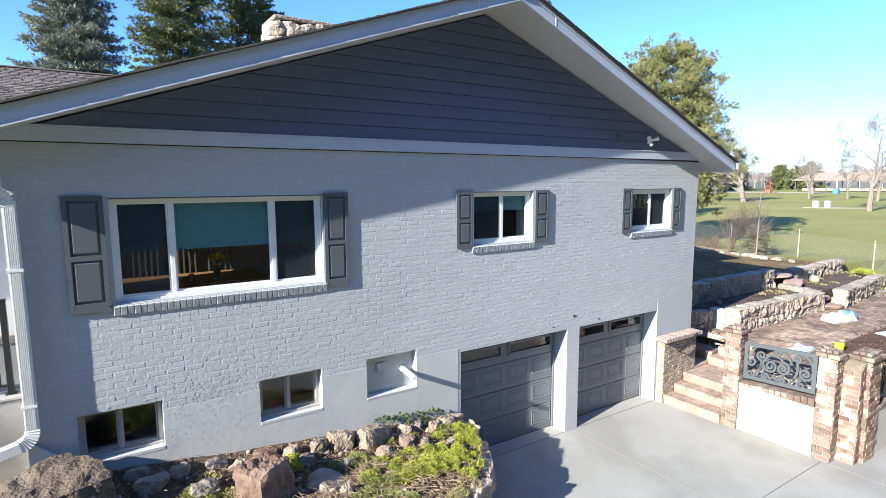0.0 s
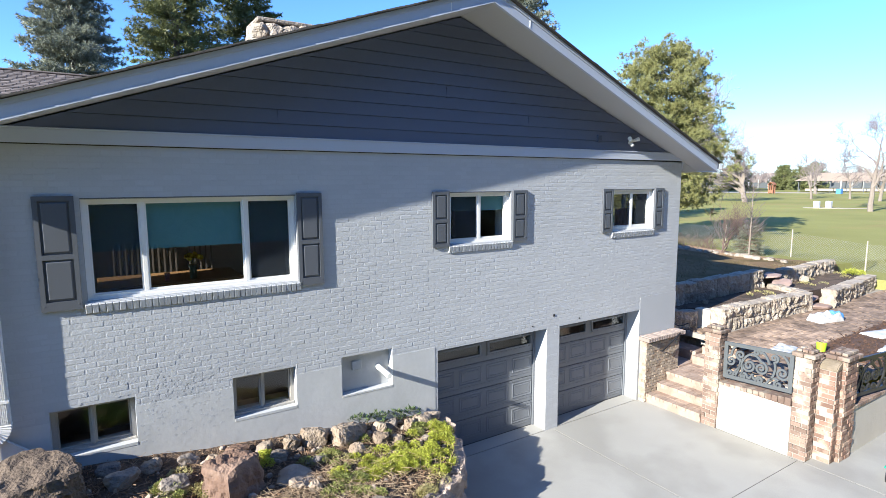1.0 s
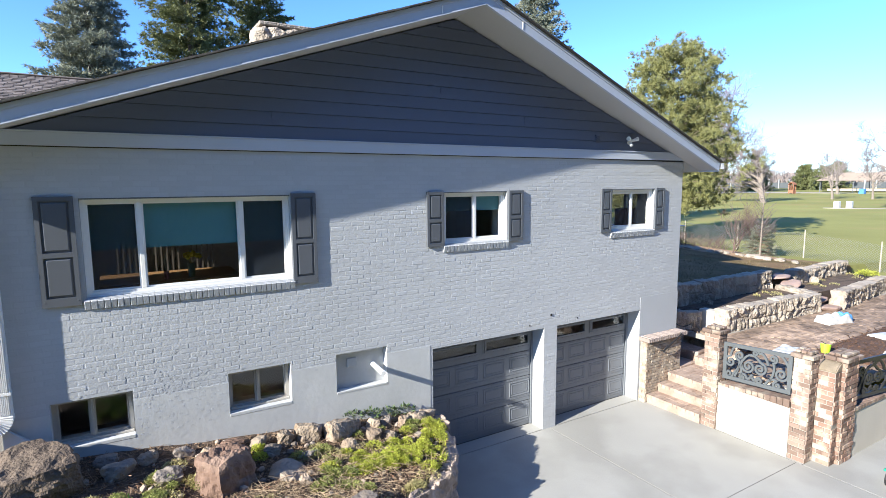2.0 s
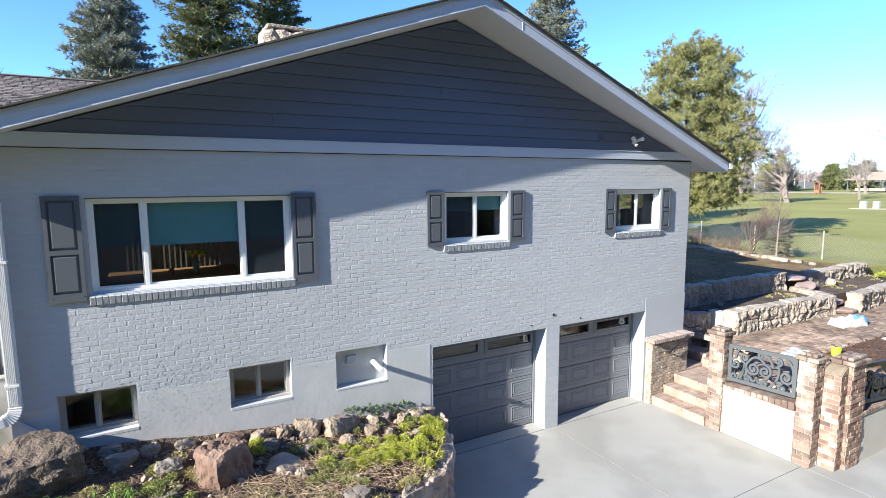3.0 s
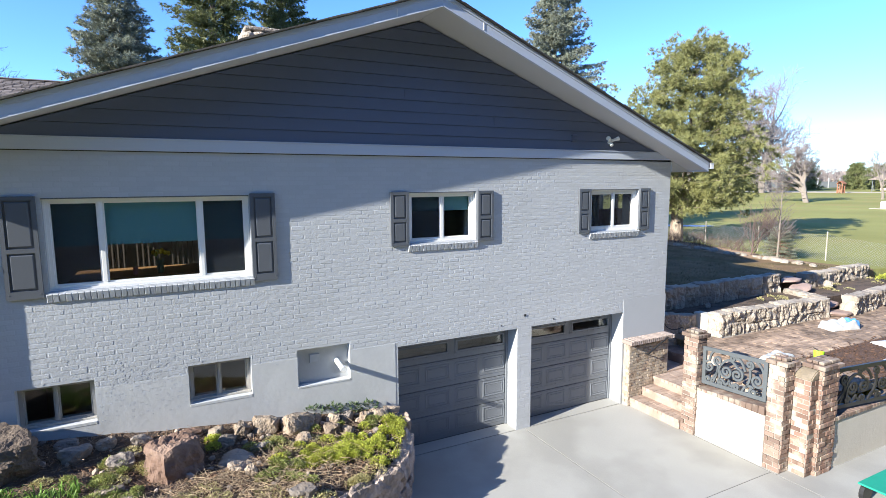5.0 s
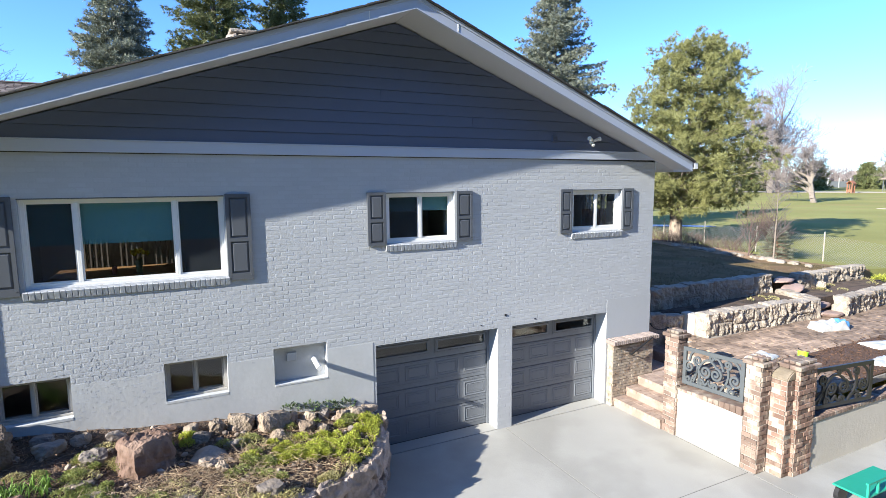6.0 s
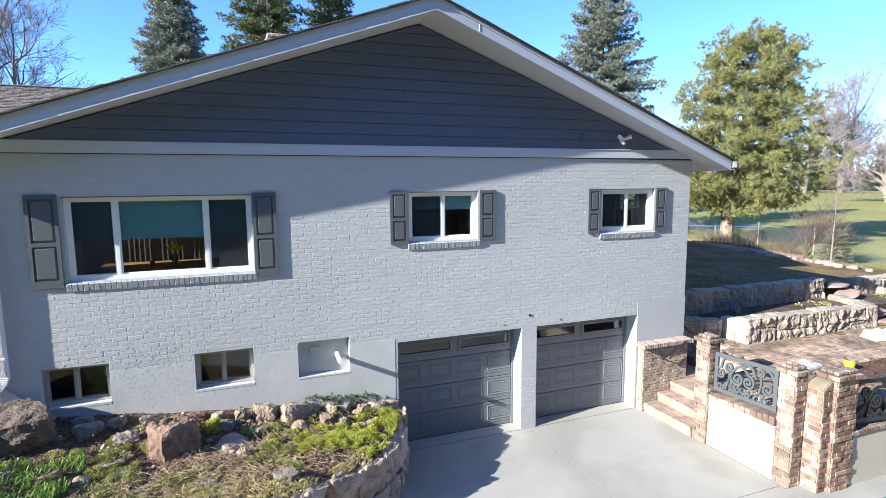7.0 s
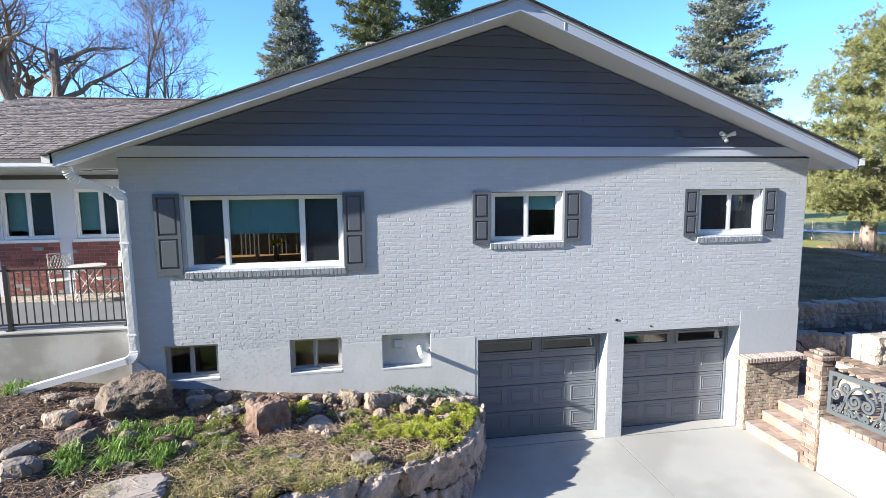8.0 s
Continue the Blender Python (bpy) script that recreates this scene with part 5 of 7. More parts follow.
tagged(part("leaf_litter", mesh_of("leaf_litter", verts, faces), M_LITTER), "curled brown dead leaves and bark scraps on the soil", "leaf litter", kind="stuff")

# ---- steps, gate piers and patio ----
PATIO = 1.15
M_RENDER = mat("white_render", (0.5, 0.47, 0.42), 0.85, 0.08, 1.5, 40, 0.3)
M_MULCH = mat("bark_mulch", (0.1, 0.055, 0.035), 0.95, 0.35, 4, 45, 1.0, island=0.4, depth=0.03)


def brick_shell(parent, x0, x1, y0, y1, z0, z1, material, faces="xyXY", lng=0.2, crs=0.072, joint=0.012, skew=0.006, keep=1.0, depth=0.1):
    """Courses of single bricks round the sides of a block."""
    rows = max(1, round((z1 - z0) / crs))
    h = (z1 - z0) / rows
    for r in range(rows):
        za = z0 + r * h
        for f in faces:
            along_x = f in "yY"
            a0, a1 = (x0, x1) if along_x else (y0, y1)
            a = a0 - (lng / 2 if r % 2 else 0)
            while a < a1 - 0.02:
                p, q = max(a, a0), min(a + lng, a1)
                a += lng
                if q - p < 0.035:
                    continue
                e = rnd.uniform(-skew, skew)
                if along_x:
                    yy = (y0 - 0.008 + e, y0 + 0.02) if f == "y" else (y1 - 0.02, y1 + 0.008 + e)
                    b = (p + joint / 2, q - joint / 2, *yy)
                else:
                    xx = (x0 - 0.008 + e, x0 + 0.02) if f == "x" else (x1 - 0.02, x1 + 0.008 + e)
                    b = (*xx, p + joint / 2, q - joint / 2)
                part("brick", boxed(*b, za + joint / 2, za + h - joint / 2), material, parent)


M_PIERRED = mat("pier_red_brick", (0.19, 0.118, 0.09), 0.9, 0.25, 4, 60, 0.6, rand=0.35, island=0.2, other=(0.31, 0.23, 0.18), mixscale=5, depth=0.006)


def pier(x0, x1, y0, y1, z0, z1, label, bricks=M_BRICK):
    pr = thing("gate_pier", label, "pillar", ((x0 + x1) / 2, (y0 + y1) / 2, z0), "brick gate piers")
    core = part("core", boxed(x0 + 0.004, x1 - 0.004, y0 + 0.004, y1 - 0.004, z0, z1 - 0.07), M_MORTAR, pr)
    brick_shell(core, x0, x1, y0, y1, z0, z1 - 0.075, bricks, lng=0.2, crs=0.082, joint=0.015, skew=0.011)
    n = 3
    for i in range(n):
        w = (x1 - x0 + 0.1) / n
        for j in range(2):
            d = (y1 - y0 + 0.1) / 2
            e = rnd.uniform(-0.008, 0.008)
            part("cap_brick", boxed(x0 - 0.05 + w * i + 0.004, x0 - 0.05 + w * (i + 1) - 0.004, y0 - 0.05 + d * j + 0.004, y0 - 0.05 + d * (j + 1) - 0.004, z1 - 0.07 + e, z1 + e, bevel=0.008), M_BRICK, pr)
    for i in range(2):
        for j in range(3):
            w, d = (x1 - x0) / 2, (y1 - y0) / 3
            e = rnd.uniform(-0.007, 0.007)
            part("cap_brick", boxed(x0 + w * i + 0.006, x0 + w * (i + 1) - 0.006, y0 + d * j + 0.006, y0 + d * (j + 1) - 0.006, z1 + 0.009, z1 + 0.06 + e, bevel=0.01), M_BRICK, pr)
    return pr


pier(5.32, 5.58, -1.72, -1.44, 0.0, 1.95, "weathered tan and red brick gate pier with a chipped cap")
pier(5.38, 5.62, -3.3, -3.03, 0.0, 1.89, "weathered tan and red brick gate pier")
pier(5.83, 6.3, -3.62, -3.34, 0.0, 1.85, "broad red brick pier beside a patched stub wall", M_PIERRED)
stub = thing("stub_wall", "red brick stub wall with a smeared mortar top", "wall", (5.75, -3.4, 0), "brick gate piers")
core = part("core", boxed(5.63, 5.825, -3.56, -3.3, 0.0, 1.62), M_MORTAR, stub)
brick_shell(core, 5.63, 5.825, -3.56, -3.3, 0.0, 1.62, M_PIERRED, "xy", lng=0.2, crs=0.082, joint=0.015, skew=0.011)
bm = bmesh.new()
prism(bm, [(5.62, -3.57, 1.62), (5.825, -3.57, 1.62), (5.825, -3.57, 1.78), (5.76, -3.57, 1.76), (5.68, -3.57, 1.71), (5.62, -3.57, 1.65)], (0, 0.28, 0))
bmesh.ops.bevel(bm, geom=bm.edges[:], offset=0.015, segments=2, affect="EDGES")
part("mortar_top", bm, M_PATCH, stub, "smeared grey-brown mortar")

low_wall = thing("low_wall", "low white rendered wall with a brick coping", "wall", (5.5, -2.4, 0))
part("render", boxed(5.37, 5.6, -3.025, -1.725, 0.0, 0.9), M_RENDER, low_wall)
for i in range(12):
    y = -3.025 + i * 0.108
    lift = 0.1 * (11 - i) / 11
    part("coping_brick", boxed(5.34, 5.64, y + 0.004, y + 0.104, 0.9, 0.94 + lift + rnd.uniform(-0.006, 0.006), bevel=0.006), M_BRICK, low_wall)
low2 = thing("low_wall", "low white rendered wall with a brick coping", "wall", (7.0, -3.85, 0))
part("render", boxed(6.25, 9.5, -3.6, -3.38, 0.0, 0.84), M_RENDER, low2)
for i in range(30):
    x = 6.255 + i * 0.108
    part("coping_brick", boxed(x + 0.004, x + 0.104, -3.63, -3.35, 0.842, 0.91, bevel=0.006), M_BRICK, low2)


def scroll(c, r, turns, start, hand, n=26, tail=None):
    """Points of a spiral in the (along, up) plane, from its eye outwards, with a tail."""
    pts = []
    for i in range(n + 1):
        f = i / n
        a = start + hand * turns * 2 * math.pi * (1 - f)
        q = r * (0.14 + 0.86 * f)
        pts.append((c[0] + q * math.cos(a), c[1] + q * math.sin(a)))
    if tail:
        p = pts[-1]
        for i in range(1, 9):
            f = i / 8
            pts.append((p[0] * (1 - f) ** 2 + 2 * f * (1 - f) * tail[0][0] + f * f * tail[1][0], p[1] * (1 - f) ** 2 + 2 * f * (1 - f) * tail[0][1] + f * f * tail[1][1]))
    return pts


def iron_panel(name, origin, way, length, z0, z1, material, label, rise=0.0):
    """A framed panel of cast scrolls, length along way from origin, rising by so much to its end."""
    way = Vector(way).normalized()
    side = Vector((-way.y, way.x, 0))
    g = thing(name, label, "metal panel", (origin[0], origin[1], z0), "ironwork panels")
    o = Vector((origin[0], origin[1], 0))

    def at(a, h):
        return o + way * a + Vector((0, 0, h + rise * a / length))

    def bar(nm, a0, h0, a1, h1, w, parent=g):
        bm = bmesh.new()
        sweep(bm, [at(a0, h0), at(a1, h1)], 0.018, w, side)
        return part(nm, bm, material, parent)

    f = 0.034
    bar("top_bar", 0, z1 - f, length, z1 - f, f)
    bar("bottom_bar", 0, z0 + f, length, z0 + f, f)
    bar("end_bar", f, z0 + 2 * f, f, z1 - 2 * f, f)
    bar("end_bar", length - f, z0 + 2 * f, length - f, z1 - 2 * f, f)
    H = z1 - z0
    L = length
    curls = [((0.11, 0.5), 0.1, 1.5, 1.57, 1, ((0.13, 1.0), (0.27, 0.93))), ((0.1, 0.16), 0.075, 1.3, 0.3, -1, ((0.24, 0.3), (0.3, 0.62))),
             ((0.25, 0.7), 0.085, 1.4, -1.57, -1, ((0.27, 0.45), (0.19, 0.12))), ((0.385, 0.47), 0.115, 1.7, 3.14, 1, ((0.28, 0.3), (0.31, 0.05))),
             ((0.56, 0.46), 0.115, 1.7, 1.57, -1, ((0.42, 0.95), (0.3, 0.6))), ((0.49, 0.85), 0.06, 1.3, 0.0, 1, ((0.6, 0.95), (0.68, 0.6))),
             ((0.86, 0.44), 0.11, 1.6, 0.0, -1, ((0.97, 0.82), (0.8, 0.94))), ((0.74, 0.79), 0.07, 1.4, -1.57, 1, ((0.79, 0.5), (0.7, 0.2))),
             ((0.31, 0.15), 0.07, 1.3, 0.0, 1, ((0.41, 0.1), (0.45, 0.27))), ((0.55, 0.14), 0.06, 1.3, 3.14, -1, ((0.48, 0.1), (0.44, 0.22))),
             ((0.81, 0.14), 0.07, 1.3, 1.57, 1, ((0.7, 0.35), (0.64, 0.06)))]
    for (cx, cz), r, turns, st, hand, tail in curls:
        pts = scroll((cx * L, z0 + cz * H), r * H * 1.5, turns, st, hand, tail=[(tail[0][0] * L, z0 + tail[0][1] * H), (tail[1][0] * L, z0 + tail[1][1] * H)])
        bm = bmesh.new()
        sweep(bm, [at(a, h) for a, h in pts], 0.014, 0.019, side)
        part("scroll", bm, material, g)
    return g


iron_panel("iron_panel", (5.45, -1.76), (-0.04, -1, 0), 1.25, 1.03, 1.74, M_IRON, "grey cast-iron scrollwork panel between brick piers", 0.09)
iron_panel("iron_panel", (6.27, -3.48), (1, -0.12, 0), 1.6, 0.97, 1.68, M_BLACK, "dark cast-iron scrollwork panel beside a brick pier")

# cheek wall beside the steps, with a rowlock top and a handrail bracket
cheek = thing("cheek_wall", "buff brick cheek wall beside the steps", "wall", (5.8, -0.1, 0))
core = part("core", boxed(5.22, 6.38, -0.18, -0.018, 0.0, 1.36), M_MORTAR, cheek)
brick_shell(core, 5.22, 6.38, -0.18, -0.02, 0.02, 1.36, M_BUFF, "yx", lng=0.155, crs=0.062, joint=0.01)
for i in range(22):
    x = 5.14 + i * 0.0592
    part("cap_brick", boxed(x + 0.003, x + 0.056, -0.3, -0.018, 1.37, 1.46 + rnd.uniform(-0.006, 0.006), bevel=0.008), M_CAPBRICK, cheek)
rail = thing("handrail", "dark metal handrail stub on the cheek wall", "handrail", (5.9, -0.25, 1.1))
part("rail", tubes("rail", [((5.62, -0.3, 1.12), (6.22, -0.3, 1.42), 0.02, 0.02)], 8), M_BLACK, rail)
part("bracket", tubes("bracket", [((5.66, -0.3, 1.14), (5.66, -0.2, 1.1), 0.014, 0.014)], 6), M_BLACK, rail)

steps = thing("steps", "pink-tan brick steps up to the patio", "steps", (6.0, -0.8, 0))
for i, (x0, x1, yb) in enumerate(((5.27, 5.62, -0.02), (5.6, 5.95, -0.2), (5.93, 6.9, -0.2), (6.88, 7.2, -0.2), (7.18, 7.5, -0.25), (7.48, 7.9, -0.3))):
    z1 = 0.19 * (i + 1)
    y0 = -1.43
    st = part("step", boxed(x0 + 0.02, x1 + 0.3, y0, yb - 0.005, z1 - 0.19, z1 - 0.066), M_STEP, steps)
    n = round((yb - y0) / 0.1)
    d = (yb - y0) / n
    for k in range(n):
        y = y0 + k * d
        for q in range(int((x1 - x0 + 0.1) / 0.2)):
            part("brick", boxed(x0 + 0.2 * q + 0.003, x0 + 0.2 * q + 0.197, y + 0.003, y + d - 0.003, z1 - 0.064, z1 + rnd.uniform(-0.004, 0.004)), M_STEP, st)
tagged(part("passage_floor", boxed(6.4, 7.02, -0.195, 0.9, 0.3, 0.6), M_STEP), "shaded brick passage floor beside the house", "paving", kind="structure")
tagged(part("passage_step", boxed(7.025, 7.495, -0.195, 0.9, 0.3, 0.82, bevel=0.01), M_BRICK), "shaded brick step up to the patio", "step", kind="structure")

# patio with laid bricks
patio = thing("patio", "faded red brick patio in a running bond", "patio", (10, -2, PATIO), kind="structure")
part("bedding", boxed(7.5, 20.0, -3.36, 0.95, 1.0, PATIO - 0.03), M_MORTAR, patio)
part("bedding", boxed(5.66, 7.5, -3.28, -1.45, 0.2, PATIO - 0.03), M_MORTAR, patio)
mulch_bed = tagged(part("mulch_bed", boxed(8.2, 13.6, -3.34, -2.05, PATIO - 0.03, PATIO + 0.03, bevel=0.02), M_MULCH), "dark brown bark mulch bed on the patio", "mulch", kind="structure")
segs = []
for i in range(900):
    x, y = rnd.uniform(7.6, 13.6), rnd.uniform(-3.34, -1.95)
    if y > -2.05 and rnd.random() < 0.5 or (x < 8.2 and rnd.random() < 0.6):
        continue
    a, L = rnd.uniform(0, 6.28), rnd.uniform(0.02, 0.07)
    p = Vector((x, y, PATIO + 0.035))
    segs.append((p, p + Vector((math.cos(a) * L, math.sin(a) * L, rnd.uniform(-0.005, 0.02))), 0.012, 0.008))
tagged(part("bark_chips", tubes("bark_chips", segs, 3), M_MULCH), "loose bark chips over the bed edge", "mulch", kind="stuff")

# things left on the patio
M_BAG = mat("white_plastic", (0.52, 0.52, 0.52), 0.5, 0.1, 6, 40, 0.3)
M_BLUE = mat("blue_plastic", (0.08, 0.22, 0.5), 0.5, 0.1, 6, 40, 0.2)
M_LIME = mat("lime_plastic", (0.38, 0.72, 0.02), 0.4, 0.05, 4, 40, 0.0)


def crumpled(x, y, z, a, b, h, turn, seed, bumpy=0.3):
    bm = bmesh.new()
    bmesh.ops.create_grid(bm, x_segments=30, y_segments=22, size=0.5)
    off = Vector((seed, seed * 2, 0))
    for v in bm.verts:
        e = max(abs(v.co.x), abs(v.co.y)) * 2
        v.co.z = (1 - e ** 9) * (1 + bumpy * noise.noise(v.co * 4 + off)) + 0.1 * bumpy * noise.noise(v.co * 14 + off)
        v.co.z = max(v.co.z, 0.02)
        v.co.xy *= 1 + 0.12 * noise.noise(v.co * 2.2 + off)
    bmesh.ops.solidify(bm, geom=bm.faces[:], thickness=0.02)
    bmesh.ops.transform(bm, matrix=Matrix.LocRotScale(Vector((x, y, z)), Euler((0, 0, radians(turn))), Vector((a, b, h))), verts=bm.verts[:])
    return bm


bag = solid("sack", crumpled(11.3, -1.1, PATIO, 0.85, 0.44, 0.17, -12, 3, 0.55), M_BAG, "crumpled white and blue plastic sack on the patio", "sack", smooth=True)
part("blue_end", crumpled(11.66, -1.18, PATIO + 0.02, 0.2, 0.34, 0.19, -12, 5), M_BLUE, bag, "blue plastic end", smooth=True)
solid("sheet", crumpled(7.75, -1.75, PATIO, 0.75, 0.4, 0.06, 10, 8, 0.6), M_BAG, "flattened white plastic sheet on the patio", "sheet", smooth=True)
solid("sheet", crumpled(10.9, -2.5, PATIO + 0.03, 1.0, 0.5, 0.06, -15, 9, 0.6), M_BAG, "flattened white plastic sheet on the mulch", "sheet", smooth=True)
solid("sheet", crumpled(9.6, -3.1, PATIO + 0.03, 0.8, 0.4, 0.06, 5, 11, 0.6), M_BAG, "flattened white plastic sheet on the mulch", "sheet", smooth=True)
bucket = thing("bucket", "lime green plastic bucket lying beside the pier", "bucket", (8.3, -2.25, PATIO))
bm = bmesh.new()
bmesh.ops.create_cone(bm, cap_ends=False, segments=20, radius1=0.075, radius2=0.1, depth=0.19)
bmesh.ops.create_circle(bm, cap_ends=True, segments=20, radius=0.075, matrix=Matrix.Translation((0, 0, -0.093)))
bmesh.ops.solidify(bm, geom=bm.faces[:], thickness=0.006)
bmesh.ops.transform(bm, matrix=pose(8.3, -2.25, PATIO + 0.105, 0, 14, 20), verts=bm.verts[:])
part("body", bm, M_LIME, bucket)
hp = [pose(8.3, -2.25, PATIO + 0.105, 0, 14, 20) @ Vector((0.1 * math.cos(t), 0.1 * math.sin(t), 0.095 + 0.05 * math.sin(t))) for t in [i * math.pi / 8 for i in range(9)]]
part("handle", tubes("handle", [(p, q, 0.005, 0.005) for p, q in zip(hp, hp[1:])], 5), M_BLACK, bucket)
crate = thing("garden_cart", "green metal cart by the rendered wall", "cart", (6.0, -4.5, 0))
CX = 0.75
M_GREENM = mat("green_metal", (0.03, 0.3, 0.2), 0.5, 0.1, 4, 40, 0.1)
part("tray", boxed(4.9 + CX, 6.0 + CX, -4.75, -4.3, 0.28, 0.31, bevel=0.006), M_GREENM, crate)
for k in range(5):
    x = 4.92 + CX + 0.26 * k
    part("rail", boxed(x, x + 0.03, -4.76, -4.73, 0.31, 0.5), M_GREENM, crate)
part("top_rail", boxed(4.9 + CX, 6.0 + CX, -4.765, -4.725, 0.5, 0.53), M_GREENM, crate)
for x in (5.05 + CX, 5.85 + CX):
    for y in (-4.7, -4.35):
        part("wheel", tubes("wheel", [((x, y - 0.03, 0.14), (x, y + 0.03, 0.14), 0.14, 0.14)], 16), M_BLACK, crate)

# ---- stone terrace walls of the yard ----
def stone_wall(name, p, q, z0, z1a, z1b, thick, label, seed, step=0.42, face=-1):
    """Rough upright stones side by side along a line."""
    p, q = Vector(p), Vector(q)
    wl = thing(name, label, "stone wall", (p.x, p.y, z0), "dry stone walls")
    d = q - p
    L = d.length
    n = max(1, round(L / step))
    ang = math.degrees(math.atan2(d.y, d.x))
    u = Vector((-d.y, d.x)).normalized() * thick * 0.5
    core = bmesh.new()
    prism(core, [(*(p + u * 0.5), z0), (*(q + u * 0.5), z0), (*(q - u * 0.5), z0), (*(p - u * 0.5), z0)], (0, 0, min(z1a, z1b) - z0 - 0.08))
    part("core", core, M_STONE, wl)
    r = random.Random(seed)
    at = 0.0
    while at < L - 0.05:
        w = min(r.uniform(step * 0.8, step * 1.6), L - at)
        if L - at - w < 0.2:
            w = L - at
        f = (at + w / 2) / L
        top = z1a + (z1b - z1a) * f + r.uniform(-0.025, 0.025)
        cut = r.choice((0.0, 0.0, 0.4, 0.55))
        for a, b in ([(z0, top)] if not cut else [(z0, z0 + (top - z0) * cut), (z0 + (top - z0) * cut, top)]):
            c = p + d * f
            part("stone", crag_block(w, thick * 1.1, b - a, pose(c.x, c.y, (a + b) / 2, 0, 0, ang + r.uniform(-1.5, 1.5)), b == top), M_STONE, wl)
        at += w
    return wl


def crag_block(w, t, h, m, capped):
    """A split-faced stone: folds and pits in its faces, a flatter top."""
    bm = bmesh.new()
    bmesh.ops.create_cube(bm, size=1.0)
    bmesh.ops.subdivide_edges(bm, edges=bm.edges[:], cuts=9, use_grid_fill=True)
    bm.normal_update()
    for v in bm.verts:
        n = v.normal.copy()
        edge = sum(abs(c) > 0.499 for c in v.co)
        v.co = Vector((v.co.x * (w - 0.008), v.co.y * t, v.co.z * (h - 0.006)))
        g = m @ v.co
        fold = abs(noise.noise(Vector((g.x * 5.5, g.y * 5.5, g.z * 4.0)))) * 2 + abs(noise.noise(g * 12)) * 0.9
        if n.z > 0.7 and capped:
            v.co.z += 0.02 * noise.noise(g * 6) - (0.015 if edge > 1 else 0)
        else:
            v.co += Vector((n.x * 0.25, n.y, n.z * 0.1)) * (0.05 * (fold - 0.55) - (0.03 if edge > 1 else 0.0))
    bmesh.ops.transform(bm, matrix=m, verts=bm.verts[:])
    return bm


stone_wall("stone_wall", (6.5, 1.15), (12.4, 1.2), 1.5, 2.12, 2.08, 0.3, "upper rough stone wall along the lawn", 500)
stone_wall("stone_wall", (13.6, 1.15), (17.3, 1.25), 1.45, 2.0, 2.0, 0.3, "upper rough stone wall along the lawn", 540)
stone_wall("stone_wall", (8.06, -0.04), (12.3, -0.2), PATIO - 0.05, 1.7, 1.68, 0.32, "rough tan stone wall round the lower bed", 580, 0.36)
stone_wall("stone_wall", (13.0, -0.45), (17.5, 0.1), PATIO - 0.05, 1.68, 1.6, 0.32, "rough tan stone wall round the lower bed", 620, 0.36)
stone_wall("stone_wall", (12.25, -0.2), (12.5, 0.9), 1.3, 1.66, 1.75, 0.28, "short stone return beside the yard steps", 660)
endw = boxed(8.05, 8.3, 0.12, 0.52, 0.0, 1.6, bevel=0.02)
tagged(part("bed_end_wall", endw, M_RENDER), "pale rendered end wall of the lower bed", "wall", kind="structure")
stone_wall("stone_wall", (6.5, 1.0), (8.04, 0.5), 0.0, 1.6, 1.56, 0.24, "dark shaded stone wall beside the passage", 680)
tagged(part("lower_bed", prism(bmesh.new(), [(8.25, 0.0, 1.2), (17.4, 0.0, 1.2), (17.4, 1.05, 1.2), (6.9, 1.05, 1.2), (8.25, 0.6, 1.2)], (0, 0, 0.36)), M_SOIL), "dark soil of the lower stone bed", "soil", kind="structure")
for i, (x, y, z, w) in enumerate(((12.65, -0.4, 1.22, 0.8), (12.7, -0.05, 1.38, 0.8), (12.75, 0.3, 1.54, 0.8), (12.9, 0.75, 1.7, 0.9), (13.0, 1.1, 1.86, 0.9))):
    make_rock("step_slab", (x, y, z), (w, 0.5, 0.16), 4 * i, M_SLAB, 700 + i, "reddish sandstone slab step between beds", "yard steps", rough=0.1, cuts=3)

spots = []
for k in range(14):
    x, y = rnd.uniform(10.5, 17.0), rnd.uniform(0.25, 0.95)
    spots.append((x, y, 1.56, rnd.uniform(0.06, 0.16), rnd.uniform(0.03, 0.1)))
scatter_cards("weeds", spots, M_HERB, "thin weeds over the soil of the lower bed", "weeds", 0.03, 60, kind="stuff")
scatter_cards("green_plant", [(16.9, 0.45, 1.57, 0.22, 0.2), (17.1, 0.3, 1.57, 0.16, 0.16)], M_SEDUM, "bright green plant at the end of the stone bed", "plant", 0.06, 160)
slab_rock("stone", (14.3, 0.75, 1.66), (0.36, 0.22, 0.2), (10, 12, 30), M_STONE, 91, "loose tan stone lying on the bed soil", "loose bed stones")
slab_rock("stone", (8.9, 0.75, 1.6), (0.14, 0.12, 0.1), (10, 12, 30), M_STONE, 92, "loose tan stone lying on the bed soil", "loose bed stones")

# hose against the house side
segs = []
for i in range(30):
    f0, f1 = i / 30, (i + 1) / 30
    fn = lambda f: Vector((6.6 + 0.6 * f + 0.12 * math.sin(f * 16), 0.9 - 0.8 * f, 1.62 - 0.3 * f + 0.05 * math.sin(f * 22)))
    segs.append((fn(f0), fn(f1), 0.014, 0.014))
solid("garden_hose", tubes("garden_hose", segs, 6), M_BLACK, "dark garden hose trailing beside the house", "hose")

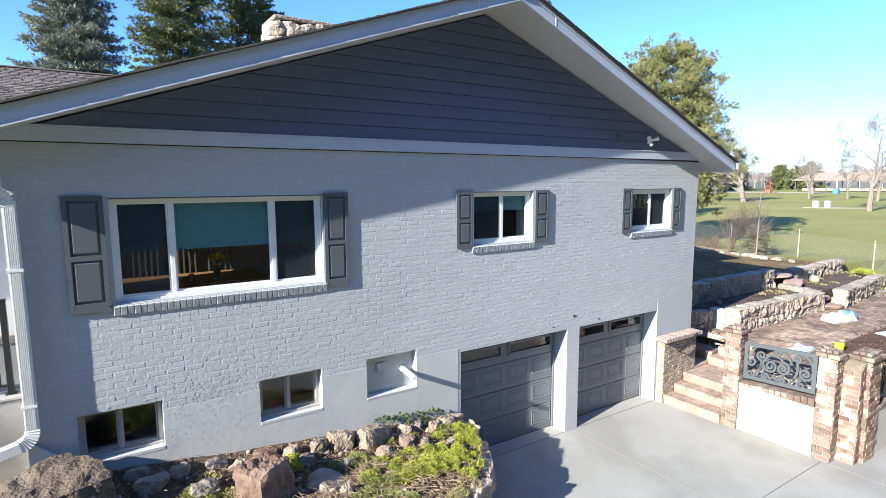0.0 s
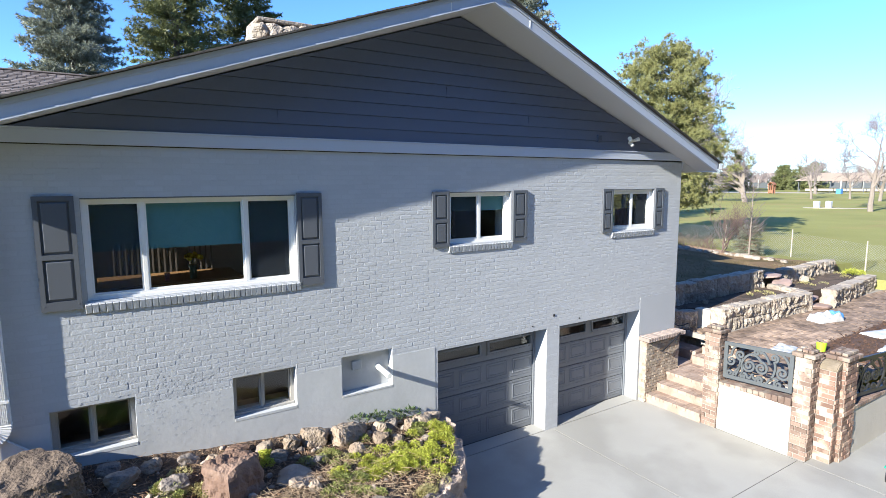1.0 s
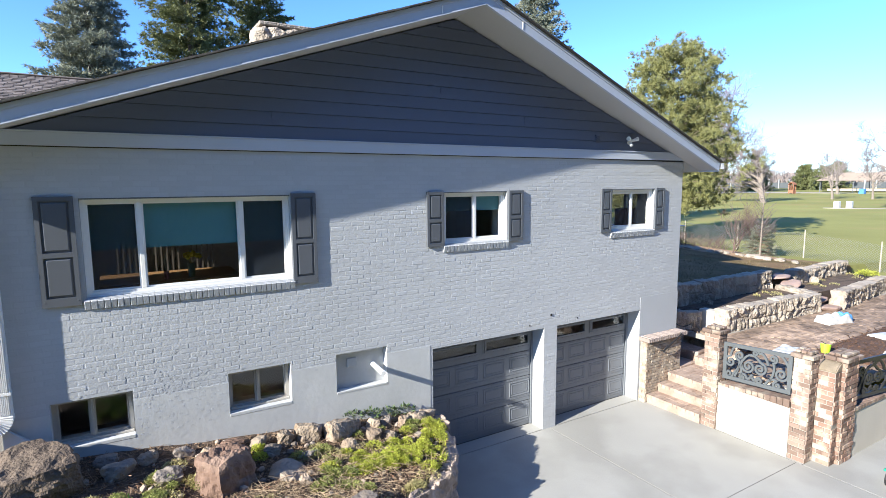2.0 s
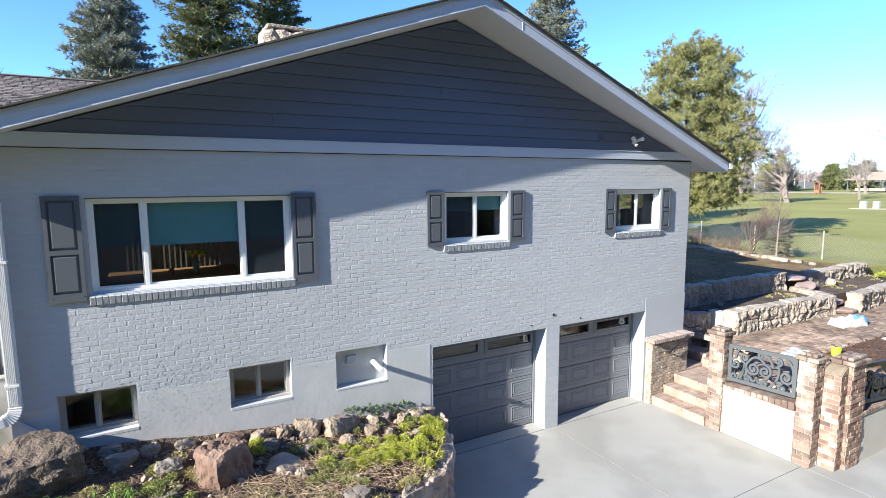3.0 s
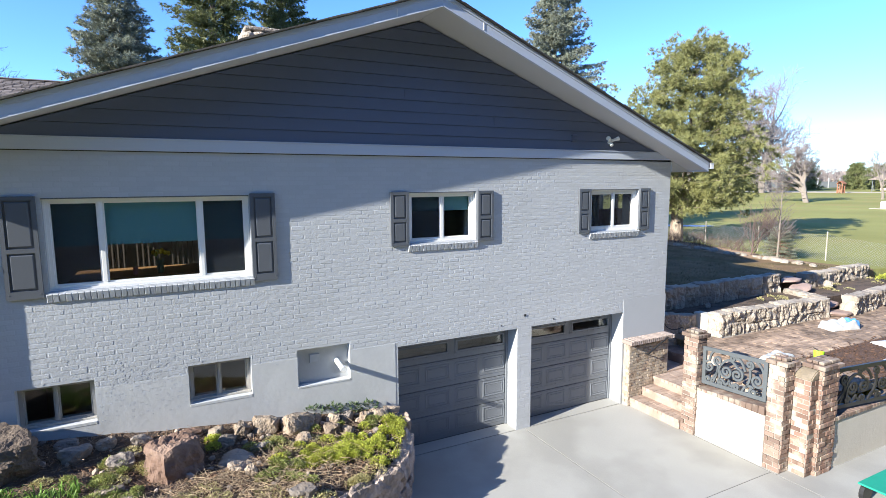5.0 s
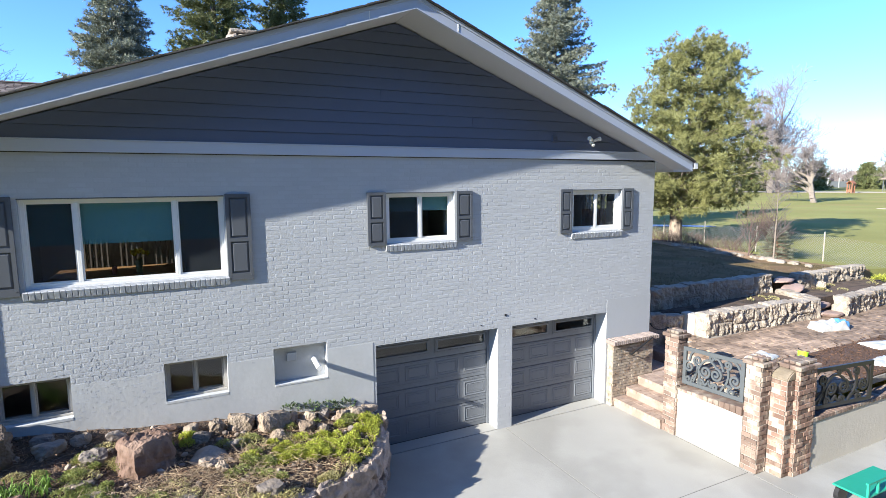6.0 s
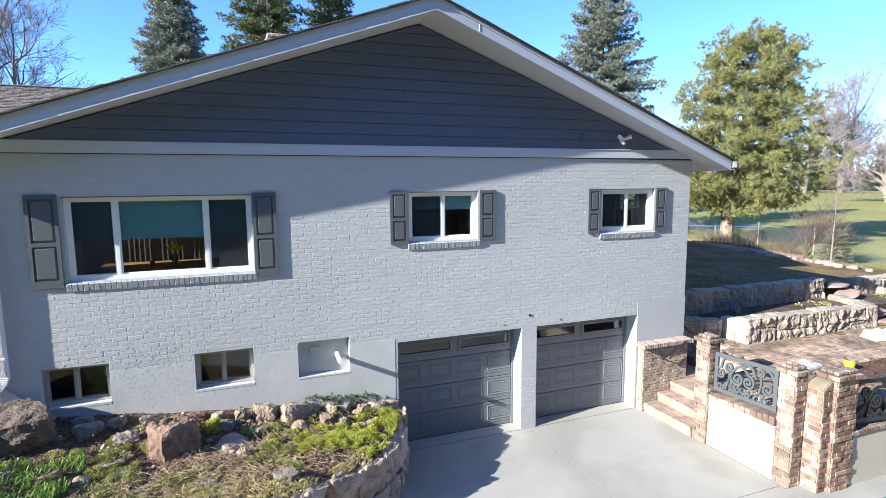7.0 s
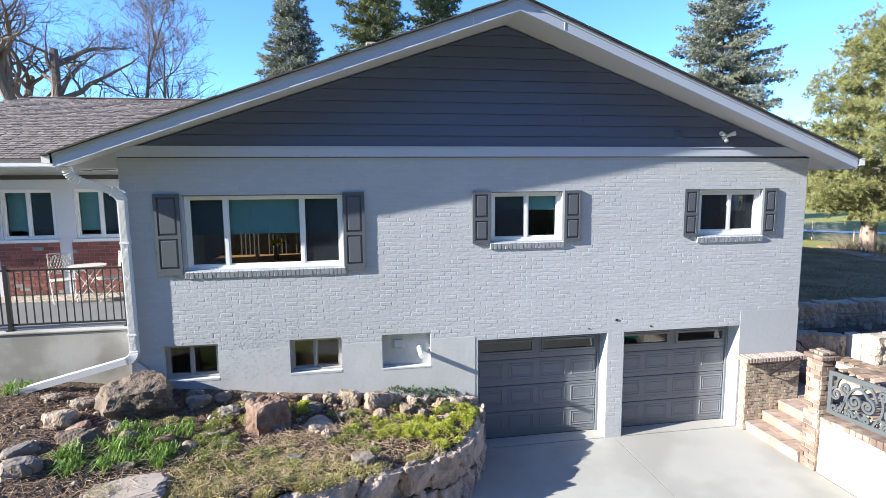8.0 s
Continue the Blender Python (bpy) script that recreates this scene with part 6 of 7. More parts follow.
# ---- fence ----
fence = thing("chain_link_fence", "grey chain-link fence between the yard and the course", "fence", (19, 3.3, 1.55))
LINE = [(19.4, -6.0), (19.2, 0.85), (18.95, 3.3), (19.6, 6.4), (20.4, 9.6), (21.2, 12.8), (22.0, 16.0), (22.8, 19.2)]
M_GALV = mat("galvanised", (0.4, 0.4, 0.38), 0.5, 0.1, 4, 40, 0.0, metal=0.6)
M_POST = mat("weathered_post", (0.36, 0.33, 0.28), 0.8, 0.15, 4, 40, 0.2)
wires = []
for (xa, ya), (xb, yb) in zip(LINE, LINE[1:]):
    za, zb = ground_height(xa, ya), ground_height(xb, yb)
    part("post", tubes("post", [((xa, ya, za - 0.1), (xa, ya, za + 1.12), 0.026, 0.024)], 8), M_POST, fence)
    L = math.hypot(xb - xa, yb - ya)
    n = int(L / 0.085)
    for k in range(-11, n):
        for s in (1, -1):
            f0, f1 = k / n, (k + 11) / n
            c0, c1 = max(f0, 0), min(f1, 1)
            h0, h1 = (c0 - f0) / (f1 - f0), (c1 - f0) / (f1 - f0)
            if s < 0:
                h0, h1 = 1 - h0, 1 - h1
            if c1 - c0 < 0.001:
                continue
            wires.append(((xa + (xb - xa) * c0, ya + (yb - ya) * c0, za + (zb - za) * c0 + 0.02 + 0.98 * h0), (xa + (xb - xa) * c1, ya + (yb - ya) * c1, za + (zb - za) * c1 + 0.02 + 0.98 * h1), 0.0028, 0.0028))
part("mesh", tubes("mesh", wires, 3), M_GALV, fence)

# ---- trees ----
def needles(name, tufts, n, length, width, material, seed, parent):
    """Sprays of needle blades; tufts: (centre, direction, size)."""
    g = np.random.default_rng(seed)
    c = np.array([t[0] for t in tufts])
    d = np.array([t[1] for t in tufts])
    s = np.array([t[2] for t in tufts])
    T = len(c)
    way = d[:, None, :] * 0.9 + g.normal(0, 0.62, (T, n, 3))
    way /= np.linalg.norm(way, axis=2, keepdims=True) + 1e-9
    side = np.cross(way, g.normal(0, 1, (T, n, 3)))
    side /= np.linalg.norm(side, axis=2, keepdims=True) + 1e-9
    ln = (s[:, None] * length * g.uniform(0.6, 1.2, (T, n)))[..., None]
    root = c[:, None, :] + g.normal(0, 0.12, (T, n, 3)) * s[:, None, None] * length
    tip = root + way * ln
    wd = side * width * 1.15 * s[:, None, None]
    V = np.stack([root + wd, tip, root - wd], axis=2).reshape(-1, 3)
    F = np.arange(len(V)).reshape(-1, 3)
    me = bpy.data.meshes.new(name)
    me.from_pydata(V.tolist(), [], F.tolist())
    return part(name, me, material, parent)


def conifer(name, x, y, z, height, radius, material, label, seed, bare=0.1, whorls=26, per=7, n=12, length=0.34, width=0.03, droop=-0.1, power=0.8, size=1.0, lean=0.0, twigs=5, group="", pad=False, step=0.34, bark=None):
    """A conifer: whorls of limbs that carry flat pads of sprays, or round clumps of them."""
    r = random.Random(seed)
    t = thing(name, label, "tree", (x, y, z), group)
    top = Vector((x + lean, y, z + height))
    rt = height * 0.014 + 0.05
    trunk = [(Vector((x, y, z - 0.2)), Vector((x + lean * 0.5, y, z + height * 0.5)), rt, rt * 0.5), (Vector((x + lean * 0.5, y, z + height * 0.5)), top, rt * 0.5, 0.01)]
    tufts, limbs = [], []
    for k in range(whorls):
        f = bare + (1 - bare) * (k + r.uniform(-0.3, 0.3)) / whorls
        f = min(max(f, bare), 0.985)
        zz = z + height * f
        full = radius * (1 - (f - bare) / (1 - bare)) ** power
        if f < bare + 0.12:
            full *= 0.75
        b = Vector((x + lean * f, y, zz))
        turn = r.uniform(0, 6.283)
        for q in range(per):
            a = turn + 6.283 * q / per + r.gauss(0, 0.3)
            L = full * r.uniform(0.66, 1.12) + 0.15
            out = Vector((math.cos(a), math.sin(a), 0))
            across = Vector((-out.y, out.x, 0))
            rise = droop + r.uniform(-0.1, 0.1) + 0.6 * f * f
            e = b + out * L + Vector((0, 0, rise * L))
            limbs.append((b, b.lerp(e, 0.9), 0.025 * (1 - f) + 0.01, 0.006))
            m = max(2, int(L / step))
            for i in range(m):
                g = (0.15 if pad else 0.3) + (0.85 if pad else 0.7) * (i + 1) / m
                p = b.lerp(e, g) + Vector((0, 0, 0.12 * L * (g - 0.5) ** 2 if pad else 0))
                if pad:
                    fuzz = min(1.0, radius / 2.5)
                    half = 0.16 * fuzz + 0.3 * L * min(g, 1.25 - g)
                    inner = g < 0.5
                    for c in range(3 if inner else twigs):
                        lat = r.uniform(-1, 1)
                        o = across * lat * half + out * r.uniform(-0.15, 0.15) * fuzz - Vector((0, 0, abs(lat) * half * 0.3 + r.uniform(-0.07, 0.12) * fuzz))
                        way = out * 0.75 + across * lat * 0.8 + Vector((0, 0, r.uniform(-0.15, 0.45)))
                        tufts.append((tuple(p + o), tuple(way.normalized()), r.uniform(0.75, 1.3) * size * (2.3 if inner and fuzz > 0.9 else 1.0)))
                else:
                    if g < 0.75 and length < 0.5:
                        tufts.append((tuple(p), tuple((out + Vector((0, 0, 0.3))).normalized()), 1.7 * size))
                    heart = p + Vector((r.gauss(0, 1), r.gauss(0, 1), r.gauss(0, 0.7))) * 0.17 * L ** 0.5 * size
                    for c in range(twigs):
                        o = Vector((r.gauss(0, 1), r.gauss(0, 1), r.gauss(0, 0.8)))
                        way = o.normalized() * 0.8 + out * 0.35 + Vector((0, 0, 0.45))
                        tufts.append((tuple(heart + o * 0.115 * size), tuple(way.normalized()), r.uniform(0.7, 1.25) * size))
    part("trunk", tubes("trunk", trunk, 10), bark or M_BARK, t, "brown bark")
    part("branchwork", tubes("branchwork", limbs, 4), bark or M_BARK, t, kind="stuff")
    needles("crown", tufts, n, length, width, material, seed, t)
    return t


pine = conifer("pine_tree", 20.1, 11.0, 1.75, 9.65, 4.1, M_PINE, "tall bushy yellow-green pine at the lawn edge", 5, bare=0.17, whorls=27, per=10, n=19, length=0.18, width=0.008, droop=0.06, power=0.5, twigs=14, size=1.0, step=0.46, lean=0.9, bark=M_PINEBARK)
part("fork", tubes("fork", [((20.0, 11.0, 2.6), (20.9, 10.7, 5.2), 0.22, 0.12), ((19.9, 11.0, 2.6), (19.5, 11.2, 5.2), 0.2, 0.12), ((20.0, 11.0, 1.6), (20.0, 11.0, 2.7), 0.36, 0.3)], 10), M_PINEBARK, pine, "pale brown forked trunk")
for x, y, z, h, w, seed in ((18.7, 19.5, 1.9, 16.0, 5.4, 11), (-4.9, 20.5, 2.0, 13.0, 3.7, 12)):
    conifer("spruce_tree", x, y, z, h, w, M_SPRUCE, "tall blue-green spruce behind the house", seed, bare=0.04, whorls=36, per=9, n=14, length=0.15, width=0.0115, droop=-0.16, power=0.85, twigs=11, group="spruces", pad=True, step=0.26, bark=M_TWIG)
for x, y, h, w, seed in ((-0.5, 24.0, 19.0, 3.6, 13), (3.6, 26.5, 19.5, 3.3, 14)):
    conifer("conifer_tree", x, y, 2.0, h, w, M_DARKCON, "dark green conifer behind the house", seed, bare=0.04, whorls=38, per=9, n=13, length=0.16, width=0.013, droop=-0.1, power=0.7, twigs=10, group="dark conifers", pad=True, step=0.28, bark=M_TWIG)
conifer("small_spruce", 18.1, 4.55, 1.7, 1.25, 0.72, M_SPRUCE, "small blue-green spruce by the fence", 15, bare=0.06, whorls=9, per=9, n=9, length=0.1, width=0.007, droop=-0.08, power=0.95, twigs=5, size=0.7, pad=True, step=0.09)


def bare_tree(name, x, y, z, height, seed, material, label, trunk=0.3, lean=(0, 0), levels=4, spread=0.8, first=0.3, group="", wave=0.16, twig=None, stem=0.72, reach=1.0, category="tree", kids=None):
    """A leafless tree: wavy limbs with side branches all along them."""
    r = random.Random(seed)
    t = thing(name, label, category, (x, y, z), group)
    big, fine = [], []
    thin = max(min(0.008, trunk * 0.12), 0.00023 * math.hypot(x, y))
    kids = kids or ({4: 7, 3: 6, 2: 7, 1: 6} if stem > 0.5 else {4: 8, 3: 8, 2: 7, 1: 5})

    def grow(p, d, L, rad, k):
        n = 3 + 2 * k if k < levels else 10
        line = [(p, d, rad)]
        for i in range(n):
            w = wave * (0.6 if k == levels else 1.6)
            d = (d + Vector((r.gauss(0, w), r.gauss(0, w), r.gauss(0, w * 0.8) + 0.05))).normalized()
            q = p + d * L / n
            taper = 0.35 if k == levels and stem < 0.5 else 0.93
            r0 = max(rad * (1 - taper * i / n), thin)
            r1 = max(rad * (1 - taper * (i + 1) / n), thin * 0.8)
            (big if k >= levels - 1 else fine).append((p, q, r0, r1))
            p = q
            line.append((p, d, r1))
        if k == 0:
            return
        for c in range(kids[k]):
            f = first + (1 - first) * (c + r.random()) / kids[k] if k == levels else r.uniform(0.2, 1.0)
            at, way, local = line[min(int(f * n), n)]
            u = Matrix.Rotation(r.uniform(0, 6.283), 3, way) @ way.orthogonal().normalized()
            grow(at, (way + u * spread * r.uniform(0.6, 1.4) + Vector((0, 0, 0.1))).normalized(), L * r.uniform(0.42, 0.66) * (1.15 - 0.4 * f) * (reach if k == levels else 1.0), local * r.uniform(0.5, 0.75), k - 1)

    grow(Vector((x, y, z - 0.2)), Vector((lean[0], lean[1], 1)).normalized(), height * stem, trunk, levels)
    part("trunk", tubes("trunk", big, 7), material, t)
    part("crown", tubes("crown", fine, 3), twig or M_TWIG, t, "bare winter twigs")
    return t


for x, y, h, seed, rad, lean in ((-23.9, 36.0, 27, 21, 0.46, (-0.03, 0)), (-25.4, 36.0, 27, 22, 0.5, (0.07, 0)), (-26.0, 36.0, 25, 25, 0.42, (-0.2, 0))):
    bare_tree("bare_tree", x, y, 2.2, h, seed, M_GREYBARK2, "big gnarled leafless tree behind the wing", rad, lean, group="leafless trees", wave=0.19, spread=1.1, first=0.72, stem=0.49, reach=1.3, kids={4: 6, 3: 5, 2: 5, 1: 4})
for x, y, h, seed, rad, lean, reach, kids in ((-18.4, 36.0, 19, 23, 0.3, (0.24, 0), 0.85, {4: 8, 3: 6, 2: 8, 1: 6}), (-19.3, 36.6, 24, 24, 0.27, (-0.03, 0), 0.62, {4: 9, 3: 6, 2: 7, 1: 5}), (-20.3, 35.6, 16, 26, 0.2, (-0.18, 0), 0.8, {4: 6, 3: 4, 2: 5, 1: 4}), (-21.2, 36.2, 17, 31, 0.17, (-0.2, 0), 0.7, {4: 6, 3: 4, 2: 5, 1: 4})):
    bare_tree("bare_tree", x, y, 2.2, h, seed, M_TWIG, "slim leafless tree behind the wing", rad, lean, group="leafless trees", wave=0.15, spread=0.72, first=0.3, reach=reach, kids=kids)
for x, y, z, h, seed, rad, levels, stem, reach in ((68.5, 31.8, 1.9, 18, 25, 0.36, 4, 0.2, 3.4), (104, 60.5, 2.0, 30, 26, 0.7, 4, 0.4, 2.0), (85, 31, 1.95, 10.5, 27, 0.2, 3, 0.5, 1.2), (57.4, 14.0, 1.8, 13.0, 39, 0.25, 4, 0.62, 0.95), (88.6, 27.4, 1.95, 9.5, 37, 0.18, 3, 0.5, 1.2), (83, 21.9, 1.95, 10, 38, 0.22, 3, 0.45, 1.3), (98, 63, 2.0, 26, 33, 0.6, 4, 0.4, 2.0), (110, 62.5, 2.0, 24, 34, 0.5, 3, 0.4, 1.8),
                                                  (110, 41, 2.1, 11, 28, 0.3, 3, 0.5, 1.3), (100, 74, 2.1, 17, 29, 0.5, 3, 0.5, 1.3)):
    bare_tree("bare_tree", x, y, z, h, seed, M_PALEBARK, "pale leafless cottonwood on the golf course", rad, levels=levels, group="leafless trees", wave=0.16, spread=0.95, first=0.3, twig=M_FARTWIG, stem=stem, reach=reach)
sap = thing("sapling", "thin leafless sapling by the fence", "tree", (16.9, 3.9, 1.75))
part("trunk", tubes("trunk", [((16.9, 3.9, 1.7), (16.9, 3.88, 3.2), 0.035, 0.026), ((16.9, 3.88, 3.2), (16.93, 3.9, 4.7), 0.026, 0.008)], 7), M_PALEBARK, sap)
segs = []
r = random.Random(43)
for i in range(46):
    h = r.uniform(0.25, 1.0)
    p = Vector((16.9, 3.9, 1.75 + 2.9 * h))
    a = r.uniform(0, 6.28)
    d = Vector((math.cos(a), math.sin(a), r.uniform(0.7, 1.6))).normalized()
    q = p + d * (1.1 - 0.6 * h) * r.uniform(0.5, 1.0)
    segs.append((p, q, 0.009, 0.004))
    for _ in range(3):
        u = p.lerp(q, r.uniform(0.4, 1.0))
        segs.append((u, u + (d + Vector((r.gauss(0, 0.5), r.gauss(0, 0.5), 0.2))).normalized() * r.uniform(0.15, 0.35), 0.004, 0.002))
part("crown", tubes("crown", segs, 4), M_TWIG, sap, "thin bare twigs")
bare_tree("leafless_bush", 17.6, 5.4, 1.8, 3.9, 51, M_REDTWIG, "reddish-brown leafless shrub by the fence", 0.035, (0.1, -0.1), group="", levels=3, stem=0.2, reach=4.4, first=0.1, spread=0.55, wave=0.09, twig=M_REDTWIG, category="bush")
bare_tree("leafless_bush", 18.5, 5.0, 1.75, 3.2, 52, M_REDTWIG, "reddish-brown leafless shrub by the fence", 0.03, (0.1, -0.1), group="", levels=3, stem=0.2, reach=4.4, first=0.1, spread=0.55, wave=0.09, twig=M_REDTWIG, category="bush")
segs = []
r = random.Random(58)
for i in range(300):
    f = r.random()
    p = Vector((18.6 + r.gauss(0, 0.25) + 0.6 * f, 6.2 + 5.5 * f, 1.7))
    d = Vector((r.gauss(0, 0.5), r.gauss(0, 0.5), 1)).normalized()
    L = r.uniform(0.25, 0.8)
    segs.append((p, p + d * L, 0.008, 0.003))
    for _ in range(3):
        u = p + d * L * r.uniform(0.3, 0.9)
        segs.append((u, u + (d + Vector((r.gauss(0, 0.7), r.gauss(0, 0.7), 0))).normalized() * L * 0.5, 0.004, 0.002))
tagged(part("brush", tubes("brush", segs, 3), M_REDTWIG), "low brown brush along the wire fence", "brush", kind="stuff")
# stones that edge the lawn
for i in range(26):
    f = i / 25
    x, y = 18.1 - 1.5 * f + rnd.uniform(-0.15, 0.15), 9.5 - 7.0 * f + rnd.uniform(-0.2, 0.2)
    s = rnd.uniform(0.2, 0.5)
    make_rock("edging_stone", (x, y, ground_height(x, y) + s * 0.1), (s, s * 0.8, s * 0.5), rnd.uniform(0, 180), M_STONE, 800 + i, "pale sandstone edging stone along the lawn", "edging stones", rough=0.2, sub=2)
M_DIRT = mat("sandy_dirt", (0.36, 0.24, 0.15), 0.95, 0.25, 2, 30, 0.8, other=(0.22, 0.15, 0.09), mixscale=1.2)

# ---- golf course and distance ----
M_SHED = mat("brown_timber", (0.3, 0.13, 0.07), 0.8, 0.15, 2, 20, 0.2)
M_ROOFFAR = mat("far_roof", (0.33, 0.26, 0.2), 0.9, 0.12, 0.5, 10, 0.2)
M_WALLFAR = mat("far_wall", (0.5, 0.42, 0.34), 0.9, 0.1, 0.5, 10, 0.1)
M_SAND = mat("bunker_sand", (0.4, 0.355, 0.275), 0.95, 0.08, 0.3, 6, 0.2)
for x, y in ((60.5, 19.9), (61.6, 19.2)):
    bx = solid("utility_box", boxed(x - 0.26, x + 0.26, y - 0.26, y + 0.26, 1.75, 2.55, bevel=0.06), M_BAG, "pale cabinet standing on the fairway", "cabinet", "fairway cabinets")


def ribbon(name, pts, z, material, label, category):
    bm = bmesh.new()
    prism(bm, [(x, y, z) for x, y in pts], (0, 0, 0.04))
    return tagged(part(name, bm, material), label, category, kind="structure")


def oval(cx, cy, a, b, turn, n=24, wob=0.15, seed=1):
    r = random.Random(seed)
    ph = [r.uniform(0, 6) for _ in range(3)]
    out = []
    for i in range(n):
        t = 2 * math.pi * i / n
        q = 1 + wob * math.sin(2 * t + ph[0]) + wob * 0.6 * math.sin(3 * t + ph[1])
        x, y = a * q * math.cos(t), b * q * math.sin(t)
        c, s = math.cos(radians(turn)), math.sin(radians(turn))
        out.append((cx + c * x - s * y, cy + s * x + c * y))
    return out


ribbon("cart_path", oval(61.2, 18.4, 2.6, 1.0, -60, seed=4), ground_height(60, 20) - 0.01, M_SAND, "pale worn patch round the fairway cabinets", "path")
ribbon("sand_strip", oval(112, 62, 40, 6, -58, seed=5, wob=0.08), 2.15, M_SAND, "tan bare strip before the far fence", "ground")
ribbon("bunker", oval(88, 72, 8, 2.5, -50, seed=6), 2.0, M_SAND, "pale sand bunker on the golf course", "bunker")
M_WATER = mat("pond_water", (0.05, 0.12, 0.38), 0.35, 0.1, 0.5, 6, 0.15, depth=0.02)
ribbon("pond", oval(26.2, 19.6, 4.2, 0.8, -42, seed=7), 1.63, M_WATER, "small blue pond beyond the fence", "water")
ribbon("dirt_border", oval(17.7, 6.6, 5.6, 0.95, 77, n=40, wob=0.13, seed=9), 1.725, M_DIRT, "sandy planting border along the fence", "soil")
far_fence = thing("far_fence", "dark far fence beyond the golf course", "fence", (120, 50, 2.2))
for k in range(60):
    f = k / 59
    x, y = 190 - 62 * f, 6 + 128 * f
    part("post", boxed(x - 0.12, x + 0.12, y - 0.12, y + 0.12, 2.2, 5.0), M_GALV if k % 3 else M_BAG, far_fence)
bm = bmesh.new()
prism(bm, [(190, 6, 2.5), (128, 134, 2.5), (128.2, 134.1, 2.5), (190.2, 6.1, 2.5)], (0, 0, 1.6))
part("panel", bm, mat("far_fence_panel", (0.08, 0.09, 0.1), 0.8, 0.2, 0.3, 3, 0.0), far_fence)
for k, (x, y, w, turn, h) in enumerate(((250, 62, 34, -65, 3.6), (255, 110, 30, -60, 3.4), (262, 20, 34, -70, 3.6))):
    hs = thing("far_house", "low tan house with a brown roof far off", "house", (x, y, 2.2), "far houses")
    m = pose(x, y, 2.2, 0, 0, turn)
    bm = boxed(-w / 2, w / 2, -4, 4, 0, h, m=m)
    wl = part("wall", bm, M_WALLFAR, hs)
    bm = bmesh.new()
    prism(bm, [(-w / 2 - 0.8, -4.8, h), (w / 2 + 0.8, -4.8, h), (w / 2 - 3, 0, h + 2.2), (-w / 2 + 3, 0, h + 2.2)], (0, 0, 0.2))
    prism(bm, [(-w / 2 - 0.8, 4.8, h), (w / 2 + 0.8, 4.8, h), (w / 2 - 3, 0, h + 2.2), (-w / 2 + 3, 0, h + 2.2)], (0, 0, 0.2))
    bmesh.ops.transform(bm, matrix=m, verts=bm.verts[:])
    part("roof", bm, M_ROOFFAR, hs)
    for i in range(int(w / 4)):
        for s in (-4.06, 4.0):
            part("window", boxed(-w / 2 + 1.5 + 4 * i, -w / 2 + 3.3 + 4 * i, s, s + 0.06, 1.0, 2.4, m=m), M_DARKGLASS, hs)
PX, PY = 132.0, 41.5
pavilion = thing("pavilion", "long open pavilion with a tan hipped roof", "shelter", (PX, PY, 2.1))
pm = pose(PX, PY, 2.1, 0, 0, -68)
bm = bmesh.new()
ring = [bm.verts.new(pm @ Vector(p)) for p in ((-12, -4, 2.5), (12, -4, 2.5), (12, 4, 2.5), (-12, 4, 2.5))]
ridge_line = [bm.verts.new(pm @ Vector(p)) for p in ((-8.5, 0, 4.2), (8.5, 0, 4.2))]
for q in ((ring[0], ring[1], ridge_line[1], ridge_line[0]), (ring[2], ring[3], ridge_line[0], ridge_line[1]), (ring[1], ring[2], ridge_line[1]), (ring[3], ring[0], ridge_line[0]), ring[::-1]):
    bm.faces.new(q)
part("roof", bm, M_ROOFFAR, pavilion, "tan shingle roof")
for k in range(9):
    for sy in (-3.5, 3.5):
        part("post", boxed(-11.25 + 2.82 * k, -11.1 + 2.82 * k, sy - 0.07, sy + 0.07, 0, 2.5, m=pm), M_IRON, pavilion)
part("bench_row", boxed(-10, 10, -0.4, 0.4, 0.3, 0.8, m=pm), M_WALLFAR, pavilion)
bx = solid("storage_bin", boxed(114.6, 115.5, 38.6, 39.5, 2.05, 3.1, bevel=0.08), M_BLUE, "blue storage bin near the far fence", "bin")
KX, KY = 109.6, 48.7
shed = thing("timber_kiosk", "small brown timber kiosk on the course", "shelter", (KX, KY, 2.1))
for x in (-0.4, 0.4):
    for y in (-0.4, 0.4):
        part("post", boxed(KX + x - 0.08, KX + x + 0.08, KY + y - 0.08, KY + y + 0.08, 2.05, 3.9), M_SHED, shed)
part("wall", boxed(KX - 0.38, KX + 0.38, KY - 0.38, KY + 0.38, 2.3, 2.8), M_SHED, shed)
for s in (-1, 1):
    part("roof", prism(bmesh.new(), [(KX - 0.6, KY + s * 0.6, 3.85), (KX + 0.6, KY + s * 0.6, 3.85), (KX + 0.6, KY, 4.35), (KX - 0.6, KY, 4.35)], (0, 0, 0.1)), M_SHED, shed)


for k, (x, y, w, h) in enumerate(((131, 67, 3, 6.5), (142, 62, 3, 6), (150, 61, 3, 5.5), (158, 62, 3.2, 7), (136, 72, 3, 6), (108, 84, 5, 9), (128, 80, 6, 10), (92, 88, 5, 9), (76, 105, 7, 11), (118, 74, 4, 7))):
    conifer("far_evergreen", x, y, 2.1, h, w, M_DARKCON, "dark evergreen beyond the golf course", 900 + k, bare=0.05, whorls=11, per=7, n=9, length=0.4, width=0.04, droop=0.0, power=0.55, twigs=4, size=1.6, step=0.7, group="far evergreens")
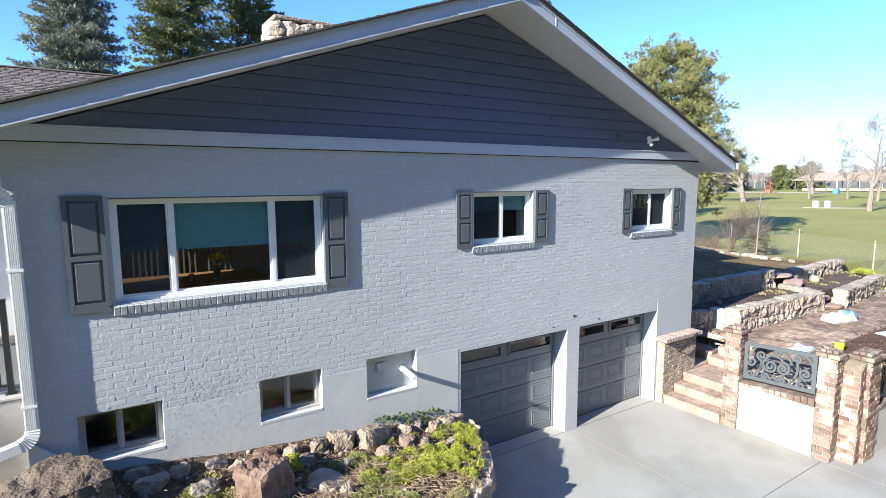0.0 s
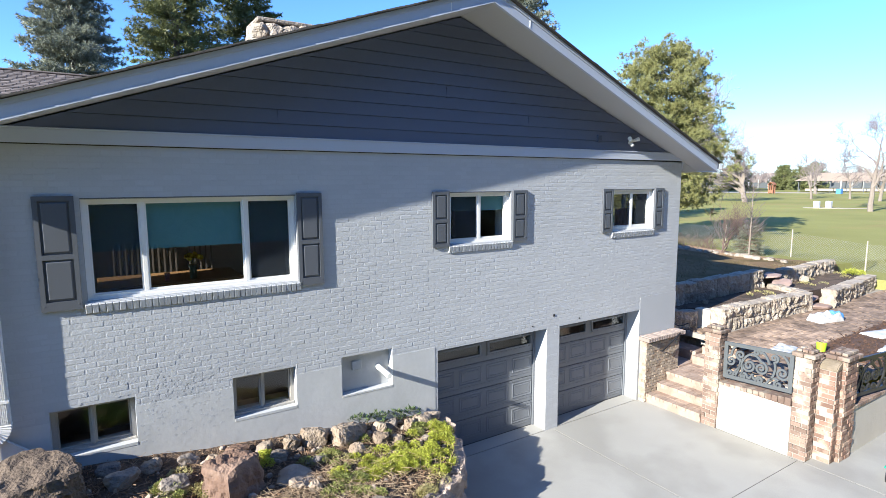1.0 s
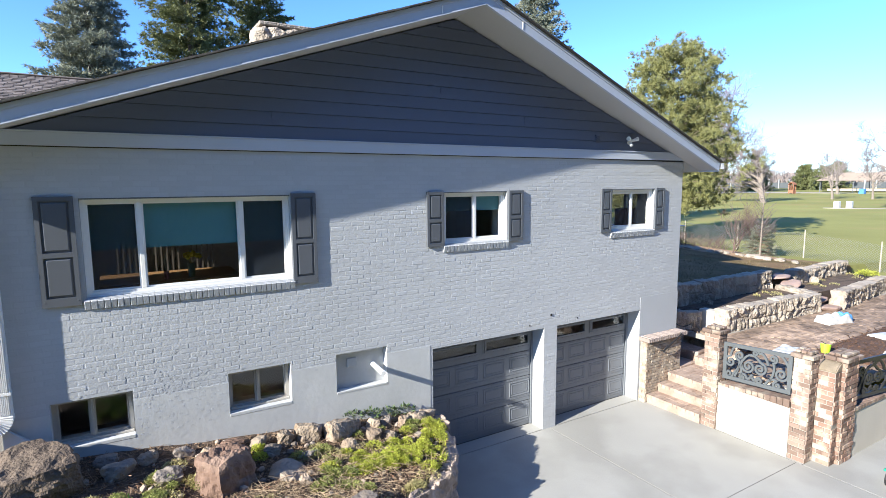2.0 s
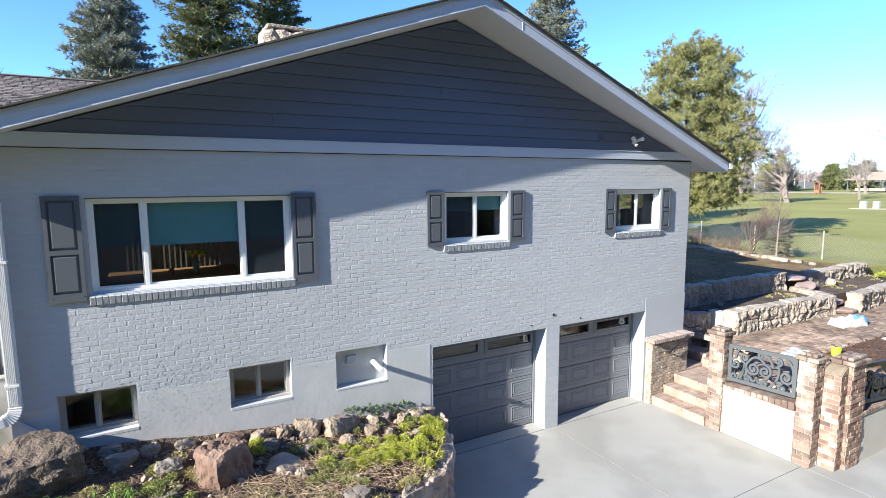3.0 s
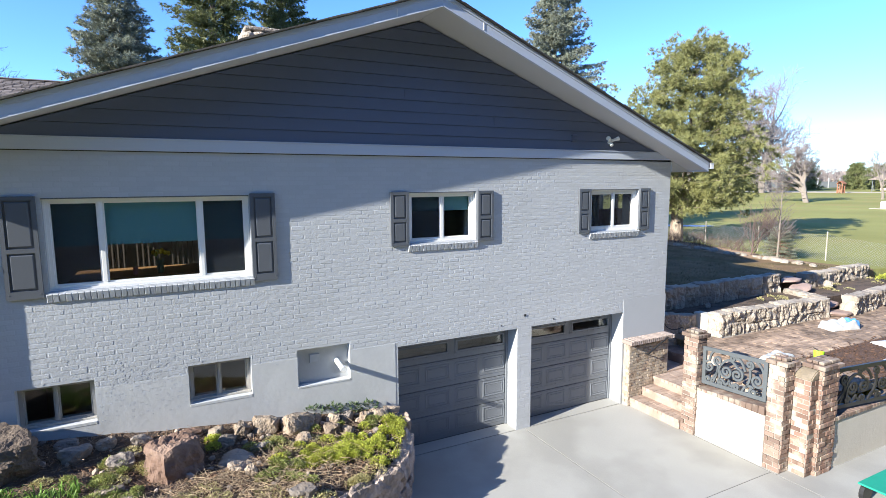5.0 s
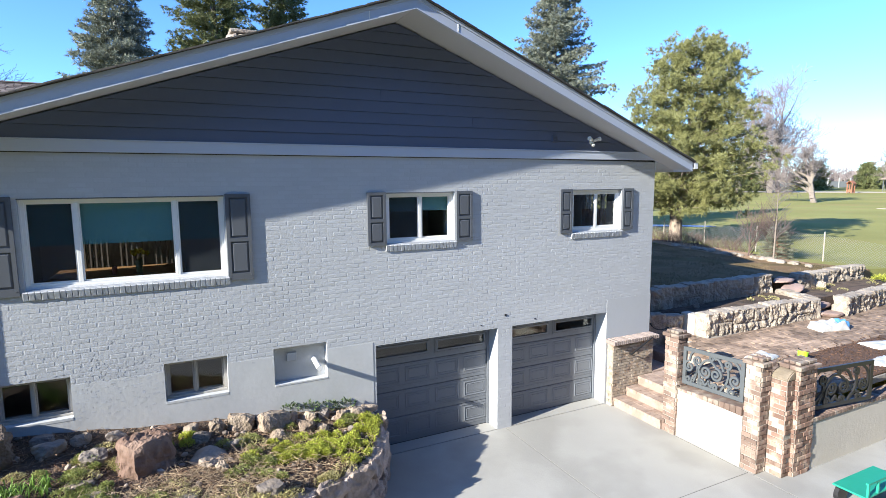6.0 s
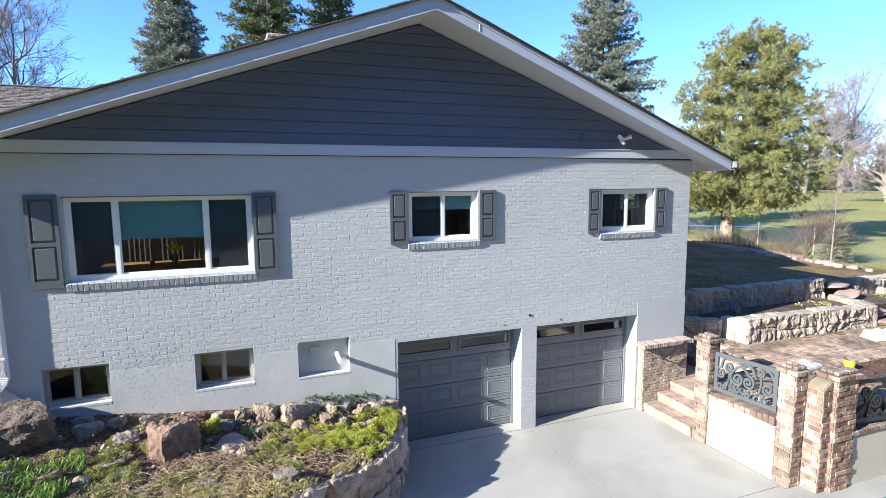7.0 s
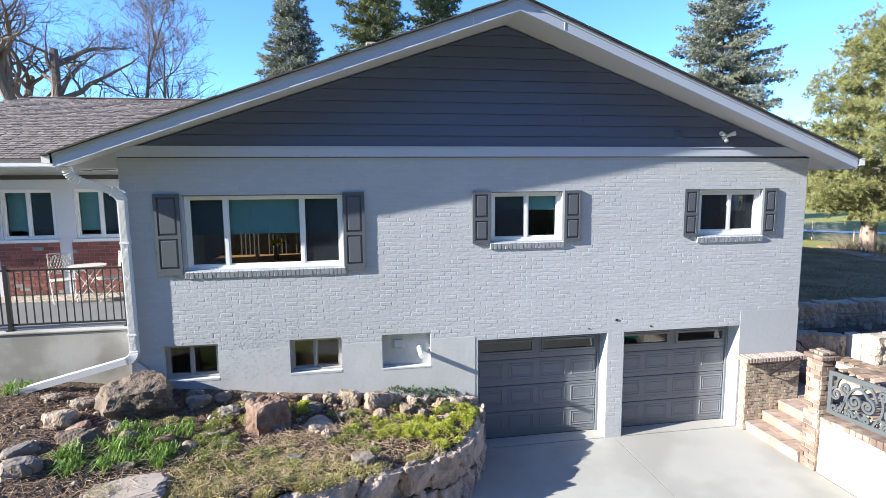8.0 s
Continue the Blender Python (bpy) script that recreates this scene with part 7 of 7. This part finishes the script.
# hazy belt of bare woodland along the horizon
verts_t = []
r = random.Random(77)
for i in range(2600):
    f = r.random()
    x, y = 300 - 150 * f + r.gauss(0, 12), -60 + 380 * f + r.gauss(0, 12)
    h = r.uniform(4, 10)
    p = Vector((x, y, 2))
    verts_t.append((p, p + Vector((r.gauss(0, 0.8), r.gauss(0, 0.8), h * 0.6)), 0.25, 0.14))
    for _ in range(5):
        q = p + Vector((0, 0, h * r.uniform(0.25, 0.65)))
        verts_t.append((q, q + Vector((r.gauss(0, 1.8), r.gauss(0, 1.8), h * r.uniform(0.2, 0.45))), 0.12, 0.03))
tagged(part("far_woods", tubes("far_woods", verts_t, 3), M_FARTWIG), "belt of bare winter trees on the horizon", "woods", kind="stuff")

# unseen evergreens, added to block low sky light from the front wall
sky_block_tree = None
for k, (x, y) in enumerate(((-29, -22), (-21, -20.5), (-13.5, -21.5), (-6, -20), (1.5, -21.5), (9, -20.5), (17, -21.5), (25, -20.5), (34, -22))):
    if sky_block_tree is None:
        sky_block_tree = conifer("street_evergreen", x, y, -0.1, 18.5, 5.4, M_DARKCON, "unseen dark evergreen added to block low sky light", 61, bare=0.03, whorls=20, per=9, n=8, length=0.8, width=0.1, droop=0.0, power=0.62, twigs=3, size=1.3, group="street evergreens")
    else:
        copy_thing(sky_block_tree, pose(x, y, -0.1, 0, 0, 47 * k))

# unseen dark surface, added to lower the light bounced off the ground
tagged(part("street", boxed(-70.0, 70.0, -38.0, -27.0, -0.12, -0.08), mat("asphalt", (0.055, 0.055, 0.058), 0.9, 0.15, 1.0, 80, 0.4)), "unseen dark asphalt strip added to cut ground bounce", "road", kind="structure")

# ---- pieces: wall bricks, roof shingles, chimney stones, patio bricks ----
chunk = 0
for row in range(4):
    for f, (a, b) in enumerate((((-1.6, 3.85), (-0.25, 3.85)), ((-0.25, 3.85), (-0.25, 4.55)), ((-0.25, 4.55), (-1.6, 4.55)), ((-1.6, 4.55), (-1.6, 3.85)))):
        a, b = Vector(a), Vector(b)
        n = max(2, round((b - a).length / 0.32))
        for k in range(n):
            chunk += 1
            c = a.lerp(b, (k + 0.5 + 0.2 * (row % 2)) / n)
            part("stone", make_rock("stone", (c.x, c.y, 6.92 + 0.28 * row), ((b - a).length / n * 1.25, 0.3, 0.36), math.degrees(math.atan2(b.y - a.y, b.x - a.x)), M_STONE, 1200 + chunk, rough=0.12, sub=3, square=0.7, crag=0.12), M_STONE, chimney)
part("cap", boxed(-1.68, -0.18, 3.77, 4.63, 7.9, 7.98, bevel=0.02), M_STONE, chimney)
tagged(part("roof_pipe", tubes("roof_pipe", [((0.0, 5.0, 7.2), (0.0, 5.0, 7.95), 0.04, 0.04)], 10), M_GALV, house))


def brick_mesh(lng, seed):
    """A painted brick face: chamfered front, rough edges."""
    r = random.Random(seed)
    hx, hz, ex, ez = lng / 2 - 0.0045, 0.0292, 0.009, 0.0045
    j = lambda s: r.uniform(-s, s)
    d = 0.0011 + j(0.0008)
    outer = [(-hx + j(0.005), 0, -hz + j(0.0035)), (hx + j(0.005), 0, -hz + j(0.0035)), (hx + j(0.004), 0, hz + j(0.003)), (-hx + j(0.004), 0, hz + j(0.003))]
    inner = [(x * (1 - ex / hx), -d + j(0.0006), z * (1 - ez / hz)) for x, _, z in outer]
    return outer + inner, [(4, 5, 6, 7), (0, 1, 5, 4), (1, 2, 6, 5), (2, 3, 7, 6), (3, 0, 4, 7)]


LNG, CRS = 0.2065, 0.0677
variants = []
for s in range(10):
    v, f = brick_mesh(LNG, s)
    me = mesh_of("brick", v, f)
    me.materials.append(M_PAINT)
    variants.append(me)
rest_v, rest_f = [], []
n_single = 0
r = random.Random(9)
blocked = [(x0 - 0.0, x1 + 0.0, z0, z1) for x0, x1, z0, z1 in HOLES]
for h in WINDOWS.values():
    blocked.append((h[0] - 0.03, h[1] + 0.03, h[2] - 0.09, h[2]))
rows = int((5.222 - 0.02) / CRS)
for row in range(rows):
    z = 0.02 + CRS * (row + 0.5)
    x = X0 - (LNG / 2 if row % 2 else 0) + r.uniform(-0.01, 0.01)
    while x < X1:
        a, b = max(x, X0 + 0.001), min(x + LNG, X1 - 0.001)
        x += LNG
        spans = [(a, b)]
        for h in blocked:
            if h[2] < z + CRS * 0.35 and z - CRS * 0.35 < h[3]:
                nxt = []
                for p, q in spans:
                    if q <= h[0] or p >= h[1]:
                        nxt.append((p, q))
                    else:
                        nxt += [(p, min(q, h[0]))] if p < h[0] else []
                        nxt += [(max(p, h[1]), q)] if q > h[1] else []
                spans = nxt
        for p, q in spans:
            if q - p < 0.03:
                continue
            m = (p + q) / 2
            low = 2.12 + 0.16 * noise.noise((m * 2.3, 0, 0)) + 0.06 * noise.noise((m * 9, z * 9, 0))
            if m < -0.02 and z < low or m > 5.2 and z < 2.32:
                continue
            if q - p > LNG * 0.97 and -4.7 < m < -1.0 and 2.25 < z < 3.3 and n_single < 300:
                ob = new("brick", variants[r.randrange(10)])
                ob.location = (m, r.uniform(-0.0007, 0.0004), z + r.uniform(-0.003, 0.003))
                ob.rotation_euler = (0, r.gauss(0, 0.008), 0)
                place(ob, front_wall)
                n_single += 1
                continue
            v, f = brick_mesh(q - p, r.randrange(10 ** 6))
            o = len(rest_v)
            dy, dz, tw = r.uniform(-0.0007, 0.0004), r.uniform(-0.003, 0.003), r.gauss(0, 0.008)
            rest_v += [(m + vx, vy + dy, z + dz + vz + vx * tw) for vx, vy, vz in v]
            rest_f += [tuple(o + i for i in q4) for q4 in f]
part("bricks", mesh_of("bricks", rest_v, rest_f), M_PAINT, front_wall, kind="stuff")

# shingle tabs of the wing roof
way = Vector((0, RY1 - RY0, RZ1 - RZ0))
SL = way.length
way.normalize()
up = Vector((0, -way.z, way.y))
tabs = []
for s in range(6):
    q = random.Random(s)
    w, t = 0.077, 0.012 + 0.005 * (s % 3)
    v = [(-w, 0, t), (w - 0.016, 0, t), (w - 0.016, 0.15, 0.004), (-w, 0.15, 0.004), (-w, 0, 0), (w - 0.016, 0, 0)]
    me = mesh_of("shingle", v, [(0, 1, 2, 3), (4, 5, 1, 0), (1, 5, 2), (0, 3, 4)])
    me.materials.append(M_SHINGLE)
    tabs.append(me)
base = Matrix(((1, 0, 0, 0), (0, way.y, up.y, 0), (0, way.z, up.z, 0), (0, 0, 0, 1)))
rest_v, rest_f, n_single = [], [], 0
for row in range(int(SL / 0.143)):
    s = row * 0.143
    f = s / SL
    left, right = -15.9 + (HIP + 15.9) * f, -5.9 + 5.0 * f
    x = max(left, -13.0) + r.uniform(0, 0.3)
    while x < right:
        p = Vector((x, RY0, RZ0 + 0.052)) + way * s
        me = tabs[r.randrange(6)]
        if -7.6 < x < -6.0 and n_single < 300 and row < 34:
            ob = new("shingle", me)
            ob.matrix_basis = Matrix.Translation(p) @ base
            place(ob, wing_roof)
            n_single += 1
        else:
            o = len(rest_v)
            rest_v += [tuple(Matrix.Translation(p) @ base @ v.co) for v in me.vertices]
            rest_f += [tuple(o + i for i in pl.vertices) for pl in me.polygons]
        x += r.choice((0.145, 0.154, 0.154, 0.16))
part("shingles", mesh_of("shingles", rest_v, rest_f), M_SHINGLE, wing_roof, kind="stuff")

# bricks of the patio
M_PAVER = mat("patio_brick", (0.32, 0.232, 0.17), 0.95, 0.3, 2, 40, 0.8, rand=0.26, island=0.26, other=(0.19, 0.135, 0.1), mixscale=2.2, depth=0.006)
lay = []
for s in range(6):
    q = random.Random(s)
    bm = boxed(-0.1, 0.1, -0.048, 0.048, -0.04, q.uniform(-0.004, 0.004))
    me = finish(bm, "brick")
    me.materials.append(M_PAVER)
    lay.append(me)
rest_v, rest_f, n_single = [], [], 0
row = 0
y = -3.3
while y < 0.6:
    x = (7.2 if y > -1.52 else 5.78) + (0.104 if row % 2 else 0) + r.uniform(-0.05, 0.05)
    while x < 19.0:
        if not (8.25 < x < 13.5 and -3.55 < y < -2.1) and not (x < 7.61 and y > -0.35) and not (y > -0.3 and x > 7.9):
            me = lay[r.randrange(6)]
            m = Matrix.Translation((x, y, PATIO + r.uniform(-0.004, 0.004))) @ Matrix.Rotation(r.gauss(0, 0.02), 4, "Z")
            if 7.2 < x < 10.2 and -2.0 < y < -0.7 and n_single < 300:
                ob = new("brick", me)
                ob.matrix_basis = m
                place(ob, patio)
                n_single += 1
            else:
                o = len(rest_v)
                rest_v += [tuple(m @ v.co) for v in me.vertices]
                rest_f += [tuple(o + i for i in pl.vertices) for pl in me.polygons]
        x += 0.208
    y += 0.104
    row += 1
part("bricks", mesh_of("bricks", rest_v, rest_f), M_PAVER, patio, kind="stuff")
